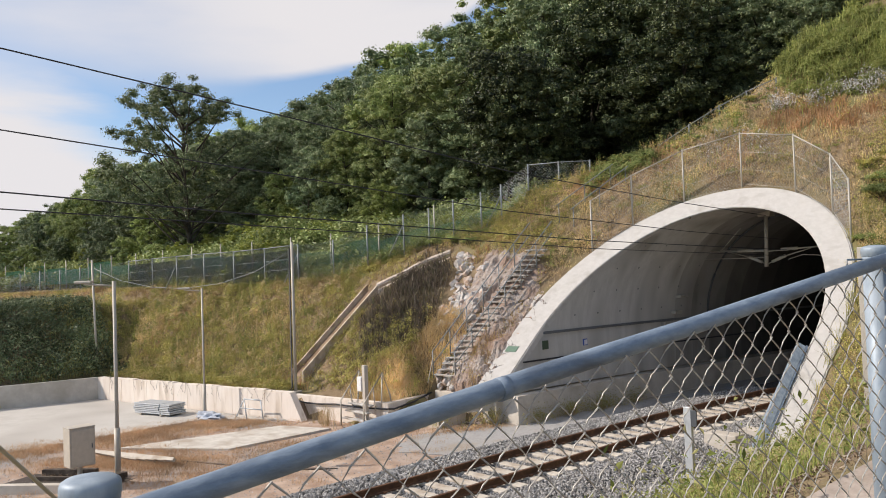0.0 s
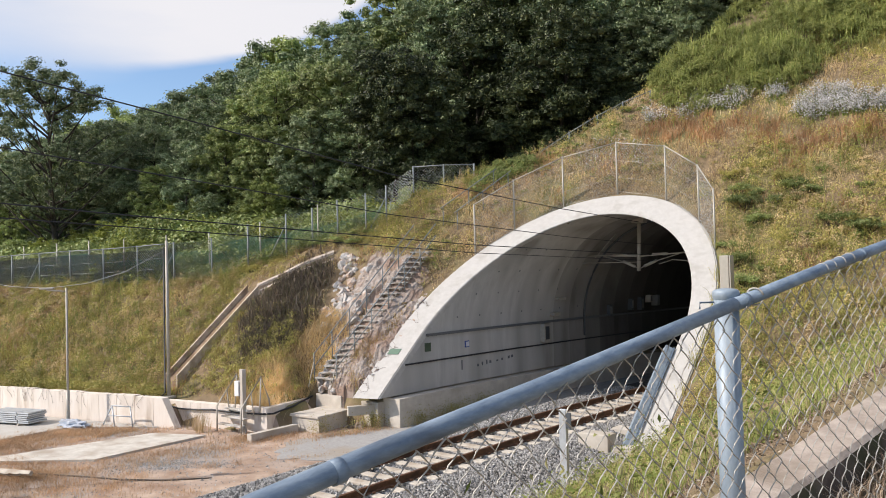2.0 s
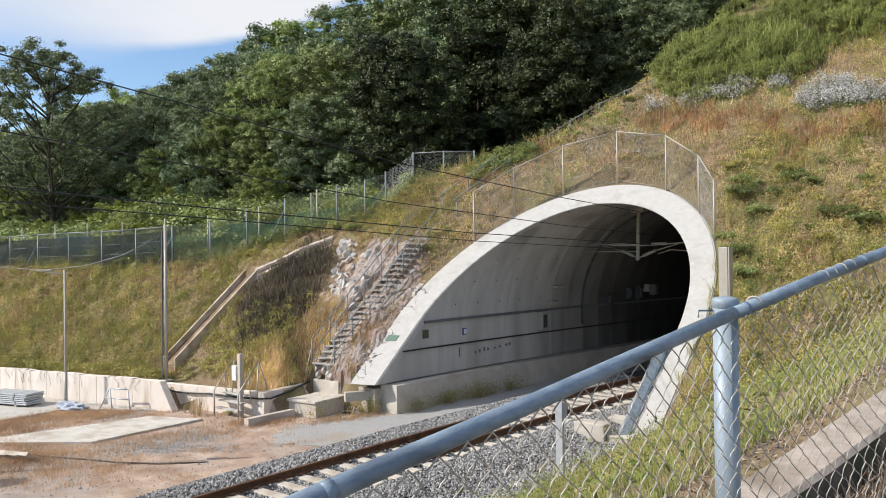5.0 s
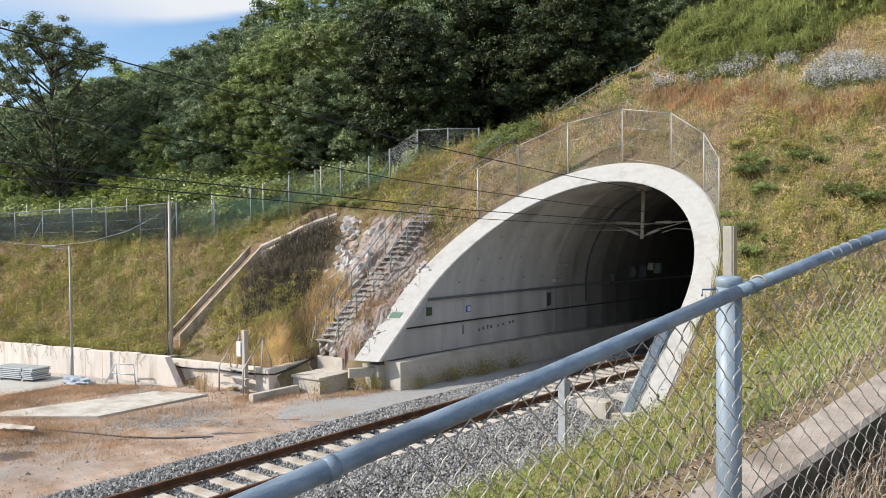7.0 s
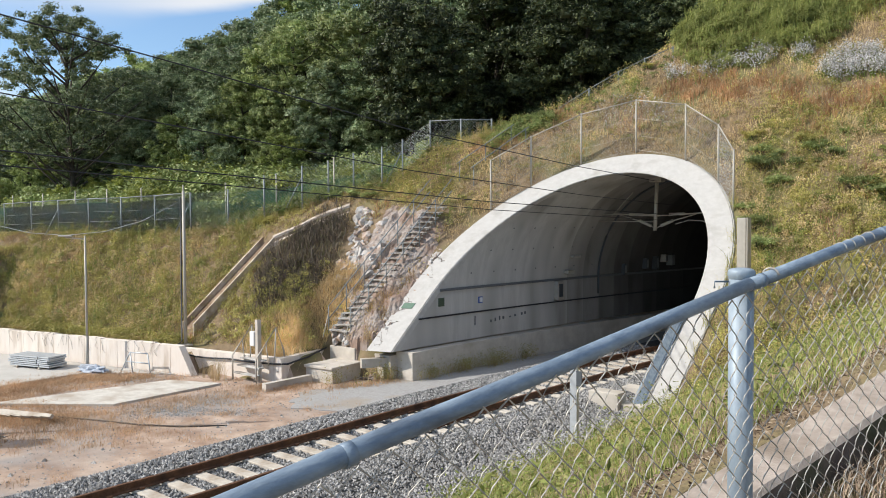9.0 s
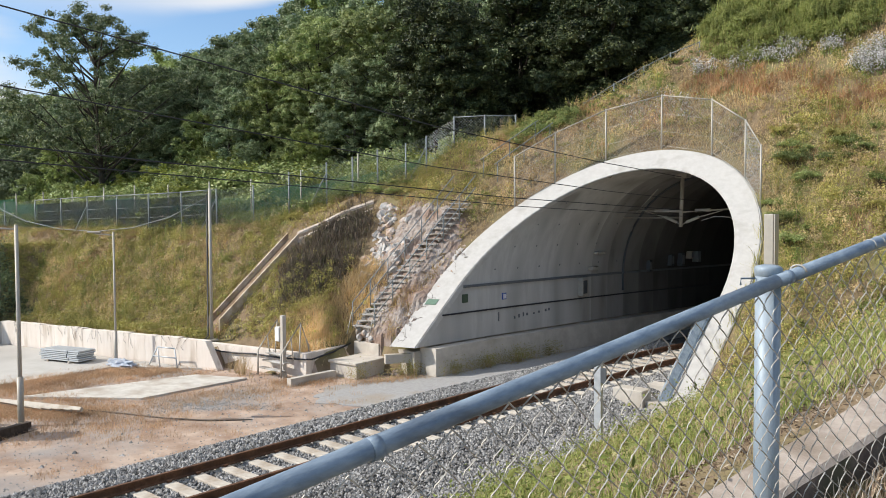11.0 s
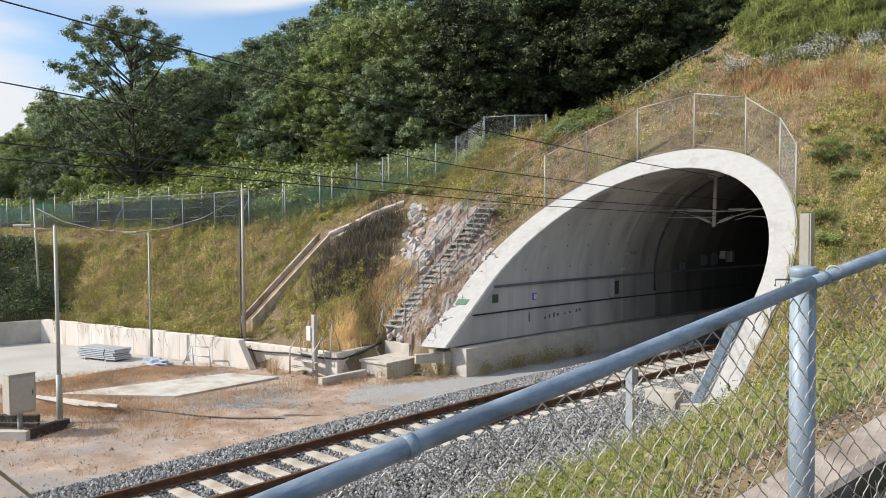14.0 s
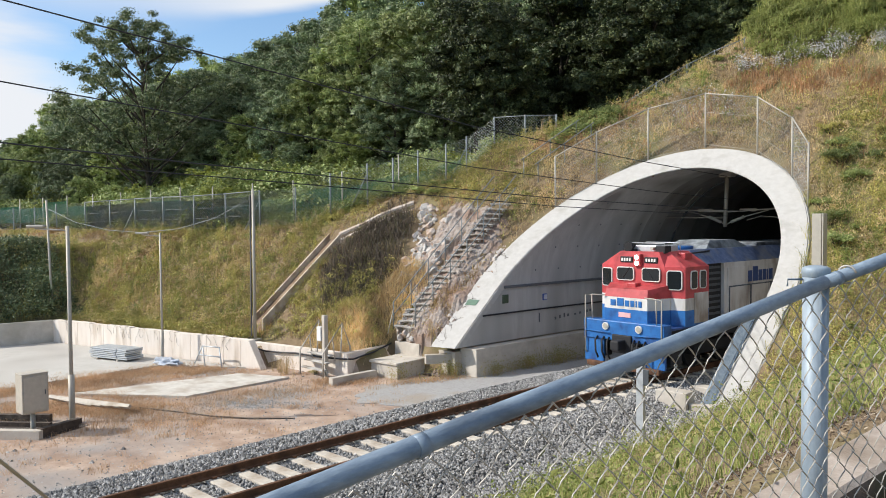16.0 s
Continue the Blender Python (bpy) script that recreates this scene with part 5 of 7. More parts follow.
for (x, y, w, d, hh) in ((-10.2, 19.3, 0.9, 0.5, 0.55), (-9.9, 21.2, 1.4, 0.5, 0.35), (-10.0, 23.0, 0.9, 0.6, 0.5)):
    tagged(part("concrete_plinth", box(B(), (x - w / 2, y - d / 2, FLOOR - 0.1), (x + w / 2, y + d / 2, FLOOR + hh), 0.02), M_CONC), "weathered concrete plinth beside the track", "plinth", "trackside plinths")
cp = thing("square_column", "square pale steel column standing in the grass", "column")
z0 = float(land(-6.55, 19.3))
part("shaft", box(B(), (-6.66, 19.19, z0 - 0.4), (-6.44, 19.41, 4.81), 0.015), M_POST, cp)
part("flange", box(B(), (-6.42, 19.17, z0 - 0.4), (-6.39, 19.43, 4.81), 0.006), M_POST, cp)
upper = thing("handrail", "thin steel handrail of the upper stair flight", "handrail")
for dx in (0.0, 0.7):
    a, b = Vector((-19.25 + dx, 24.0, 0)), Vector((-17.9 + dx, 26.0, 0))
    a.z, b.z = float(land(a.x, a.y)), float(land(b.x, b.y))
    part("rail", tube(B(), [a + Vector((0, 0, 0.75)), b + Vector((0, 0, 0.75))], 0.02, 6), M_FENCE, upper)
    for f in (0.05, 0.5, 0.95):
        q = a.lerp(b, f)
        part("post", tube(B(), [q - Vector((0, 0, 0.3)), q + Vector((0, 0, 0.75))], 0.018, 6), M_FENCE, upper)
guy = thing("guy_rod", "thin galvanised guy rod anchored beside the ballast", "guy rod")
part("rod", tube(B(), [(-10.5, 4.9, -0.46), (-4.2, -1.2, 6.22)], 0.017, 8), M_POST, guy)
part("anchor_eye", tube(B(), [(-10.55, 4.95, -0.55), (-10.45, 4.85, -0.38)], 0.035, 8), M_RUST, guy)
ss = thing("concrete_steps", "small concrete steps in the grass beside the portal", "steps")
for i in range(4):
    part("step", box(B(), (-8.1, 24.0 + 0.3 * i, 1.3 + 0.25 * i), (-7.2, 24.35 + 0.3 * i, 1.45 + 0.25 * i), 0.015), M_CONC, ss)


def make_vines():
    rng = random.Random(41)
    M_VINE = plain("dead_vine_stem", (0.12, 0.085, 0.06), 0.9)
    vine = thing("dead_vine", "dry brown vine stems trailing over the portal rim", "vine")
    for z0, n in ((3.3, 3), (2.5, 3), (1.7, 4), (1.0, 5)):
        for i in range(n):
            z = z0 + rng.uniform(-0.4, 0.4)
            u = -math.sqrt(max((RAD + RIM) ** 2 - max(z - CZ, 0) ** 2, 0.1)) - 0.05
            pts = []
            for k in range(7):
                pts.append(on_cut(u, max(z, 0.42), 0.155))
                u += rng.uniform(0.0, 0.13)
                z -= rng.uniform(-0.05, 0.12)
            part("stem", tube(B(), pts, rng.uniform(0.003, 0.0065), 4), M_VINE, vine)
    wall_vine = thing("dead_vine", "dry brown vine stems hanging down the yard wall", "vine")
    for i in range(26):
        x = rng.uniform(-35, -24.9)
        p = Vector((x, 12.24 + (x + 35.82) * 0.2192 - 0.02, 0.54))
        pts = [p + Vector((0, 0.12, 0.02))]
        for k in range(5):
            pts.append(p.copy())
            p = p + Vector((rng.uniform(-0.12, 0.14), 0.0, -rng.uniform(0.05, 0.16)))
            p.y = 12.24 + (p.x + 35.82) * 0.2192 - 0.02
        part("stem", tube(B(), pts, rng.uniform(0.003, 0.006), 4), M_VINE, wall_vine)


make_vines()
# ---------------------------------------------------------------- plants
def leaf_quads(rng, centres, normals, length, width):
    """Small four-cornered leaves lying across the given normals."""
    n = len(centres)
    a = np.cross(normals, rng.normal(size=(n, 3)))
    a /= np.linalg.norm(a, axis=1, keepdims=True) + 1e-9
    b = np.cross(normals, a)
    L = (length * rng.uniform(0.6, 1.3, n))[:, None]
    W = (width * rng.uniform(0.7, 1.2, n))[:, None]
    bend = normals * L * rng.uniform(-0.15, 0.25, (n, 1))
    V = np.stack([centres - a * L * 0.5, centres + b * W * 0.5 + bend, centres + a * L * 0.5, centres - b * W * 0.5 + bend], 1).reshape(-1, 3)
    F = np.arange(4 * n).reshape(-1, 4)
    return V, F


def lobes_to_leaves(rng, lobes, per, length, width, shell=0.75, core=0.0):
    """Leaves over the shells of clumps; core: the share of a clump filled by a hidden cube, added to block light."""
    C, Nn = [], []
    for c, r in lobes:
        k = max(20, int(per * (r ** 2)))
        d = rng.normal(size=(k, 3))
        d /= np.linalg.norm(d, axis=1, keepdims=True)
        d[:, 2] = np.where(d[:, 2] < -0.45, -d[:, 2] * 0.5, d[:, 2])
        rad = r * (shell + (1.3 - shell) * rng.random((k, 1)) ** 1.4) * (1 + 0.22 * np.sin(d[:, :1] * 5 + c[0]) * np.sin(d[:, 1:2] * 6 + c[1]))
        C.append(np.array(c) + d * rad * np.array([1, 1, 0.82]))
        nn = d + rng.normal(size=(k, 3)) * 0.38 + np.array([-0.12, -0.15, 0.3])
        Nn.append(nn / np.linalg.norm(nn, axis=1, keepdims=True))
    V, F = leaf_quads(rng, np.concatenate(C), np.concatenate(Nn), length, width)
    # unseen cubes that stop light from passing through the clumps
    if core:
        cube = np.array([(x, y, z) for x in (-1, 1) for y in (-1, 1) for z in (-1, 1)], float)
        quads = np.array([(0, 1, 3, 2), (4, 6, 7, 5), (0, 4, 5, 1), (2, 3, 7, 6), (0, 2, 6, 4), (1, 5, 7, 3)])
        c, r = np.array([q[0] for q in lobes]), np.array([q[1] for q in lobes])
        a = rng.uniform(0, 6.28, len(r))
        k = cube[None] * rng.uniform(0.6, 1.2, (len(r), 8, 1)) * (core * r)[:, None, None] * np.array([1, 1, 0.8])
        k = np.stack([k[..., 0] * np.cos(a)[:, None] - k[..., 1] * np.sin(a)[:, None], k[..., 0] * np.sin(a)[:, None] + k[..., 1] * np.cos(a)[:, None], k[..., 2]], -1)
        W = (k + c[:, None]).reshape(-1, 3)
        F = np.concatenate([F, (quads[None] + 8 * np.arange(len(r))[:, None, None]).reshape(-1, 4) + len(V)])
        V = np.concatenate([V, W])
    return V, F


def mesh_np(name, V, F, material):
    me = bpy.data.meshes.new(name)
    me.from_pydata(V.tolist(), [], F.tolist())
    me.materials.append(material)
    return me


def make_tree(seed, h, spread, boughs, per, leaf, material, label, low=0.28, airy=False, clumps=17):
    """A tapered trunk with limbs; each limb ends in a loose bough of small leaf clumps."""
    rng = np.random.default_rng(seed)
    tree = thing("tree", label, "tree", group="hillside trees")
    bm = B()
    bend = [Vector((0.02 * h * math.sin(seed + i * 1.3), 0.02 * h * math.cos(seed * 2 + i), h * 0.9 * i / 6)) for i in range(7)]
    bend[0] = Vector((0, 0, -0.4))
    tube(bm, bend, 0.016 * h, 8, 0.003 * h)
    lobes = []
    for i in range(boughs):
        f = (i + 0.5) / boughs
        zz = h * (low + (0.92 - low) * f)
        prof = math.sin(math.pi * (0.2 + 0.68 * f)) ** 0.75
        ang = i * 2.39996 + seed
        rr = spread * h * prof * (rng.uniform(0.68, 1.02) if i % 4 else rng.uniform(0.1, 0.45))
        c = np.array((rr * math.cos(ang), rr * math.sin(ang), zz + rng.uniform(-0.03, 0.03) * h))
        zb = max(0.1 * h, zz - rr * (0.8 if airy else 0.6))
        root = bend[min(6, int(6 * zb / (0.9 * h)))]
        tube(bm, [(root.x, root.y, zb), ((root.x + c[0]) * 0.5, (root.y + c[1]) * 0.5, zb * 0.55 + c[2] * 0.45), tuple(c)], 0.006 * h, 5, 0.0015 * h)
        wide = 0.062 * h * (1.0 if airy else 1.15) * rng.uniform(0.7, 1.25)
        for k in range(clumps):
            o = rng.normal(size=3)
            o *= rng.random() ** 0.4 * 1.7 / np.linalg.norm(o) * np.array((wide, wide, wide * 0.6))
            lobes.append((tuple(c + o), h * rng.uniform(0.018, 0.044) * (0.85 if airy else 1.0)))
    part("trunk", bm, M_BARK, tree)
    V, F = lobes_to_leaves(rng, lobes, per, leaf, leaf * 0.62, 0.55, 0.28 if airy else 0.42)
    ob = new("crown", mesh_np("crown", V, F, material))
    ob.parent = tree
    return tree


KINDS = [make_tree(1, 10, 0.31, 27, 980, 0.135, M_LEAF, "dense green broadleaf tree on the hillside", 0.10),
         make_tree(2, 10, 0.26, 25, 980, 0.135, M_LEAF_GREY, "tall grey-green broadleaf tree on the hillside", 0.12),
         make_tree(3, 10, 0.35, 30, 940, 0.135, M_LEAF, "spreading green oak on the hillside", 0.10),
         make_tree(4, 10, 0.28, 26, 980, 0.13, M_LEAF_MID, "lighter green acacia tree on the hillside", 0.10),
         make_tree(5, 10, 0.28, 26, 900, 0.14, M_LEAF_SHADED, "tall tree at the wood's edge, leaves coloured dark for shade", 0.14),
         make_tree(6, 10, 0.25, 22, 900, 0.14, M_LEAF_SHADED, "slender tree with a bare trunk, leaves coloured dark for shade", 0.34),
         make_tree(7, 10, 0.36, 24, 980, 0.135, M_LEAF_YELLOW, "young yellow-green tree before the wood", 0.06)]


def edge_y(x):
    return CUT_Y + CUT_K * (float(np.interp(x, CAP_X, CAP_Z)) - 0.42) + CUT_M * (x - CX)


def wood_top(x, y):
    """Height of the wood's upper line, climbing towards the right: fitted by bearing to the skyline the camera sees."""
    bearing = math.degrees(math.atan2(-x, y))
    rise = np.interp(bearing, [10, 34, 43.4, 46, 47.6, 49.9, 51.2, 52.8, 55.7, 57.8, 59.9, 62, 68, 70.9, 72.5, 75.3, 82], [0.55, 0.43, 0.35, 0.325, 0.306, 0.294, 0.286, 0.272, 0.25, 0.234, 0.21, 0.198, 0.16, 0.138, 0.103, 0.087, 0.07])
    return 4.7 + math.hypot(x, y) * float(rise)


def plant_forest():
    rng = random.Random(21)
    used = set()
    for row, off in enumerate((4.3, 6.8, 10.0, 14.0, 19.5, 26.5)):
        x = -66.0 - row * 5
        while x < 16:
            px_, py_ = x + rng.uniform(-1.0, 1.0), edge_y(x) + off + rng.uniform(-1.2, 1.2)
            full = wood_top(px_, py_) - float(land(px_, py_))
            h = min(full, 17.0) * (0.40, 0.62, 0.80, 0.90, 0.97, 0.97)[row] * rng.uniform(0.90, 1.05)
            k = rng.choice([0, 1, 2, 0, 2, 6, 3]) if row < 3 else rng.choice([0, 1, 2, 1])
            if px_ < -36:
                k = rng.choice([1, 1, 2, 0, 1]) if row else rng.choice([1, 6, 3, 0])
            # right of here most trees carry the leaf colour darkened for shade
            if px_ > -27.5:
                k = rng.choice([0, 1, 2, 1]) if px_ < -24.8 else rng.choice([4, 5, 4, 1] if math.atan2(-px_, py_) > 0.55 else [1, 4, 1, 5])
                h = max(h, rng.uniform(6.5, 9.5)) if row < 2 else h
                py_ += 1.0
            if row == 0 and -47 < px_ < -30:
                h *= 0.8
                k = rng.choice([0, 1, 6, 3, 6])
            t = KINDS[k]
            s = h / 10
            m = Matrix.LocRotScale((px_, py_, float(land(px_, py_)) - 0.1), Euler((0, 0, rng.uniform(0, 6.28))), (s, s, s))
            if k not in used:
                used.add(k)
                t.matrix_basis = m
            else:
                copy_thing(t, Matrix.Translation(m.translation) @ m.to_quaternion().to_matrix().to_4x4() @ Matrix.Diagonal((s / t.scale.x, s / t.scale.y, s / t.scale.z, 1)))
            x += (2.4 + 0.3 * row) * rng.uniform(0.85, 1.2)


plant_forest()
big = make_tree(9, 12.2, 0.36, 46, 820, 0.125, M_LEAF_TALL, "tall airy broadleaf tree above its neighbours", 0.30, True, 12)
big.matrix_basis = Matrix.Translation((-43.6, 20.2, float(land(-43.6, 20.2)) - 0.1))


def make_bush(seed, material, label, r=0.9):
    rng = np.random.default_rng(seed)
    bush = thing("shrub", label, "shrub", group="slope shrubs")
    bm = B()
    lobes = []
    for i in range(16):
        a = i * 2.4 + seed
        q = r * 0.72 * math.sqrt(i / 16)
        c = (q * math.cos(a), q * math.sin(a), r * rng.uniform(0.35, 0.75))
        lobes.append((c, r * rng.uniform(0.2, 0.36)))
        tube(bm, [(0, 0, -0.15), (c[0] * 0.6, c[1] * 0.6, c[2] * 0.5), c], 0.018, 5, 0.006)
    part("stem", bm, M_BARK, bush)
    V, F = lobes_to_leaves(rng, lobes, 2700, 0.072, 0.04, 0.45)
    ob = new("foliage", mesh_np("foliage", V, F, material))
    ob.parent = bush
    return bush


BUSHES = [make_bush(31, M_CREEPER, "leafy light green shrub on the slope"), make_bush(32, M_LEAF, "dark green shrub on the slope"), make_bush(33, M_OLIVE, "leafy olive green shrub on the slope", 0.75), make_bush(34, M_LEAF_YELLOW, "bright yellow-green shrub before the wood"), make_bush(35, M_LEAF_SHADED, "undergrowth shrub of the wood, leaves coloured dark for shade")]


def plant_bushes():
    rng = random.Random(8)
    places = []
    for i in range(52):
        x = -60 + 0.75 * i + rng.uniform(-0.3, 0.3)
        places.append((x, edge_y(x) + rng.uniform(2.0, 3.2), rng.uniform(0.8, 1.6)))
    for i in range(140):
        x = rng.uniform(-60, -23)
        places.append((x, edge_y(x) + rng.uniform(2.4, 6.0), rng.uniform(1.4, 2.6), rng.choice([0, 3, 3, 1, 1, 1])))
    # shrubs whose dark colour stands for the shade under the wood
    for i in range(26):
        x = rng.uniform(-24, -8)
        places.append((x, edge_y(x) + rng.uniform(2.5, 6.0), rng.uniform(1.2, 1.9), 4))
    for i in range(14):
        x = rng.uniform(-29, -21.8)
        c = float(np.interp(x, CAP_X, CAP_Z))
        s = rng.uniform(max(4.2, c - 1.0), c + 0.5)
        places.append((x, CUT_Y + CUT_K * s + CUT_M * (x - CX), rng.uniform(0.25, 0.4), 0))
    for x, y in ((-21.5, 25.2), (-21.9, 24.6), (-19.0, 26.5), (-18.6, 26.7), (-18.2, 26.95), (-17.8, 27.2), (-17.4, 27.4), (-14.2, 30.3)):
        places.append((x, y, rng.uniform(0.42, 0.6), rng.choice([0, 2])))
    for i in range(11):
        x = -38.5 + i * 1.05 + rng.uniform(-0.4, 0.4)
        places.append((x, edge_y(x) + rng.uniform(3.6, 4.6), rng.uniform(2.3, 3.1), (0, 1, 3, 1)[i % 4]))
    places += [(-41.6, 18.1, 1.9, 2), (-40.9, 18.3, 1.7, 0), (-46.5, 17.6, 1.6, 0)]
    # darker bushes above the green thicket
    for i in range(24):
        x, q = rng.uniform(-7.5, 4), rng.uniform(13.2, 17)
        places.append((x, CUT_Y + CUT_K * q + CUT_M * (x - CX), rng.uniform(0.6, 1.0), rng.choice([0, 1, 2])))
    # scattered low shrubs on the right-hand slope
    for x, q, r in ((-9.1, 7.2, 0.5), (-8.7, 6.7, 0.45), (-8.4, 6.15, 0.6), (-7.9, 5.6, 0.45), (-7.4, 6.9, 0.6), (-7.0, 6.6, 0.5), (-6.6, 6.5, 0.4), (-5.6, 5.2, 0.6), (-5.1, 5.3, 0.5), (-4.7, 5.0, 0.65), (-5.7, 4.5, 0.4), (-8.2, 4.4, 0.5), (-7.8, 3.7, 0.55), (-8.6, 5.0, 0.35)):
        places.append((x, CUT_Y + CUT_K * q + CUT_M * (x - CX), 1.35 * r, rng.choice([1, 1, 0, 2])))
    for i in range(18):
        x, s = rng.uniform(-8.3, 2.5), rng.uniform(3.6, 7.6)
        places.append((x, CUT_Y + CUT_K * s + CUT_M * (x - CX), rng.uniform(0.25, 0.5)))
    for x, s in ((-22.6, 5.3), (-23.4, 5.4), (-21.9, 5.6), (-26.5, 4.3), (-27.2, 4.5), (-24.2, 5.2)):
        places.append((x, CUT_Y + CUT_K * s + CUT_M * (x - CX), rng.uniform(0.4, 0.65)))
    first = set()
    for x, y, s, *kind in places:
        k = kind[0] if kind else rng.choice([0, 0, 1, 2])
        m = Matrix.LocRotScale((x, y, float(land(x, y)) - 0.06), Euler((0, 0, rng.uniform(0, 6.28))), (s, s, s * rng.uniform(0.7, 1.0)))
        if k not in first:
            first.add(k)
            BUSHES[k].matrix_basis = m
        else:
            b = BUSHES[k]
            copy_thing(b, m @ Matrix.Diagonal((1 / b.scale.x, 1 / b.scale.y, 1 / b.scale.z, 1)))


plant_bushes()


def blades(name, pts, height, width, lean, material, label, seed, droop=0.25):
    """Bent two-piece blades standing on points."""
    rng = np.random.default_rng(seed)
    n = len(pts)
    ang = rng.uniform(0, 2 * np.pi, n)
    h = height * rng.uniform(0.45, 1.25, n)
    w = width * rng.uniform(0.6, 1.3, n)
    side = np.stack([np.cos(ang), np.sin(ang), np.zeros(n)], 1) * (w / 2)[:, None]
    la = rng.uniform(0, 2 * np.pi, n)
    ld = np.stack([np.cos(la), np.sin(la), np.zeros(n)], 1) * (lean * rng.uniform(0.1, 1.0, n) * h)[:, None]
    up = np.array([0, 0, 1.0])
    mid = pts + ld * 0.35 + up * (h * 0.6)[:, None]
    tip = pts + ld + up * (h * (1 - droop * rng.random(n)))[:, None]
    low = pts - up * 0.04
    V = np.stack([low - side, low + side, mid + side * 0.75, mid - side * 0.75, tip], 1).reshape(-1, 3)
    i = 5 * np.arange(n)
    F = [(a, a + 1, a + 2, a + 3) for a in i.tolist()] + [(a + 3, a + 2, a + 4) for a in i.tolist()]
    return stuff(name, V, F, material, label, "grass")


def value_noise(x, y, f, seed):
    a = np.sin(x * f * 1.3 + seed) * np.cos(y * f * 1.1 - seed * 2) + 0.6 * np.sin(x * f * 2.7 - y * f * 1.9 + seed * 3) + 0.4 * np.cos(y * f * 4.1 + x * f * 3.3 + seed)
    return a / 2.0


def clumped(rng, x, y, k, spread):
    """Turns seeds into tufts of k blades."""
    x = np.repeat(x, k) + rng.normal(0, spread, len(x) * k)
    y = np.repeat(y, k) + rng.normal(0, spread, len(y) * k)
    return x, y


def grow_grass():
    rng = np.random.default_rng(77)
    # whole cut face, over plan
    n = 36000
    x = rng.uniform(-60, 7, n)
    s = rng.uniform(-1.5, 12.5, n)
    y = CUT_Y + CUT_K * s + CUT_M * (x - CX) - 0.3
    x, y = clumped(rng, x, y, 9, 0.09)
    z = land(x, y)
    s = cut_face(x, y)
    cap = np.interp(x, CAP_X, CAP_Z)
    open_ = (z > -0.1) & (s < cap + 1.5)
    open_ &= ~((np.hypot(x - CX - curve(y), np.maximum(z - CZ, 0)) < RAD + RIM + 0.12))
    stair = (np.abs(x + 20.2 - 0.27 * (y - 18.6)) < 0.5) & (y > 17.9) & (y < 23.1)
    chan = np.minimum(np.abs(x + 25.85 + (y - 16.2) * -0.05) + 9 * ((y > 19.8) | (y < 15)), np.abs((x + 25.36) * 0.681 - (y - 19.72) * 0.732) + 9 * ((x < -25.6) | (x > -22.9))) < 0.27
    rock = (np.abs(x - np.interp(y, [18.4, 20.0, 22.1], [-20.35, -21.2, -21.6])) < np.interp(y, [18.4, 20, 22.1], [0.4, 0.85, 1.05])) & (y > 18.2) & (y < 22.3) & (value_noise(x, y, 1.7, 2) > -0.35)
    dark = (np.hypot((x + 23.3) / 1.3, (y - 19.5) / 2.1) + 0.16 * value_noise(x, y, 2.6, 5) + rng.normal(0, 0.07, len(x)) < 1) & (x > -25.0)
    yardwall = (x < -18.3) & (z < 0.3)
    sparse = value_noise(x, y, 2.4, 31) + 0.6 * value_noise(x, y, 6.0, 33) + rng.normal(0, 0.25, len(x)) < -0.62
    bare = (x > np.interp(y, [18.0, 19.0, 20.0, 22.5], [-19.7, -20.1, -21.7, -21.4])) & (x < np.interp(y, [18, 20, 22.5], [-17.7, -17.7, -18.4])) & (y > 18.0) & (y < 22.2) & (rng.random(len(x)) > 0.22)
    ok = open_ & ~bare & ~stair & ~chan & ~rock & ~yardwall & ~sparse
    dry = 1.25 * value_noise(x, y, 0.55, 1) + 0.65 * value_noise(x, y, 2.2, 4) + rng.normal(0, 0.22, len(x))
    dry = dry - 0.75 * np.clip(1 - (s - 0.4) / 1.5, 0, 1) * (x < -22) * (0.6 + 0.6 * value_noise(x, y, 0.7, 51))
    dry = dry - 0.7 * (x > -9.8) * np.clip((5.6 - s) / 1.5, 0, 1)
    upper = np.clip((s - 5.6) / 1.0, 0, 1) * (x > -20) * np.where((x < -9) & (s < 9), 2.0, 1.0)
    rustv = value_noise(x, y, 0.5, 9) + 0.55 * np.clip(1 - np.abs(s - 8.8) / 2.2, 0, 1) * (x > -17) + rng.normal(0, 0.3, len(x))
    for cx, cs, rx, rs in ((-10.4, 9.3, 1.9, 0.62), (-12.3, 9.5, 0.9, 0.4), (-6.2, 8.5, 1.6, 0.45), (-3.5, 8.3, 2.0, 0.5), (-18.5, 7.3, 1.5, 0.4)):
        rustv = rustv + 2.0 * (0.62 + 0.7 * value_noise(x, y, 1.6, 41)) * np.exp(-((x - cx) / rx) ** 2 - ((s - cs) / rs) ** 2)
    bloom = np.zeros(len(x))
    for cx, cs, rx, rs, a in ((-10.25, 10.42, 0.75, 0.42, 1), (-11.45, 10.35, 0.55, 0.6, 0.55), (-12.8, 10.05, 0.5, 0.3, 0.6), (-6.85, 9.85, 0.95, 0.62, 1), (-5.7, 9.6, 0.55, 0.5, 1), (-8.6, 10.4, 0.35, 0.25, 0.9), (-14.2, 8.5, 1.0, 0.5, 0.12), (-12.9, 8.4, 0.9, 0.4, 0.10), (-4.4, 9.5, 0.8, 0.5, 1), (-3.0, 9.6, 1.0, 0.5, 1), (-0.9, 9.9, 1.2, 0.5, 0.8)):
        e = 1 - ((x - cx) / rx) ** 2 - ((s - cs) / rs) ** 2 + 0.5 * value_noise(x, y, 3.1, 3)
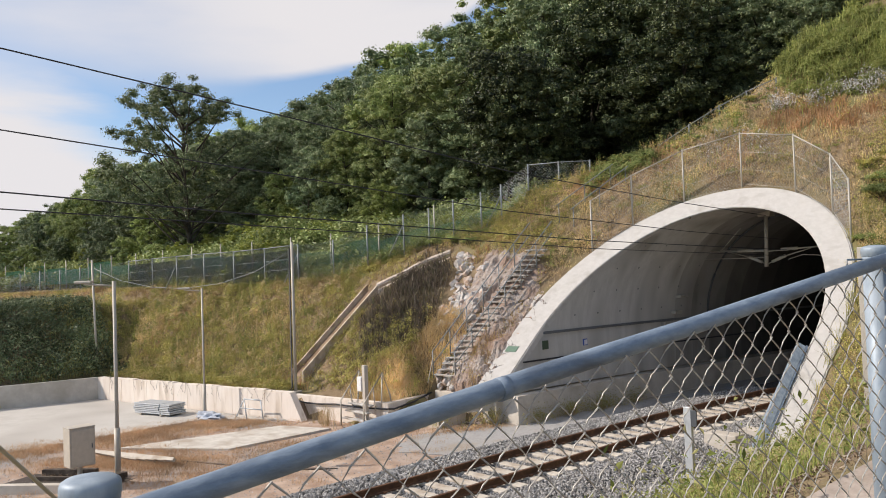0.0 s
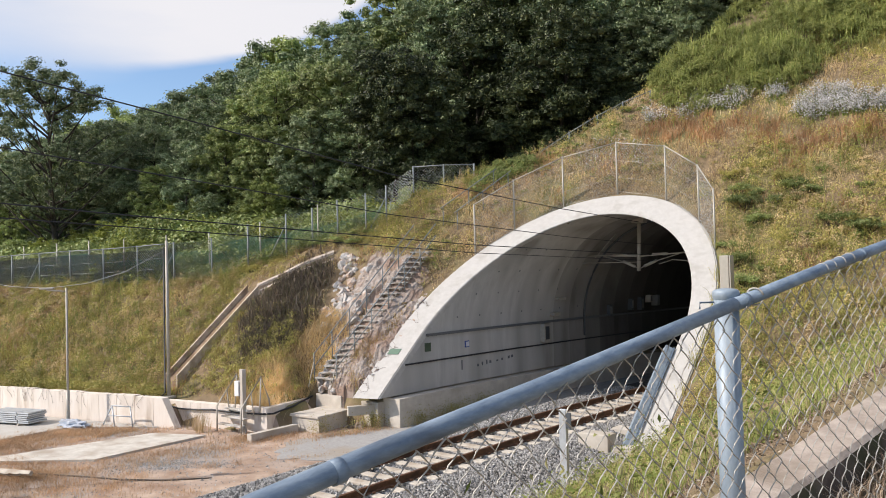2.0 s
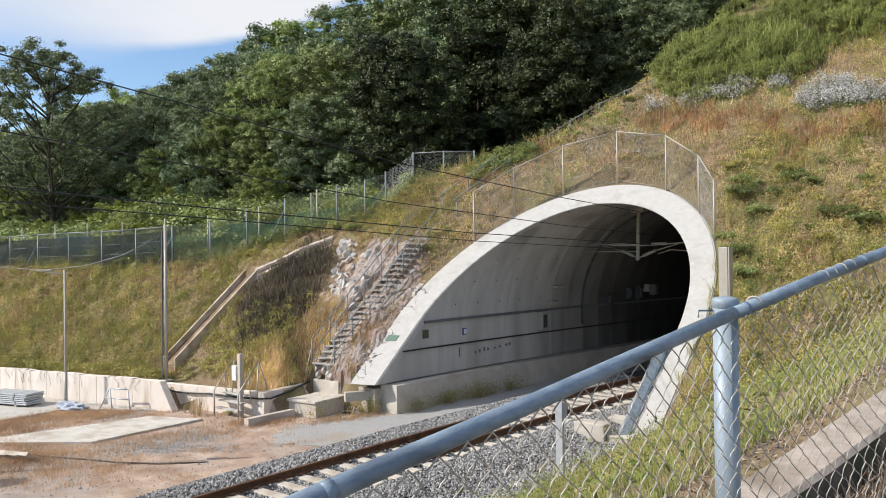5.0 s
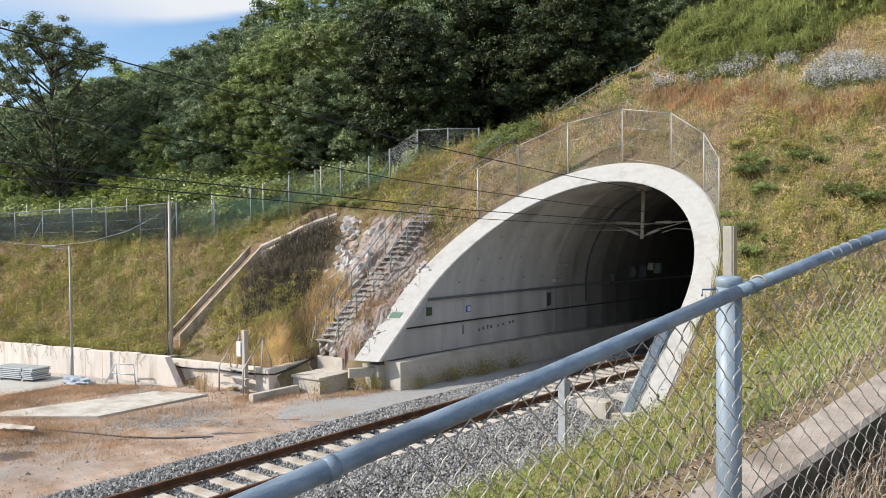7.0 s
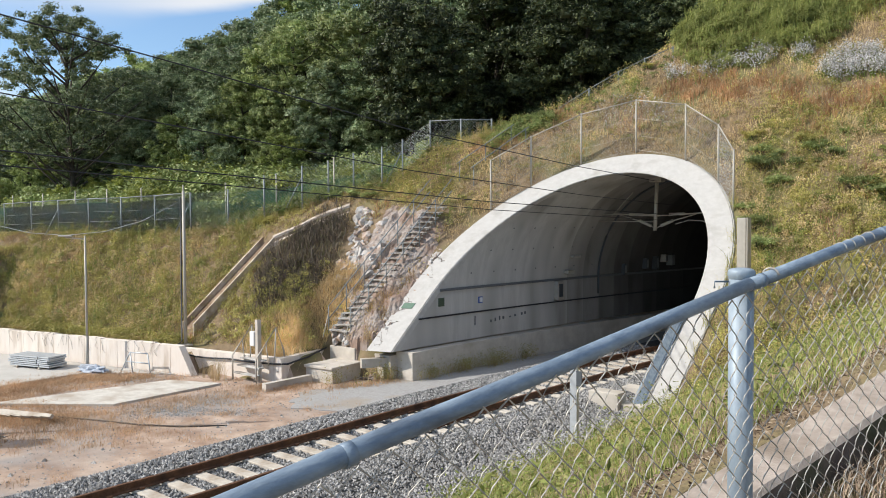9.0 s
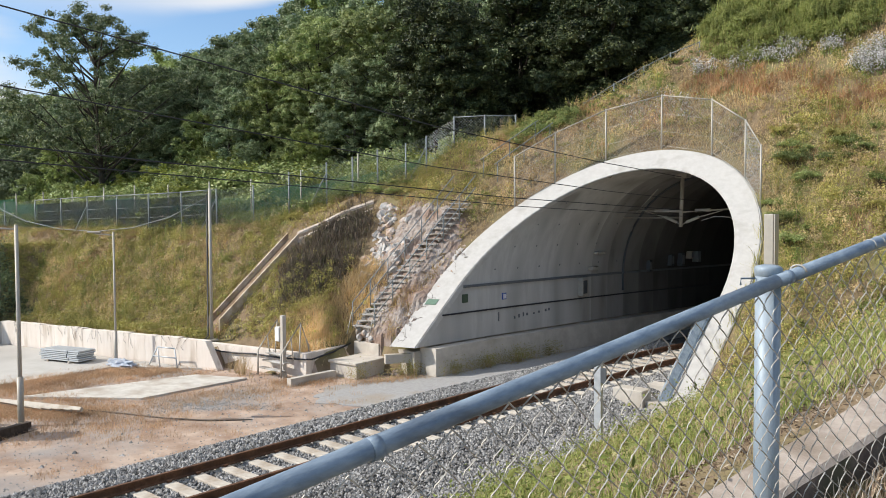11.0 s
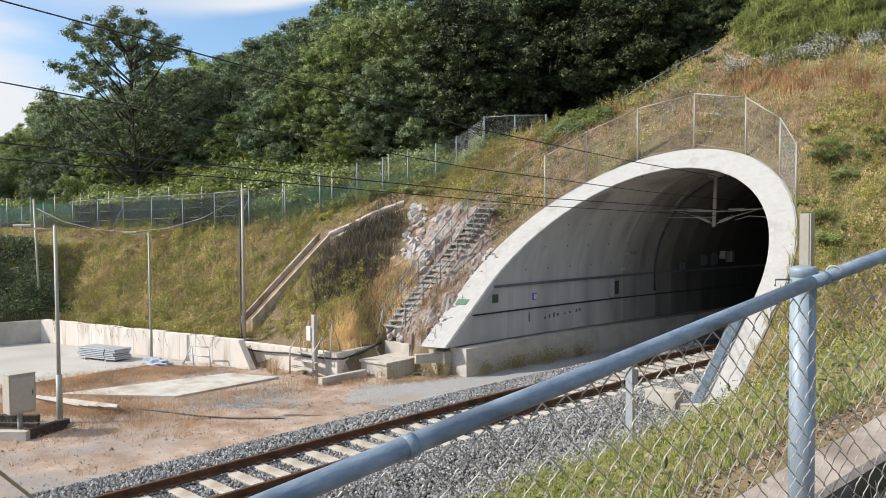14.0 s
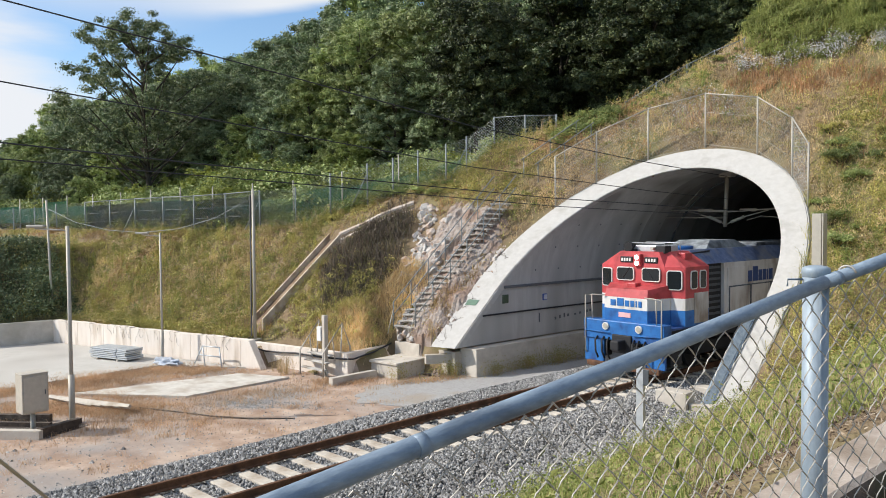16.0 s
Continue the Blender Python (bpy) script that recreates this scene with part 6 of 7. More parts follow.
        bloom = np.maximum(bloom, np.where(e > 0, a, 0))
    flower = rng.random(len(x)) < bloom
    P = np.stack([x, y, z], 1)
    isr = ok & ~dark & ~flower & (rustv > 0.95)
    isd = ok & ~dark & ~flower & ~isr & (dry + 0.5 * upper + 0.2 * (x < -17) > 0.1)
    isg = ok & ~dark & ~flower & ~isr & ~isd
    leafy = rng.random(len(x)) < 0.55
    isb = isd & (x < -20) & (value_noise(x, y, 0.8, 53) + rng.normal(0, 0.2, len(x)) > 0.0)
    isd = isd & ~isb
    blades("brown_slope_grass", P[isb], 0.22, 0.018, 1.5, M_BROWNGRASS, "red-brown withering grass in patches on the long slope", 64, 0.5)
    blades("slope_grass", P[isg & ~leafy], 0.23, 0.018, 1.5, M_GRASS, "green and yellowing wild grass on the cut slope", 1, 0.5)
    blades("dry_slope_grass", P[isd & ~leafy], 0.25, 0.017, 1.4, M_DRY, "dry straw-coloured grass on the cut slope", 2, 0.5)
    for nm, sel, m_, lab in (("slope_leaves", isg & leafy, M_GRASS, "low olive leaves matted over the cut slope"), ("slope_dry_leaves", isd & leafy, M_DRY, "low withered leaves matted over the cut slope")):
        q = np.repeat(P[sel], 2, 0)
        q = q + rng.normal(0, 0.07, q.shape) * np.array([1, 1, 0]) + np.array([0, 0, 1.0]) * rng.uniform(0.01, 0.17, (len(q), 1))
        nn = rng.normal(size=q.shape) * 0.7 + np.array([-0.1, -0.4, 0.7])
        nn /= np.linalg.norm(nn, axis=1, keepdims=True)
        V, F = leaf_quads(rng, q, nn, 0.085, 0.034)
        stuff(nm, V, F, m_, lab, "weeds")
    blades("rust_slope_grass", np.repeat(P[isr], 2, 0) + rng.normal(0, 0.05, (2 * isr.sum(), 3)) * np.array([1, 1, 0]), 0.34, 0.020, 0.9, M_RUSTGRASS, "rust-brown dead grass on the upper slope", 3)
    f0 = np.repeat(P[ok & flower], 7, 0)
    f0 = f0 + rng.normal(0, 0.11, f0.shape) + np.array([0, 0, 0.34])
    nn = rng.normal(size=f0.shape) * 0.6 + np.array([-0.3, -0.6, 0.6])
    nn /= np.linalg.norm(nn, axis=1, keepdims=True)
    V, F = leaf_quads(rng, f0, nn, 0.062, 0.052)
    stuff("aster_flowers", V, F, M_FLOWER, "white wild aster flowers in a band on the hill", "flowers")
    blades("aster_stems", P[ok & flower], 0.3, 0.03, 0.6, M_LEAF_LIGHT, "green stems under the aster flowers", 4)
    # uneven mounds of weeds over the long slope beside the yard
    mounds = ok & ~dark & (x < -21.0) & (s < cap + 0.4)
    for nm, wish, share, m_, lab in (("green_mounds", -dry - 0.35 * s + 0.9, 0.035, M_OLIVE, "low green mounds of weeds along the foot of the slope"), ("olive_mounds", 0.4 - np.abs(dry), 0.035, M_OLIVE, "olive mounds of brush on the long slope"), ("brown_mounds", dry + 0.25 * s - 1.0, 0.03, M_BROWNGRASS, "brown withered stalks heaped on the long slope")):
        k = mounds & (wish > 0) & (rng.random(len(x)) < share)
        lobes = [((a, b, c + 0.08), r) for (a, b, c), r in zip(P[k], rng.uniform(0.09, 0.27, int(k.sum())))]
        V, F = lobes_to_leaves(rng, lobes, 900, 0.075, 0.026, 0.45)
        stuff(nm, V, F, m_, lab, "weeds")
    # leafy weed clumps over the slope
    k = ok & ~dark & ~flower & (rng.random(len(x)) < 0.018) & (x > -40)
    c = P[k]
    for nm, sel, m_, lab in (("slope_weeds", dry[k] < 0.45, M_WEED, "leafy yellow-green weed clumps on the cut slope"), ("slope_brown_weeds", dry[k] >= 0.45, M_DRY, "brown seeding weed clumps on the cut slope")):
        q = np.repeat(c[sel], 34, 0)
        q = q + rng.normal(0, 1, q.shape) * np.array([0.17, 0.17, 0.10]) + np.array([0, 0, 0.22])
        nn = rng.normal(size=q.shape) * 0.6 + np.array([-0.2, -0.5, 0.6])
        nn /= np.linalg.norm(nn, axis=1, keepdims=True)
        V, F = leaf_quads(rng, q, nn, 0.075, 0.028)
        stuff(nm, V, F, m_, lab, "weeds")
    # tall shaded reeds on the bank beside the yard
    n = 5200
    rx, ry = rng.uniform(-42.5, -36.4, n), rng.uniform(-2, 13.5, n)
    rx = rx + np.where(rng.random(n) < 0.25, np.abs(rng.normal(0, 0.9, n)), 0)
    rz = land(rx, ry)
    k = rz > 0.3
    q = np.repeat(np.stack([rx, ry, rz], 1)[k], 22, 0)
    q = q + rng.normal(0, 1, q.shape) * np.array([0.16, 0.16, 0.13]) + np.array([0, 0, 0.3])
    nn = rng.normal(size=q.shape) * 0.6 + np.array([0.3, -0.3, 0.5])
    nn /= np.linalg.norm(nn, axis=1, keepdims=True)
    V, F = leaf_quads(rng, q, nn, 0.14, 0.045)
    half = (np.repeat(value_noise(q[:, 0], q[:, 1], 1.3, 6), 1) + rng.normal(0, 0.4, len(q)) > 0.1)
    V4 = V.reshape(-1, 4, 3)
    # the first share of leaves has the bank's shade put into its colour
    for nm, sel, m_, lab in (("bank_undergrowth", half, M_LEAF_SHADED, "green undergrowth on the bank beside the yard, coloured dark for shade"), ("bank_grey_leaves", ~half, M_LEAF_GREY, "grey-green leaves among the undergrowth on the bank")):
        W = V4[sel].reshape(-1, 3)
        stuff(nm, W, np.arange(len(W)).reshape(-1, 4), m_, lab, "weeds")
    bx, by = rng.uniform(-37.6, -36.5, 900), rng.uniform(3, 12.2, 900)
    blades("bank_foot_grass", np.stack([bx, by, land(bx, by)], 1), 0.55, 0.02, 0.9, M_OLIVE, "long grass at the foot of the shaded bank", 46)
    # feathery thicket on the upper hill
    lobes = []
    for cx, cs, rx, rs, hh, count in ((-11.1, 11.95, 2.7, 1.75, 1.35, 900), (-8.9, 11.6, 1.5, 1.1, 1.2, 420), (-8.2, 15.6, 4.0, 2.2, 1.4, 620), (-8.0, 13.5, 2.6, 1.2, 1.3, 460), (-3.5, 15.0, 4.2, 2.4, 1.3, 560)):
        for i in range(count):
            tx, tsx = cx + rx * rng.uniform(-1.1, 1.1), cs + rs * rng.uniform(-1.1, 1.1)
            dome = 1 - ((tx - cx) / rx) ** 2 - ((tsx - cs) / rs) ** 2 + 0.3 * float(value_noise(tx, tsx, 1.8, 5))
            if dome <= 0:
                continue
            ty = CUT_Y + CUT_K * tsx + CUT_M * (tx - CX)
            lobes.append(((tx, ty, float(land(tx, ty)) + hh * math.sqrt(dome) * rng.uniform(0.4, 1.0)), rng.uniform(0.13, 0.30)))
    V, F = lobes_to_leaves(rng, lobes, 2300, 0.11, 0.026, 0.45)
    shoots = np.repeat(np.array([c for c, r in lobes]), 9, 0)
    shoots = shoots + rng.normal(0, 0.16, shoots.shape)
    blades("thicket_shoots", shoots, 0.30, 0.018, 0.9, M_THICKET, "upright feathery shoots of the hill thicket", 45)
    stuff("feathery_thicket", V, F, M_THICKET, "feathery bright green thicket on the upper hill", "thicket")
    # tall leafy stalks standing over the grass, in drifts
    n = 15000
    hx, hs_ = rng.uniform(-40, 4, n), rng.uniform(0.2, 10.5, n)
    hy = CUT_Y + CUT_K * hs_ + CUT_M * (hx - CX) - 0.2
    drift = value_noise(hx, hy, 1.4, 17) + 0.5 * value_noise(hx, hy, 4.0, 19)
    hz = land(hx, hy)
    k = (drift + 0.35 * (hx < -24) * (hs_ < 3) > 0.1) & ~((hx > -18.5) & (hx < -9) & (hs_ > 5.2) & (hs_ < 8.7) & (rng.random(n) < 0.75)) & (hz > 0.5) & (hs_ < np.interp(hx, CAP_X, CAP_Z) + 0.5) & ~((np.hypot(hx - CX - curve(hy), np.maximum(hz - CZ, 0)) < RAD + RIM + 0.3))
    k &= ~((hx > -25.2) & (hx < -18.6) & (hy > 15) & (hy < 23.2)) & ~((np.abs(hx + 25.7) < 0.5) & (hy < 20))
    k &= ~((np.abs(hs_ - 9.4) < 0.8) & (hx > -14) & (rng.random(n) < 0.8))
    hp, hd = np.stack([hx, hy, hz], 1)[k], drift[k]
    pick = value_noise(hp[:, 0], hp[:, 1], 0.9, 23) + rng.normal(0, 0.3, len(hp))
    for nm, sel, m_, lab in (("tall_weeds", pick > 0.1, M_WEED, "tall yellow-green flowering weeds in drifts on the slope"), ("tall_green_weeds", (pick <= -0.05) & (pick > -0.35), M_LEAF_LIGHT, "tall leafy green weeds in drifts on the slope"), ("tall_dry_weeds", (pick <= -0.35) | ((pick > -0.05) & (pick <= 0.1)), M_DRY, "tall dry seeding weeds in drifts on the slope")):
        c = hp[sel]
        tall = np.repeat(rng.uniform(0.35, 0.85, len(c)) * (0.7 + 0.4 * np.clip(hd[sel], 0, 1)), 34)
        u = rng.random(len(tall))
        q = np.repeat(c, 34, 0) + np.stack([rng.normal(0, 1, len(u)) * 0.085 * (1.15 - u), rng.normal(0, 1, len(u)) * 0.085 * (1.15 - u), u * tall], 1)
        nn = rng.normal(size=q.shape) * 0.7 + np.array([-0.2, -0.4, 0.5])
        nn /= np.linalg.norm(nn, axis=1, keepdims=True)
        V, F = leaf_quads(rng, q, nn, 0.07, 0.024)
        stuff(nm, V, F, m_, lab, "weeds")
        blades(nm.replace("weeds", "stalks"), c[::2] + rng.normal(0, 0.06, c[::2].shape) * np.array([1, 1, 0]), 0.75, 0.02, 0.4, m_, lab.replace("weeds", "weed stalks"), 40, 0.05)
    # low mounds of brush over the slope
    for nm, m_, lab, seed, count in (("yellow_brush", M_WEED, "low mounds of yellow-green brush on the slope", 3, 1900), ("olive_brush", M_OLIVE, "low mounds of olive green brush on the slope", 8, 2300), ("leafy_brush", M_LEAF_MID, "low dark leafy brush on the slope", 12, 1100), ("brown_brush", M_DRY, "low mounds of dry brown brush on the slope", 14, 900)):
        bx, bs = rng.uniform(-40, 3.5, count * 3), rng.uniform(0.3, 8.6, count * 3)
        by = CUT_Y + CUT_K * bs + CUT_M * (bx - CX) - 0.2
        bz = land(bx, by)
        k = (value_noise(bx, by, 1.1, seed) + 0.5 * value_noise(bx, by, 2.9, seed + 1) > 0.12) & (bz > 0.5) & (bs < np.interp(bx, CAP_X, CAP_Z) + 0.2)
        k &= ~(np.hypot(bx - CX - curve(by), np.maximum(bz - CZ, 0)) < RAD + RIM + 0.45) & ~((bx > -26.3) & (bx < -17.5) & (by > 15) & (by < 22.6))
        k &= ~((bx > -18.5) & (bx < -9) & (bs > 5.0) & (rng.random(count * 3) < 0.7))
        lobes = [((a, b, c + 0.08), r) for a, b, c, r in zip(bx[k][:count], by[k][:count], bz[k][:count], rng.uniform(0.09, 0.27, count))]
        V, F = lobes_to_leaves(rng, lobes, 1500, 0.07, 0.028, 0.5)
        stuff(nm, V, F, m_, lab, "brush")
    gx, gy = rng.uniform(-23.2, -20.1, 700), rng.uniform(16.35, 18.2, 700)
    gx, gy = clumped(rng, gx, gy, 5, 0.06)
    k = gx < -20.45 - 0.15 * (gy - 16.1)
    blades("golden_grass", np.stack([gx, gy, land(gx, gy)], 1)[k], 0.42, 0.014, 0.8, M_DRY, "tall golden dry grass behind the low wall", 61)
    gx, gy = rng.uniform(-21.7, -20.35, 1300), rng.uniform(16.6, 20.2, 1300)
    gx, gy = clumped(rng, gx, gy, 6, 0.07)
    k = np.abs(gx + 20.2 - 0.27 * (gy - 18.6)) > 0.42
    blades("stair_side_grass", np.stack([gx, gy, land(gx, gy)], 1)[k], 0.36, 0.014, 1.0, M_DRY, "dry grass beside the foot of the stairs", 63)
    gx, gy = rng.uniform(-19.75, -18.5, 300), rng.uniform(17.7, 21.0, 300)
    gx, gy = clumped(rng, gx, gy, 9, 0.06)
    k = (np.abs(gx + 20.2 - 0.27 * (gy - 18.6)) > 0.45) & (value_noise(gx, gy, 1.9, 55) > -0.1)
    blades("stair_weeds", np.stack([gx, gy, land(gx, gy)], 1)[k], 0.3, 0.013, 1.2, M_BROWNGRASS, "withered brown weeds between the stairs and the portal", 65)
    gx, gy = rng.normal(-22.7, 0.3, 15), rng.normal(15.1, 0.12, 15)
    gx, gy = clumped(rng, gx, gy, 9, 0.04)
    blades("reed_tuft", np.stack([gx, gy, np.full(len(gx), FLOOR)], 1), 0.75, 0.010, 0.7, M_DRY, "pale straw-yellow reed tuft before the low wall", 62)
    for nm, m_, lab, count, cx, cy, wx_, wy_ in (("creeper_overgrowth", M_OLIVE, "olive weeds growing up over the withered creeper", 130, -23.5, 17.6, 1.0, 0.6), ("creeper_fringe", M_WEED, "yellow-green weeds along the withered creeper", 90, -22.4, 18.3, 0.7, 0.6)):
        ox, oy = rng.normal(cx, wx_, count), rng.normal(cy, wy_, count)
        k = (oy > 16.5) & (ox > -25.1) & (ox < -20.6)
        lobes = [((a, b, float(land(a, b)) + 0.22), r) for a, b, r in zip(ox[k], oy[k], rng.uniform(0.1, 0.26, count)[k])]
        V, F = lobes_to_leaves(rng, lobes, 1500, 0.075, 0.026, 0.5)
        stuff(nm, V, F, m_, lab, "weeds")
    lobes = []
    for i in range(170):
        wx = rng.uniform(-36, -25.6)
        wy = float(np.interp(wx, [-35.82, -24.23], [12.75, 15.2])) + rng.uniform(0.15, 1.1)
        lobes.append(((wx, wy, float(land(wx, wy)) + rng.uniform(0.0, 0.25)), rng.uniform(0.12, 0.34)))
    V, F = lobes_to_leaves(rng, lobes, 1400, 0.085, 0.032, 0.55)
    stuff("wall_top_brush", V, F, M_WEED, "bright yellow-green brush along the top of the yard wall", "brush")
    lobes = []
    for i in range(190):
        f = rng.random()
        wx, wy = np.interp(f, [0, 0.42, 1], [-19.1, -16.9, -13.4]) + rng.normal(0, 0.2), np.interp(f, [0, 0.42, 1], [26.2, 27.6, 30.9]) - abs(rng.normal(0, 0.45))
        low = 1.0 if f < 0.42 else 0.45
        lobes.append(((wx, wy, float(land(wx, wy)) + low * rng.uniform(0.0, 0.35)), low * rng.uniform(0.14, 0.28)))
    V, F = lobes_to_leaves(rng, lobes, 1500, 0.09, 0.045, 0.55)
    stuff("fence_creeper", V, F, M_CREEPER, "leafy creeper smothering the foot of the hillside fence", "creeper")
    # bright creepers in the gap behind the slope fence
    n = 4200
    cx_ = rng.uniform(-47, -21.8, n)
    cy_ = np.interp(cx_, [e[0] for e in EDGE], [e[1] for e in EDGE]) + rng.uniform(0.1, 3.4, n)
    behind = cy_ - np.interp(cx_, [e[0] for e in EDGE], [e[1] for e in EDGE])
    mound = np.clip(0.35 + 0.38 * behind + 0.5 * value_noise(cx_, cy_, 1.5, 4), 0.1, 2.1)
    cz_ = land(cx_, cy_) + mound * rng.random(n) ** 0.5
    q = np.repeat(np.stack([cx_, cy_, cz_], 1), 26, 0)
    q = q + rng.normal(0, 1, q.shape) * np.array([0.17, 0.17, 0.07])
    nn = rng.normal(size=q.shape) * 0.4 + np.array([-0.3, -0.5, 0.7])
    nn /= np.linalg.norm(nn, axis=1, keepdims=True)
    V, F = leaf_quads(rng, q, nn, 0.095, 0.06)
    stuff("creeper", V, F, M_CREEPER, "bright broad-leaved creeper behind the fence", "creeper")
    n = 5000
    tx = rng.uniform(-8, 9, n)
    tsx = rng.uniform(12.0, 19, n)
    ty = CUT_Y + CUT_K * tsx + CUT_M * (tx - CX)
    tx, ty = clumped(rng, tx, ty, 9, 0.1)
    blades("upper_grass", np.stack([tx, ty, land(tx, ty)], 1), 0.35, 0.024, 1.2, M_OLIVE, "olive and dry grass on the upper hill", 23)
    d = ok & dark
    blades("withered_creeper", np.repeat(P[d], 3, 0) + rng.normal(0, 0.09, (3 * d.sum(), 3)) + np.array([0, 0, 0.10]), 0.38, 0.024, 1.3, M_STRAW, "dark withered creeper hanging over the slope", 5, 0.9)
    # right-hand bank and the strip below the near fence
    n = 24000
    x, y = rng.uniform(-8.5, 4.5, n), 0.6 + 25 * rng.random(n) ** 1.3
    fx = fence_x(y)
    k = x < fx - 0.56
    x, y = clumped(rng, x[k], y[k], 7, 0.05)
    k = (x < fence_x(y) - 0.46)
    x, y = x[k], y[k]
    z = land(x, y)
    k = (z > FLOOR + 0.02) & ~((np.hypot(x - CX - curve(y), np.maximum(z - CZ, 0)) < RAD + RIM + 0.15) & (y > 18))
    x, y, z = x[k], y[k], z[k]
    P = np.stack([x, y, z], 1)
    v = value_noise(x, y, 0.8, 6) + rng.normal(0, 0.3, len(x)) + 0.25
    gone = value_noise(x, y, 1.9, 12) + 0.5 * value_noise(x, y, 5.0, 15) + rng.normal(0, 0.2, len(x)) < np.where(y < 9, -0.1, -0.3) + 1.15 * np.clip(1 - (fence_x(y) - 0.46 - x) / 0.5, 0, 1)
    blades("bank_grass", P[(v > -0.2) & ~gone], 0.17, 0.0055, 1.1, M_BANK, "tall green grass on the bank below the fence", 6)
    near = P[(fence_x(y) - x < 2.6) & (y < 9)]
    lit = np.repeat(near, 2, 0) + rng.normal(0, 0.12, (2 * len(near), 3)) * np.array([1, 1, 0]) + np.array([0, 0, 0.012])
    lit = lit[lit[:, 0] < fence_x(lit[:, 1]) - 0.38]
    lit[:, 2] = land(lit[:, 0], lit[:, 1]) + rng.uniform(0.0, 0.03, len(lit))
    nn = rng.normal(size=lit.shape) * 0.5 + np.array([0, 0, 1])
    nn /= np.linalg.norm(nn, axis=1, keepdims=True)
    V, F = leaf_quads(rng, lit, nn, 0.035, 0.010)
    stuff("leaf_litter", V, F, M_LITTER, "brown leaf litter and broken stalks on the bare bank", "litter")
    k = (v > 0.3) & ~gone & (rng.random(len(x)) < 0.035)
    q = np.repeat(P[k], 22, 0)
    q = q + rng.normal(0, 1, q.shape) * np.array([0.10, 0.10, 0.10]) + np.array([0, 0, 0.2])
    nn = rng.normal(size=q.shape) * 0.7 + np.array([-0.3, -0.3, 0.6])
    nn /= np.linalg.norm(nn, axis=1, keepdims=True)
    V, F = leaf_quads(rng, q, nn, 0.05, 0.02)
    stuff("bank_weeds", V, F, M_BANK, "leafy yellow-green weeds on the bank below the fence", "weeds")
    k = rng.random(len(x)) < np.where(gone, 0.10, 0.012)
    blades("bank_twigs", P[k], 0.34, 0.0032, 1.5, M_LITTER, "dead grey twigs on the bank below the fence", 26)
    blades("bank_leaves", P[(v > 0.55) & ~gone], 0.13, 0.007, 1.0, M_CREEPER, "leafy green weeds on the bank below the fence", 16)
    blades("bank_dry_grass", P[(v <= -0.2) & ~gone], 0.2, 0.005, 1.1, M_DRY, "dry grass stalks on the bank below the fence", 7)
    # tufts leaning over the portal's edge
    tuft = []
    for z in (0.9, 1.7, 2.3, 2.9, 3.3, 4.1, 5.2):
        u = math.sqrt(max((RAD + RIM + 0.03) ** 2 - max(z - CZ, 0) ** 2, 0.1))
        q = np.array(on_cut(u, z, 0.02))
        tuft.append(q + rng.normal(0, 0.13, (45, 3)) * np.array([0.6, 1, 1]))
    blades("rim_tufts", np.concatenate(tuft), 0.5, 0.014, 1.1, M_WEED, "grass tufts leaning over the edge of the portal", 44)
    # weeds on the camera's side of the kerb
    n = 9000
    y = rng.uniform(2.2, 8.5, n)
    x = fence_x(y) - 0.15 + 1.1 * rng.random(n) ** 1.6
    P = np.stack([x, y, land(x, y)], 1)
    blades("kerb_weeds", P, 0.17, 0.006, 1.2, M_LITTER, "low weeds at the foot of the kerb", 8)
    # dry strips along the yard, thin tufts in the dirt
    xs, ys = [], []
    for (ax, ay, bx, by, w, k) in ((-24.3, 9.2, -22.2, 10.6, 0.22, 420), (-26.6, 4.0, -26.3, 13.0, 0.55, 2300), (-26.3, 12.6, -23.6, 14.3, 0.4, 700), (-25.3, 8.6, -24.2, 13.2, 0.5, 500), (-24.0, 7.0, -21.0, 9.5, 0.5, 1300), (-21.3, 10.0, -19.5, 14.6, 0.7, 450), (-20.3, 15.0, -19.4, 16.3, 0.25, 300), (-20.4, 7.6, -18.6, 10.5, 0.7, 330), (-21.9, 3.0, -20.0, 5.2, 0.6, 300), (-18.3, 16.4, -17.6, 18.6, 0.2, 200)):
        f = rng.random(k)
        xs.append(ax + (bx - ax) * f + rng.normal(0, w, k))
        ys.append(ay + (by - ay) * f + rng.normal(0, w, k))
    n = 5200
    gx, gy = rng.uniform(-26, -16.0, n), rng.uniform(2.5, 16.5, n)
    k = (value_noise(gx, gy, 1.6, 14) + 0.7 * value_noise(gx, gy, 4.1, 8) > 0.62)
    xs.append(gx[k])
    ys.append(gy[k])
    x, y = clumped(rng, np.concatenate(xs), np.concatenate(ys), 11, 0.10)
    k = ~((x > -24.5) & (x < -21.4) & (y > 8.7 + 0.75 * (x + 24.45)) & (y < 14.8) & (rng.random(len(x)) > 0.3 * (x < -23.2)))
    x, y = x[k], y[k]
    P = np.stack([x, y, np.full(len(x), FLOOR + 0.0)], 1)
    blades("yard_dry_grass", P, 0.11, 0.007, 1.7, M_TAN, "low dry reddish grass strips in the dirt", 9)
    n = 5200
    px_, py_ = rng.uniform(-25, -15.3, n), rng.uniform(2, 17, n)
    sz = rng.uniform(0.008, 0.032, n) * (1 + 1.2 * (rng.random(n) < 0.03))
    g = 3800
    ga, gr = rng.uniform(0, 6.28, g), np.sqrt(rng.random(g))
    gr = gr * (1 + 0.35 * np.sin(3 * ga + 0.5) + 0.2 * np.sin(7 * ga)) + rng.normal(0, 0.16, g)
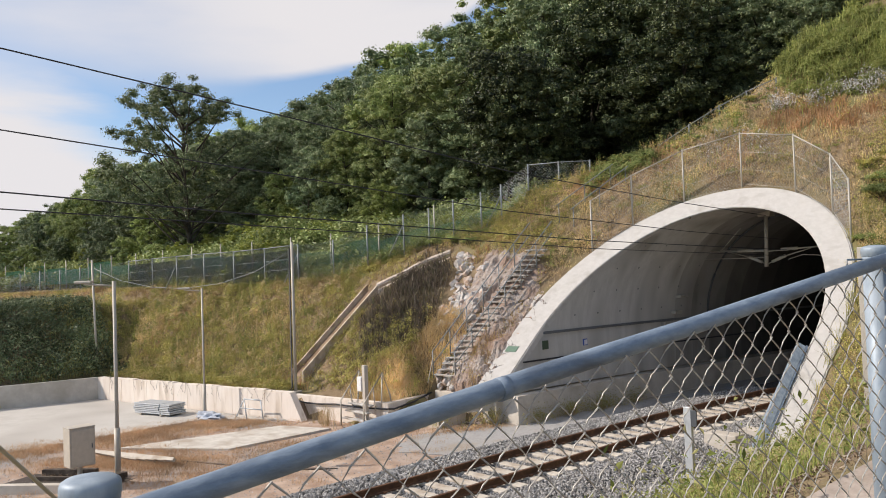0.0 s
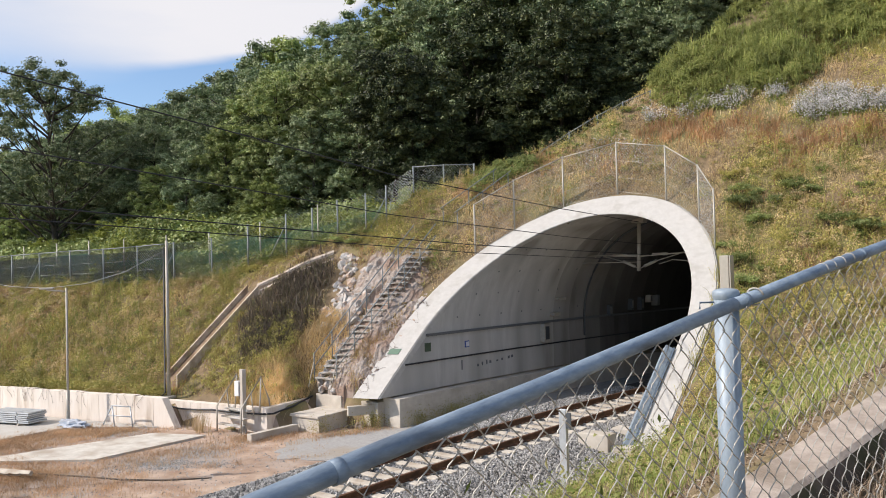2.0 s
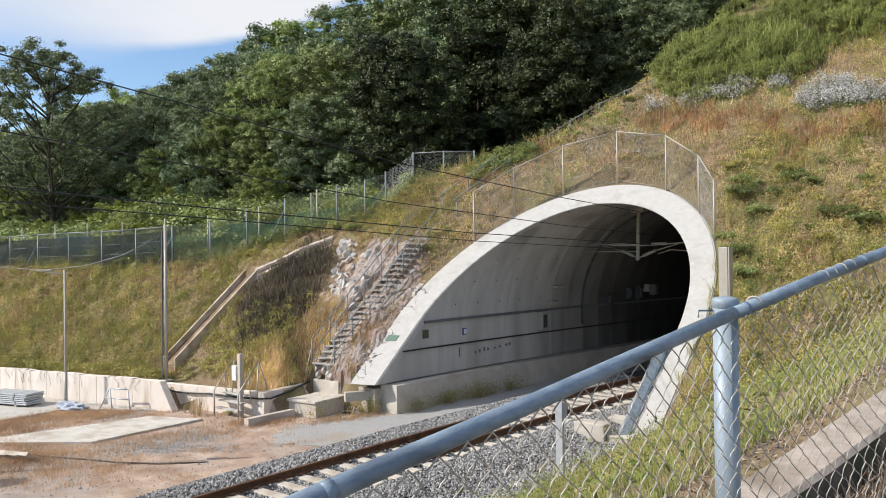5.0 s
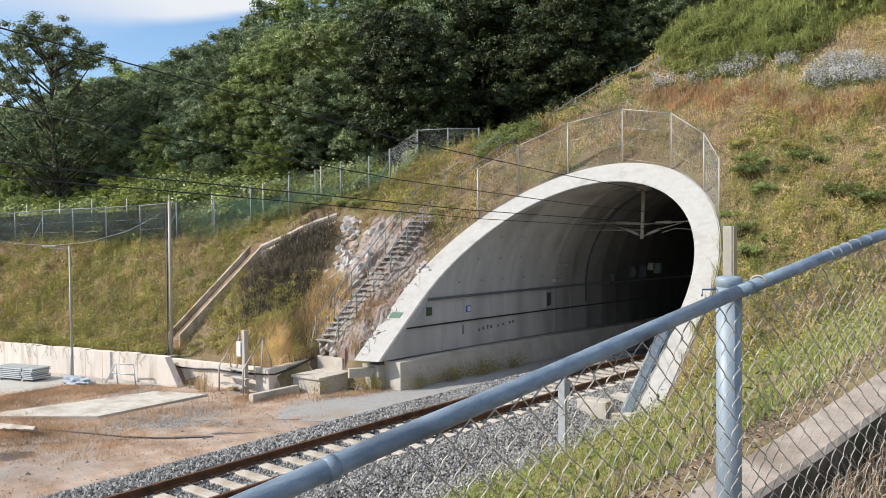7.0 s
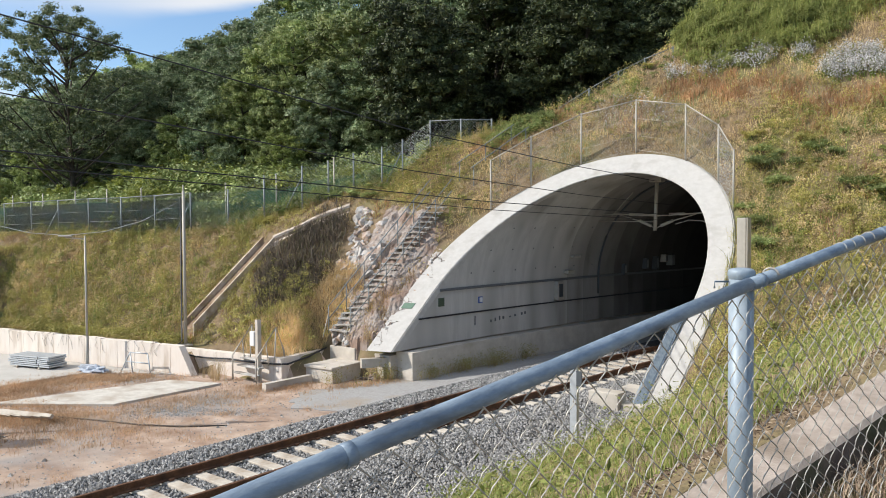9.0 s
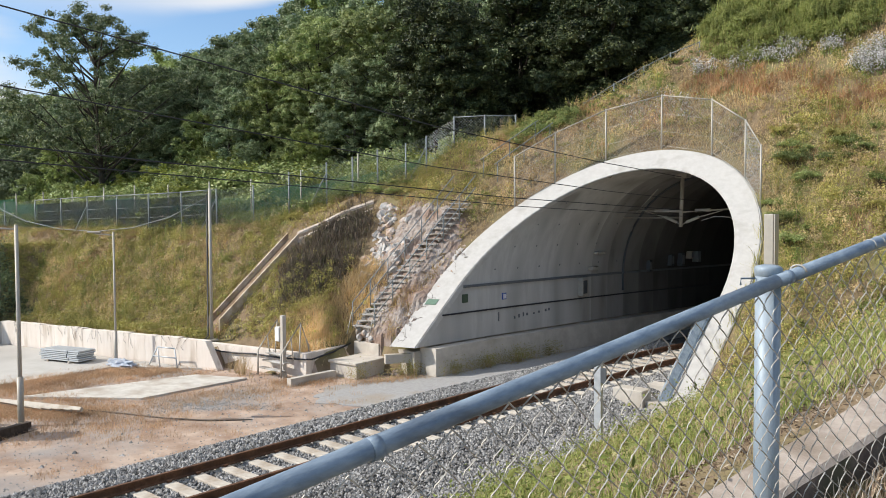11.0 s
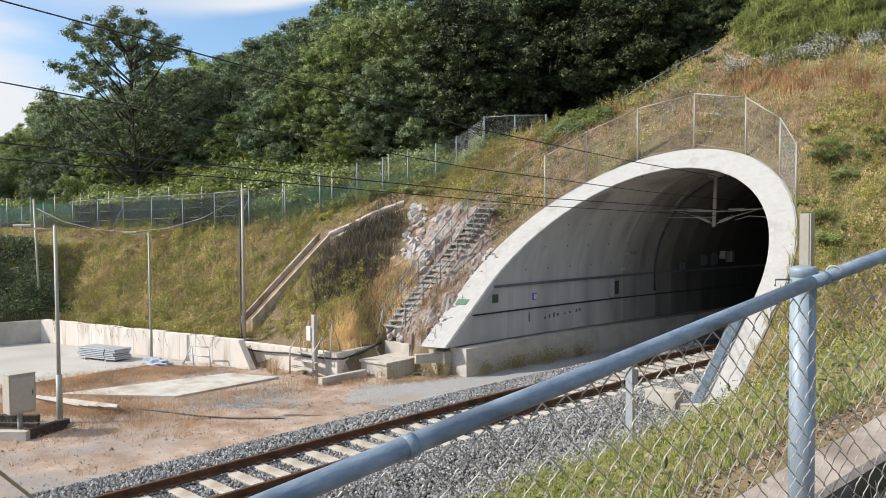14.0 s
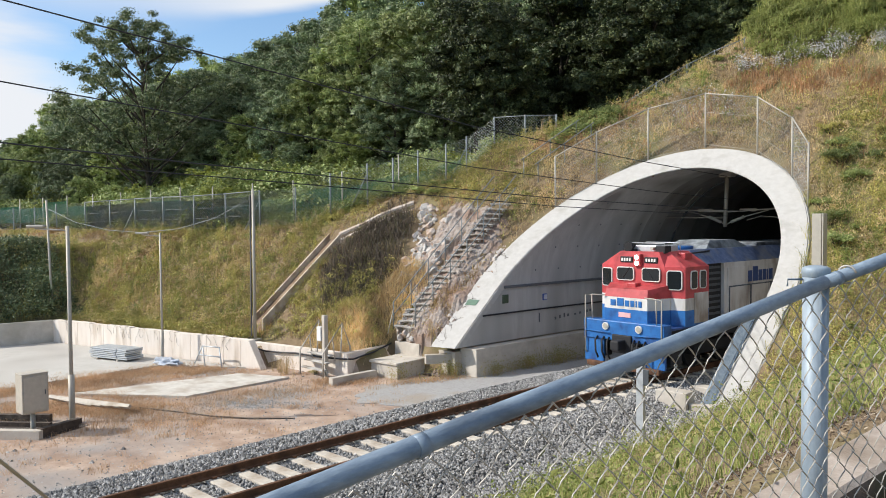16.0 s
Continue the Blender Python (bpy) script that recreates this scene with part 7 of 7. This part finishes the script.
    px_ = np.concatenate([px_, -19.4 + 1.25 * gr * np.cos(ga) + 0.3 * gr * np.sin(ga)])
    py_ = np.concatenate([py_, 11.9 + 0.9 * gr * np.sin(ga) + 0.5 * gr * np.cos(ga)])
    sz, n = np.concatenate([sz, rng.uniform(0.007, 0.022, g)]), n + g
    tet = np.array([(1, 0, 0), (-0.5, 0.9, 0), (-0.5, -0.9, 0), (0, 0, 0.8)])
    V = tet[None] * sz[:, None, None] * rng.uniform(0.6, 1.4, (n, 4, 1)) + np.stack([px_, py_, np.full(n, FLOOR - 0.02)], 1)[:, None]
    F = np.array([(0, 1, 3), (1, 2, 3), (2, 0, 3)])[None] + 4 * np.arange(n)[:, None, None]
    stuff("dirt_pebbles", V.reshape(-1, 3), F.reshape(-1, 3), M_STONE, "small grey pebbles scattered in the dirt", "pebbles")
    xs, ys = [], []
    for (cx, cy, w, k) in ((-16.85, 21.3, 0.1, 34), (-16.6, 22.9, 0.1, 34), (-16.45, 24.4, 0.08, 16), (-16.9, 19.7, 0.08, 16), (-17.9, 18.9, 0.14, 60), (-18.75, 17.0, 0.05, 10), (-20.0, 18.9, 0.2, 30)):
        xs.append(rng.normal(cx, w, k))
        ys.append(rng.normal(cy, w * 5, k))
    x, y = clumped(rng, np.concatenate(xs), np.concatenate(ys), 8, 0.06)
    P = np.stack([x, y, np.full(len(x), FLOOR + 0.02)], 1)
    blades("wall_weed_stalks", P[::2], 0.42, 0.008, 0.6, M_BROWNGRASS, "thin brown stalks along the tunnel walkway", 66)
    q = np.repeat(P[::3], 11, 0)
    q = q + rng.normal(0, 1, q.shape) * np.array([0.1, 0.12, 0.16]) + np.array([0, 0, 0.2])
    nn = rng.normal(size=q.shape) * 0.7 + np.array([0.2, -0.5, 0.6])
    nn /= np.linalg.norm(nn, axis=1, keepdims=True)
    V, F = leaf_quads(rng, q[q[:, 2] > FLOOR], nn[q[:, 2] > FLOOR], 0.06, 0.024)
    stuff("wall_weeds", V, F, M_OLIVE, "leafy green weeds growing along the tunnel walkway", "weeds")


grow_grass()


# ---------------------------------------------------------------- locomotive
def make_loco():
    RED = mat("sun_worn_red_paint", (0.40, 0.045, 0.05), (0.50, 0.07, 0.075), 3, 0.45, 0.06, c3=(0.26, 0.035, 0.035), scale3=2.2, amount3=0.58)
    WHITE = mat("grimy_white_paint", (0.58, 0.56, 0.53), (0.68, 0.66, 0.63), 3, 0.5, 0.05, c3=(0.27, 0.21, 0.155), scale3=1.5, amount3=0.55, stretch=(1, 1, 0.35))
    BLUE = mat("road_worn_blue_paint", (0.015, 0.11, 0.33), (0.03, 0.16, 0.43), 3, 0.45, 0.06, c3=(0.02, 0.06, 0.19), scale3=2.4, amount3=0.58)
    ROOF = mat("weathered_roof_grey", (0.17, 0.19, 0.20), (0.28, 0.30, 0.31), 5, 0.7, 0.2, c3=(0.08, 0.085, 0.09), scale3=2.0, amount3=0.55)
    FADED = mat("faded_blue_roof", (0.05, 0.08, 0.17), (0.12, 0.16, 0.26), 4, 0.6, 0.1, c3=(0.16, 0.17, 0.19), scale3=1.6, amount3=0.55)
    DEEP = plain("deep_blue_paint", (0.03, 0.07, 0.22), 0.45)
    GLASS = plain("dark_window_glass", (0.012, 0.016, 0.018), 0.08, bump=0)
    BLACK = plain("black_underframe", (0.02, 0.02, 0.022), 0.7)
    SEAL = plain("white_window_seal", (0.72, 0.70, 0.66), 0.5)
    BEAM = glow("headlight_beam", (1.0, 0.97, 0.88), 5.0)
    loco = thing("locomotive", "red, white and blue diesel locomotive coming out of the tunnel", "locomotive")

    def hull(bm, ring_lo, ring_hi):
        a = [bm.verts.new(p) for p in ring_lo]
        b = [bm.verts.new(p) for p in ring_hi]
        n = len(a)
        for i in range(n):
            bm.faces.new((a[i], a[(i + 1) % n], b[(i + 1) % n], b[i]))
        bm.faces.new(a[::-1])
        bm.faces.new(b)
        bmesh.ops.recalc_face_normals(bm, faces=bm.faces)
        return bm

    def ring(pts, z):
        return [(x, y, z) for x, y in pts]

    def banded(name, outline, z0, zs, mats, parent):
        """A body with a level outline, in bands of paint."""
        z = z0
        for top, m_ in zip(zs, mats):
            q = part(name, hull(B(), ring(outline, z), ring(outline, top)), m_, parent)
            z = top

    # frame, pilot, buffer beam
    part("underframe", box(B(), (-1.45, 0.35, 0.95), (1.45, 20.2, 1.35), 0.03), BLACK, loco)
    part("buffer_beam", box(B(), (-1.5, 0.0, 0.95), (1.5, 0.4, 1.55), 0.03), BLUE, loco, "blue buffer beam")
    part("walkway", box(B(), (-1.5, 0.3, 1.35), (1.5, 20.0, 1.42), 0.01), DEEP, loco)
    for s in (-1, 1):
        part("pilot_plate", box(B(), (min(s * 0.75, s * 1.5), 0.05, 0.28), (max(s * 0.75, s * 1.5), 0.14, 0.97), 0.02), BLUE, loco)
        part("step_well", box(B(), (min(s * 1.1, s * 1.5), 0.35, 0.35), (max(s * 1.1, s * 1.5), 0.95, 0.97), 0.02), BLACK, loco)
    part("snow_plough", box(B(), (-1.35, -0.05, 0.14), (1.35, 0.12, 0.30), 0.03), M_RUST, loco, "rusty plough plate")
    part("coupler", box(B(), (-0.16, -0.42, 0.72), (0.16, 0.1, 1.02), 0.05), BLACK, loco)
    part("coupler_pocket", box(B(), (-0.36, -0.06, 0.62), (0.36, 0.06, 1.14), 0.03), BLACK, loco)
    for x in (-0.95, -0.7, -0.5, 0.45, 0.62, 0.85):
        part("brake_hose", tube(B(), [(x, 0.0, 1.02), (x + 0.03, -0.16, 0.92), (x + 0.06, -0.18, 0.62), (x + 0.1, -0.1, 0.42)], 0.03, 6), BLACK, loco)
    for s in (-1, 1):
        lamp = part("marker_lamp", tube(B(), [(s * 0.62, 0.02, 1.36), (s * 0.62, -0.05, 1.36)], 0.12, 16), SEAL, loco, "round white marker lamp")
        part("lens", tube(B(), [(s * 0.62, -0.05, 1.36), (s * 0.62, -0.065, 1.36)], 0.09, 16), M_POST, lamp)
        part("handrail", tube(B(), [(s * 1.42, 0.06, 0.5), (s * 1.42, -0.02, 0.6), (s * 1.42, -0.02, 2.35), (s * 1.15, 0.0, 2.38), (s * 0.75, 0.1, 2.38)], 0.02, 6), M_POST, loco)
        part("handrail", tube(B(), [(s * 1.2, 0.06, 1.5), (s * 1.2, 0.02, 2.36)], 0.018, 6), M_POST, loco)
        part("handrail", tube(B(), [(s * 1.42, -0.03, 1.18), (s * 0.4, -0.06, 1.16)], 0.016, 6), BLUE, loco)
    # nose
    nose = [(-0.80, 0.16), (0.80, 0.16), (1.14, 0.84), (1.14, 1.1), (-1.14, 1.1), (-1.14, 0.84)]
    banded("nose", nose, 1.42, (1.95, 2.34), (BLUE, WHITE), loco)
    top = [(x * 0.96, 1.1 + (y - 1.1) * 0.93) for x, y in nose]
    part("nose_top", hull(B(), ring(nose, 2.34), [(x, y, 2.62 if y < 0.8 else 2.76) for x, y in top]), RED, loco, "red sloping nose top")
    part("nose_hatch", box(B(), (-0.16, 0.45, 2.66), (0.16, 0.75, 2.80), 0.02), RED, loco)
    part("number_bar", box(B(), (-0.25, 0.144, 1.68), (0.2, 0.158, 1.84), 0.004), plain("pink_plate", (0.75, 0.42, 0.42), 0.5), loco)
    # brand mark as plain bars on the white band
    for i, (a, b) in enumerate(((-0.56, -0.36), (-0.31, -0.06), (-0.01, 0.14), (0.19, 0.33), (0.38, 0.43), (0.48, 0.60))):
        part("mark_bar", box(B(), (a, 0.143, 2.05), (b, 0.158, 2.25 if i != 1 else 2.31), 0.004), BLUE, loco)
    # cab
    cab = [(-0.95, 0.84), (0.95, 0.84), (1.56, 1.02), (1.58, 2.3), (-1.58, 2.3), (-1.56, 1.02)]
    banded("cab", cab, 1.42, (1.95, 2.34), (BLUE, WHITE), loco)
    part("cab_shell", hull(B(), ring(cab, 2.34), ring(cab, 3.36)), RED, loco, "red cab")
    roof = [(-0.72, 0.88), (0.72, 0.88), (0.86, 1.2), (0.86, 2.28), (-0.86, 2.28), (-0.86, 1.2)]
    part("cab_roof", hull(B(), ring(cab, 3.36), ring(roof, 3.84)), RED, loco, "red sloping cab roof")
    for x in (-1.585, 1.565):
        part("side_panel", box(B(), (x, 1.5, 1.5), (x + 0.02, 2.28, 2.5), 0.004), WHITE, loco)

    def rounded(w, h, y0, y1, r):
        pts = [(sx * (w / 2 - r) + r * math.cos(a), sz * (h / 2 - r) + r * math.sin(a)) for sx, sz, a0 in ((1, 1, 0), (-1, 1, 90), (-1, -1, 180), (1, -1, 270)) for a in (math.radians(a0 + k * 22.5) for k in range(5))]
        return hull(B(), [(x, y0, z) for x, z in pts], [(x, y1, z) for x, z in pts])

    def window(cx, cz, w, h, y, rz):
        m = Matrix.Translation((cx, y, cz)) @ Matrix.Rotation(rz, 4, "Z")
        bm = rounded(w + 0.06, h + 0.06, -0.03, 0.03, 0.09)
        bm.transform(m)
        f = part("window", bm, SEAL, loco, "dark cab window with a white seal")
        bm = rounded(w, h, -0.036, -0.01, 0.07)
        bm.transform(m)
        part("pane", bm, GLASS, f)

    window(-0.48, 3.08, 0.60, 0.40, 0.82, 0.0)
    window(0.48, 3.08, 0.60, 0.40, 0.82, 0.0)
    window(-1.25, 2.93, 0.46, 0.58, 0.915, -0.287)
    window(1.25, 2.93, 0.42, 0.58, 0.915, 0.287)
    for y in (1.45, 1.95):
        window(1.575, 2.93, 0.3, 0.55, y, math.pi / 2)
    for s in (-1, 1):
        nb = part("number_board", box(B(), (s * 0.46 - 0.24, 0.82, 3.46), (s * 0.46 + 0.24, 1.1, 3.66), 0.02), BLACK, loco)
        for k in range(4):
            part("bar", box(B(), (s * 0.46 - 0.18 + k * 0.1, 0.805, 3.51), (s * 0.46 - 0.12 + k * 0.1, 0.818, 3.61), 0.0), SEAL, nb)
    part("headlight_case", box(B(), (-0.13, 0.74, 3.34), (0.13, 1.0, 3.76), 0.03), RED, loco)
    for z in (3.45, 3.65):
        part("headlight", tube(B(), [(0, 0.75, z), (0, 0.72, z)], 0.078, 16), BEAM, loco, "bright white headlight")
    part("roof_vent", box(B(), (-0.45, 1.1, 3.82), (0.75, 1.9, 4.05), 0.04), M_PANEL, loco, "pale grey roof unit")
    part("bell", tube(B(), [(-0.42, 0.86, 4.0), (-0.42, 1.0, 4.02), (-0.42, 1.2, 4.02)], 0.17, 14, 0.08), BLACK, loco, "black round bell housing")
    part("bell_bracket", box(B(), (-0.62, 0.95, 3.80), (-0.22, 1.25, 3.92), 0.02), BLACK, loco)
    for s in (-1, 1):
        part("roof_rail", tube(B(), [(-0.5, 1.5 + 0.42 * s, 3.84), (-0.46, 1.5 + 0.42 * s, 4.12), (0.78, 1.5 + 0.42 * s, 4.12), (0.82, 1.5 + 0.42 * s, 3.84)], 0.022, 6), M_PANEL, loco)
    part("roof_box", box(B(), (0.5, 1.0, 3.78), (0.86, 1.35, 4.04), 0.03), BLACK, loco)
    part("roof_pipe", tube(B(), [(0.95, 1.2, 3.7), (0.95, 2.2, 3.74), (0.95, 3.4, 3.8)], 0.03, 6), BLACK, loco)
    part("horn", tube(B(), [(0.4, 0.95, 3.95), (0.4, 1.4, 3.95)], 0.06, 8), M_POST, loco)
    for s in (-1, 1):
        part("wiper", tube(B(), [(s * 0.3, 0.785, 3.30), (s * 0.55, 0.775, 2.95)], 0.012, 5), BLACK, loco)
    for k in range(9):
        part("louvre", box(B(), (1.2, 2.36, 1.6 + 0.2 * k), (1.235, 3.64, 1.68 + 0.2 * k), 0.004), M_DARKSTEEL, loco)
    for k in range(3):
        part("vent_slat", box(B(), (-0.40 + 0.38 * k, 1.15, 4.02), (-0.12 + 0.38 * k, 1.85, 4.06), 0.01), M_DARKSTEEL, loco)
    part("roof_box", box(B(), (0.95, 1.5, 3.55), (1.25, 1.9, 3.80), 0.03), RED, loco)
    # long hood
    part("cooling_recess", box(B(), (-1.2, 2.3, 1.42), (1.2, 3.7, 3.42), 0.02), BLACK, loco)
    hood = [(-1.3, 3.7), (1.3, 3.7), (1.3, 18.6), (-1.3, 18.6)]
    part("hood", hull(B(), ring(hood, 1.42), ring(hood, 3.38)), WHITE, loco, "grimy white engine hood")
    part("hood_roof", hull(B(), ring([(-1.3, 2.3), (1.3, 2.3), (1.3, 18.6), (-1.3, 18.6)], 3.38), ring([(-0.85, 2.35), (0.85, 2.35), (0.85, 18.5), (-0.85, 18.5)], 3.86)), FADED, loco, "faded blue hood roof")
    part("roof_hatch", hull(B(), ring([(-0.8, 3.4), (0.8, 3.4), (0.8, 6.4), (-0.8, 6.4)], 3.8), ring([(-0.6, 4.0), (0.6, 4.0), (0.6, 5.6), (-0.6, 5.6)], 4.14)), ROOF, loco)
    part("roof_hatch", box(B(), (-0.7, 7.0, 3.84), (0.7, 11.5, 4.0), 0.04), ROOF, loco)
    part("roof_fan", tube(B(), [(0.2, 2.8, 3.84), (0.2, 2.8, 3.97)], 0.45, 20), BLUE, loco, "blue round roof fan")
    for i in range(10):
        y = 3.9 + i * 1.4
        part("hood_door", box(B(), (1.3, y, 1.55), (1.32, y + 1.3, 3.2), 0.008), WHITE, loco)
    for i, (a, b) in enumerate(((5.25, 5.5), (5.55, 5.9), (5.95, 6.2), (6.25, 6.5), (6.55, 6.62), (6.7, 6.95))):
        part("mark_bar", box(B(), (1.318, a, 2.62), (1.332, b, 3.02 if i != 1 else 3.16), 0.0), DEEP, loco)
    for s in (-1, 1):
        part("side_rail", tube(B(), [(s * 1.5, 3.7, 2.55), (s * 1.5, 18.6, 2.55)], 0.025, 6), M_DARKSTEEL, loco)
        for i in range(11):
            y = 3.7 + i * 1.4
            part("stanchion", tube(B(), [(s * 1.5, y, 1.4), (s * 1.5, y, 2.55)], 0.025, 6), M_DARKSTEEL, loco)
    part("fuel_tank", box(B(), (-1.35, 7.6, 0.3), (1.35, 12.4, 0.98), 0.15), BLACK, loco)
    for y0 in (2.4, 14.2):
        bogie = part("bogie", box(B(), (-1.2, y0 - 0.3, 0.45), (1.2, y0 + 4.1, 0.85), 0.06), BLACK, loco)
        for k in range(3):
            for s in (-1, 1):
                part("wheel", tube(B(), [(s * 0.70, y0 + 0.2 + k * 1.75, 0.51), (s * 0.84, y0 + 0.2 + k * 1.75, 0.51)], 0.5, 24), BLACK, bogie)
    # body height and width scaled to fit its outline in the camera's view
    for ob in list(loco.children) + [c for q in loco.children for c in q.children]:
        for v in ob.data.vertices:
            z = v.co.z
            v.co.z = 2.3 + (z - 2.3) * 0.915 if z > 1.3 else z * 1.385 / 1.3
            v.co.x *= 0.965
    return loco


LOCO = make_loco()


def loco_pose(y):
    """Front on the track at y, turned along the rails under its leading bogie to fit the camera's view."""
    a, b = track_pos(y), track_pos(y + 4.0)
    h = math.atan2(-(b.x - a.x), b.y - a.y)
    return Matrix.Translation(a) @ Matrix.Rotation(h, 4, "Z")


def motions():
    walk(LOCO, [(t, loco_pose(y)) for t, y in ((0.0, 262.0), (4.0, 202.0), (8.0, 142.0), (12.0, 82.0), (14.0, 51.4), (15.0, 35.6), (15.3, 31.2), (15.5, 28.35), (15.7, 25.5), (15.8, 23.95), (15.9, 22.25), (16.0, 20.48))])


motions()
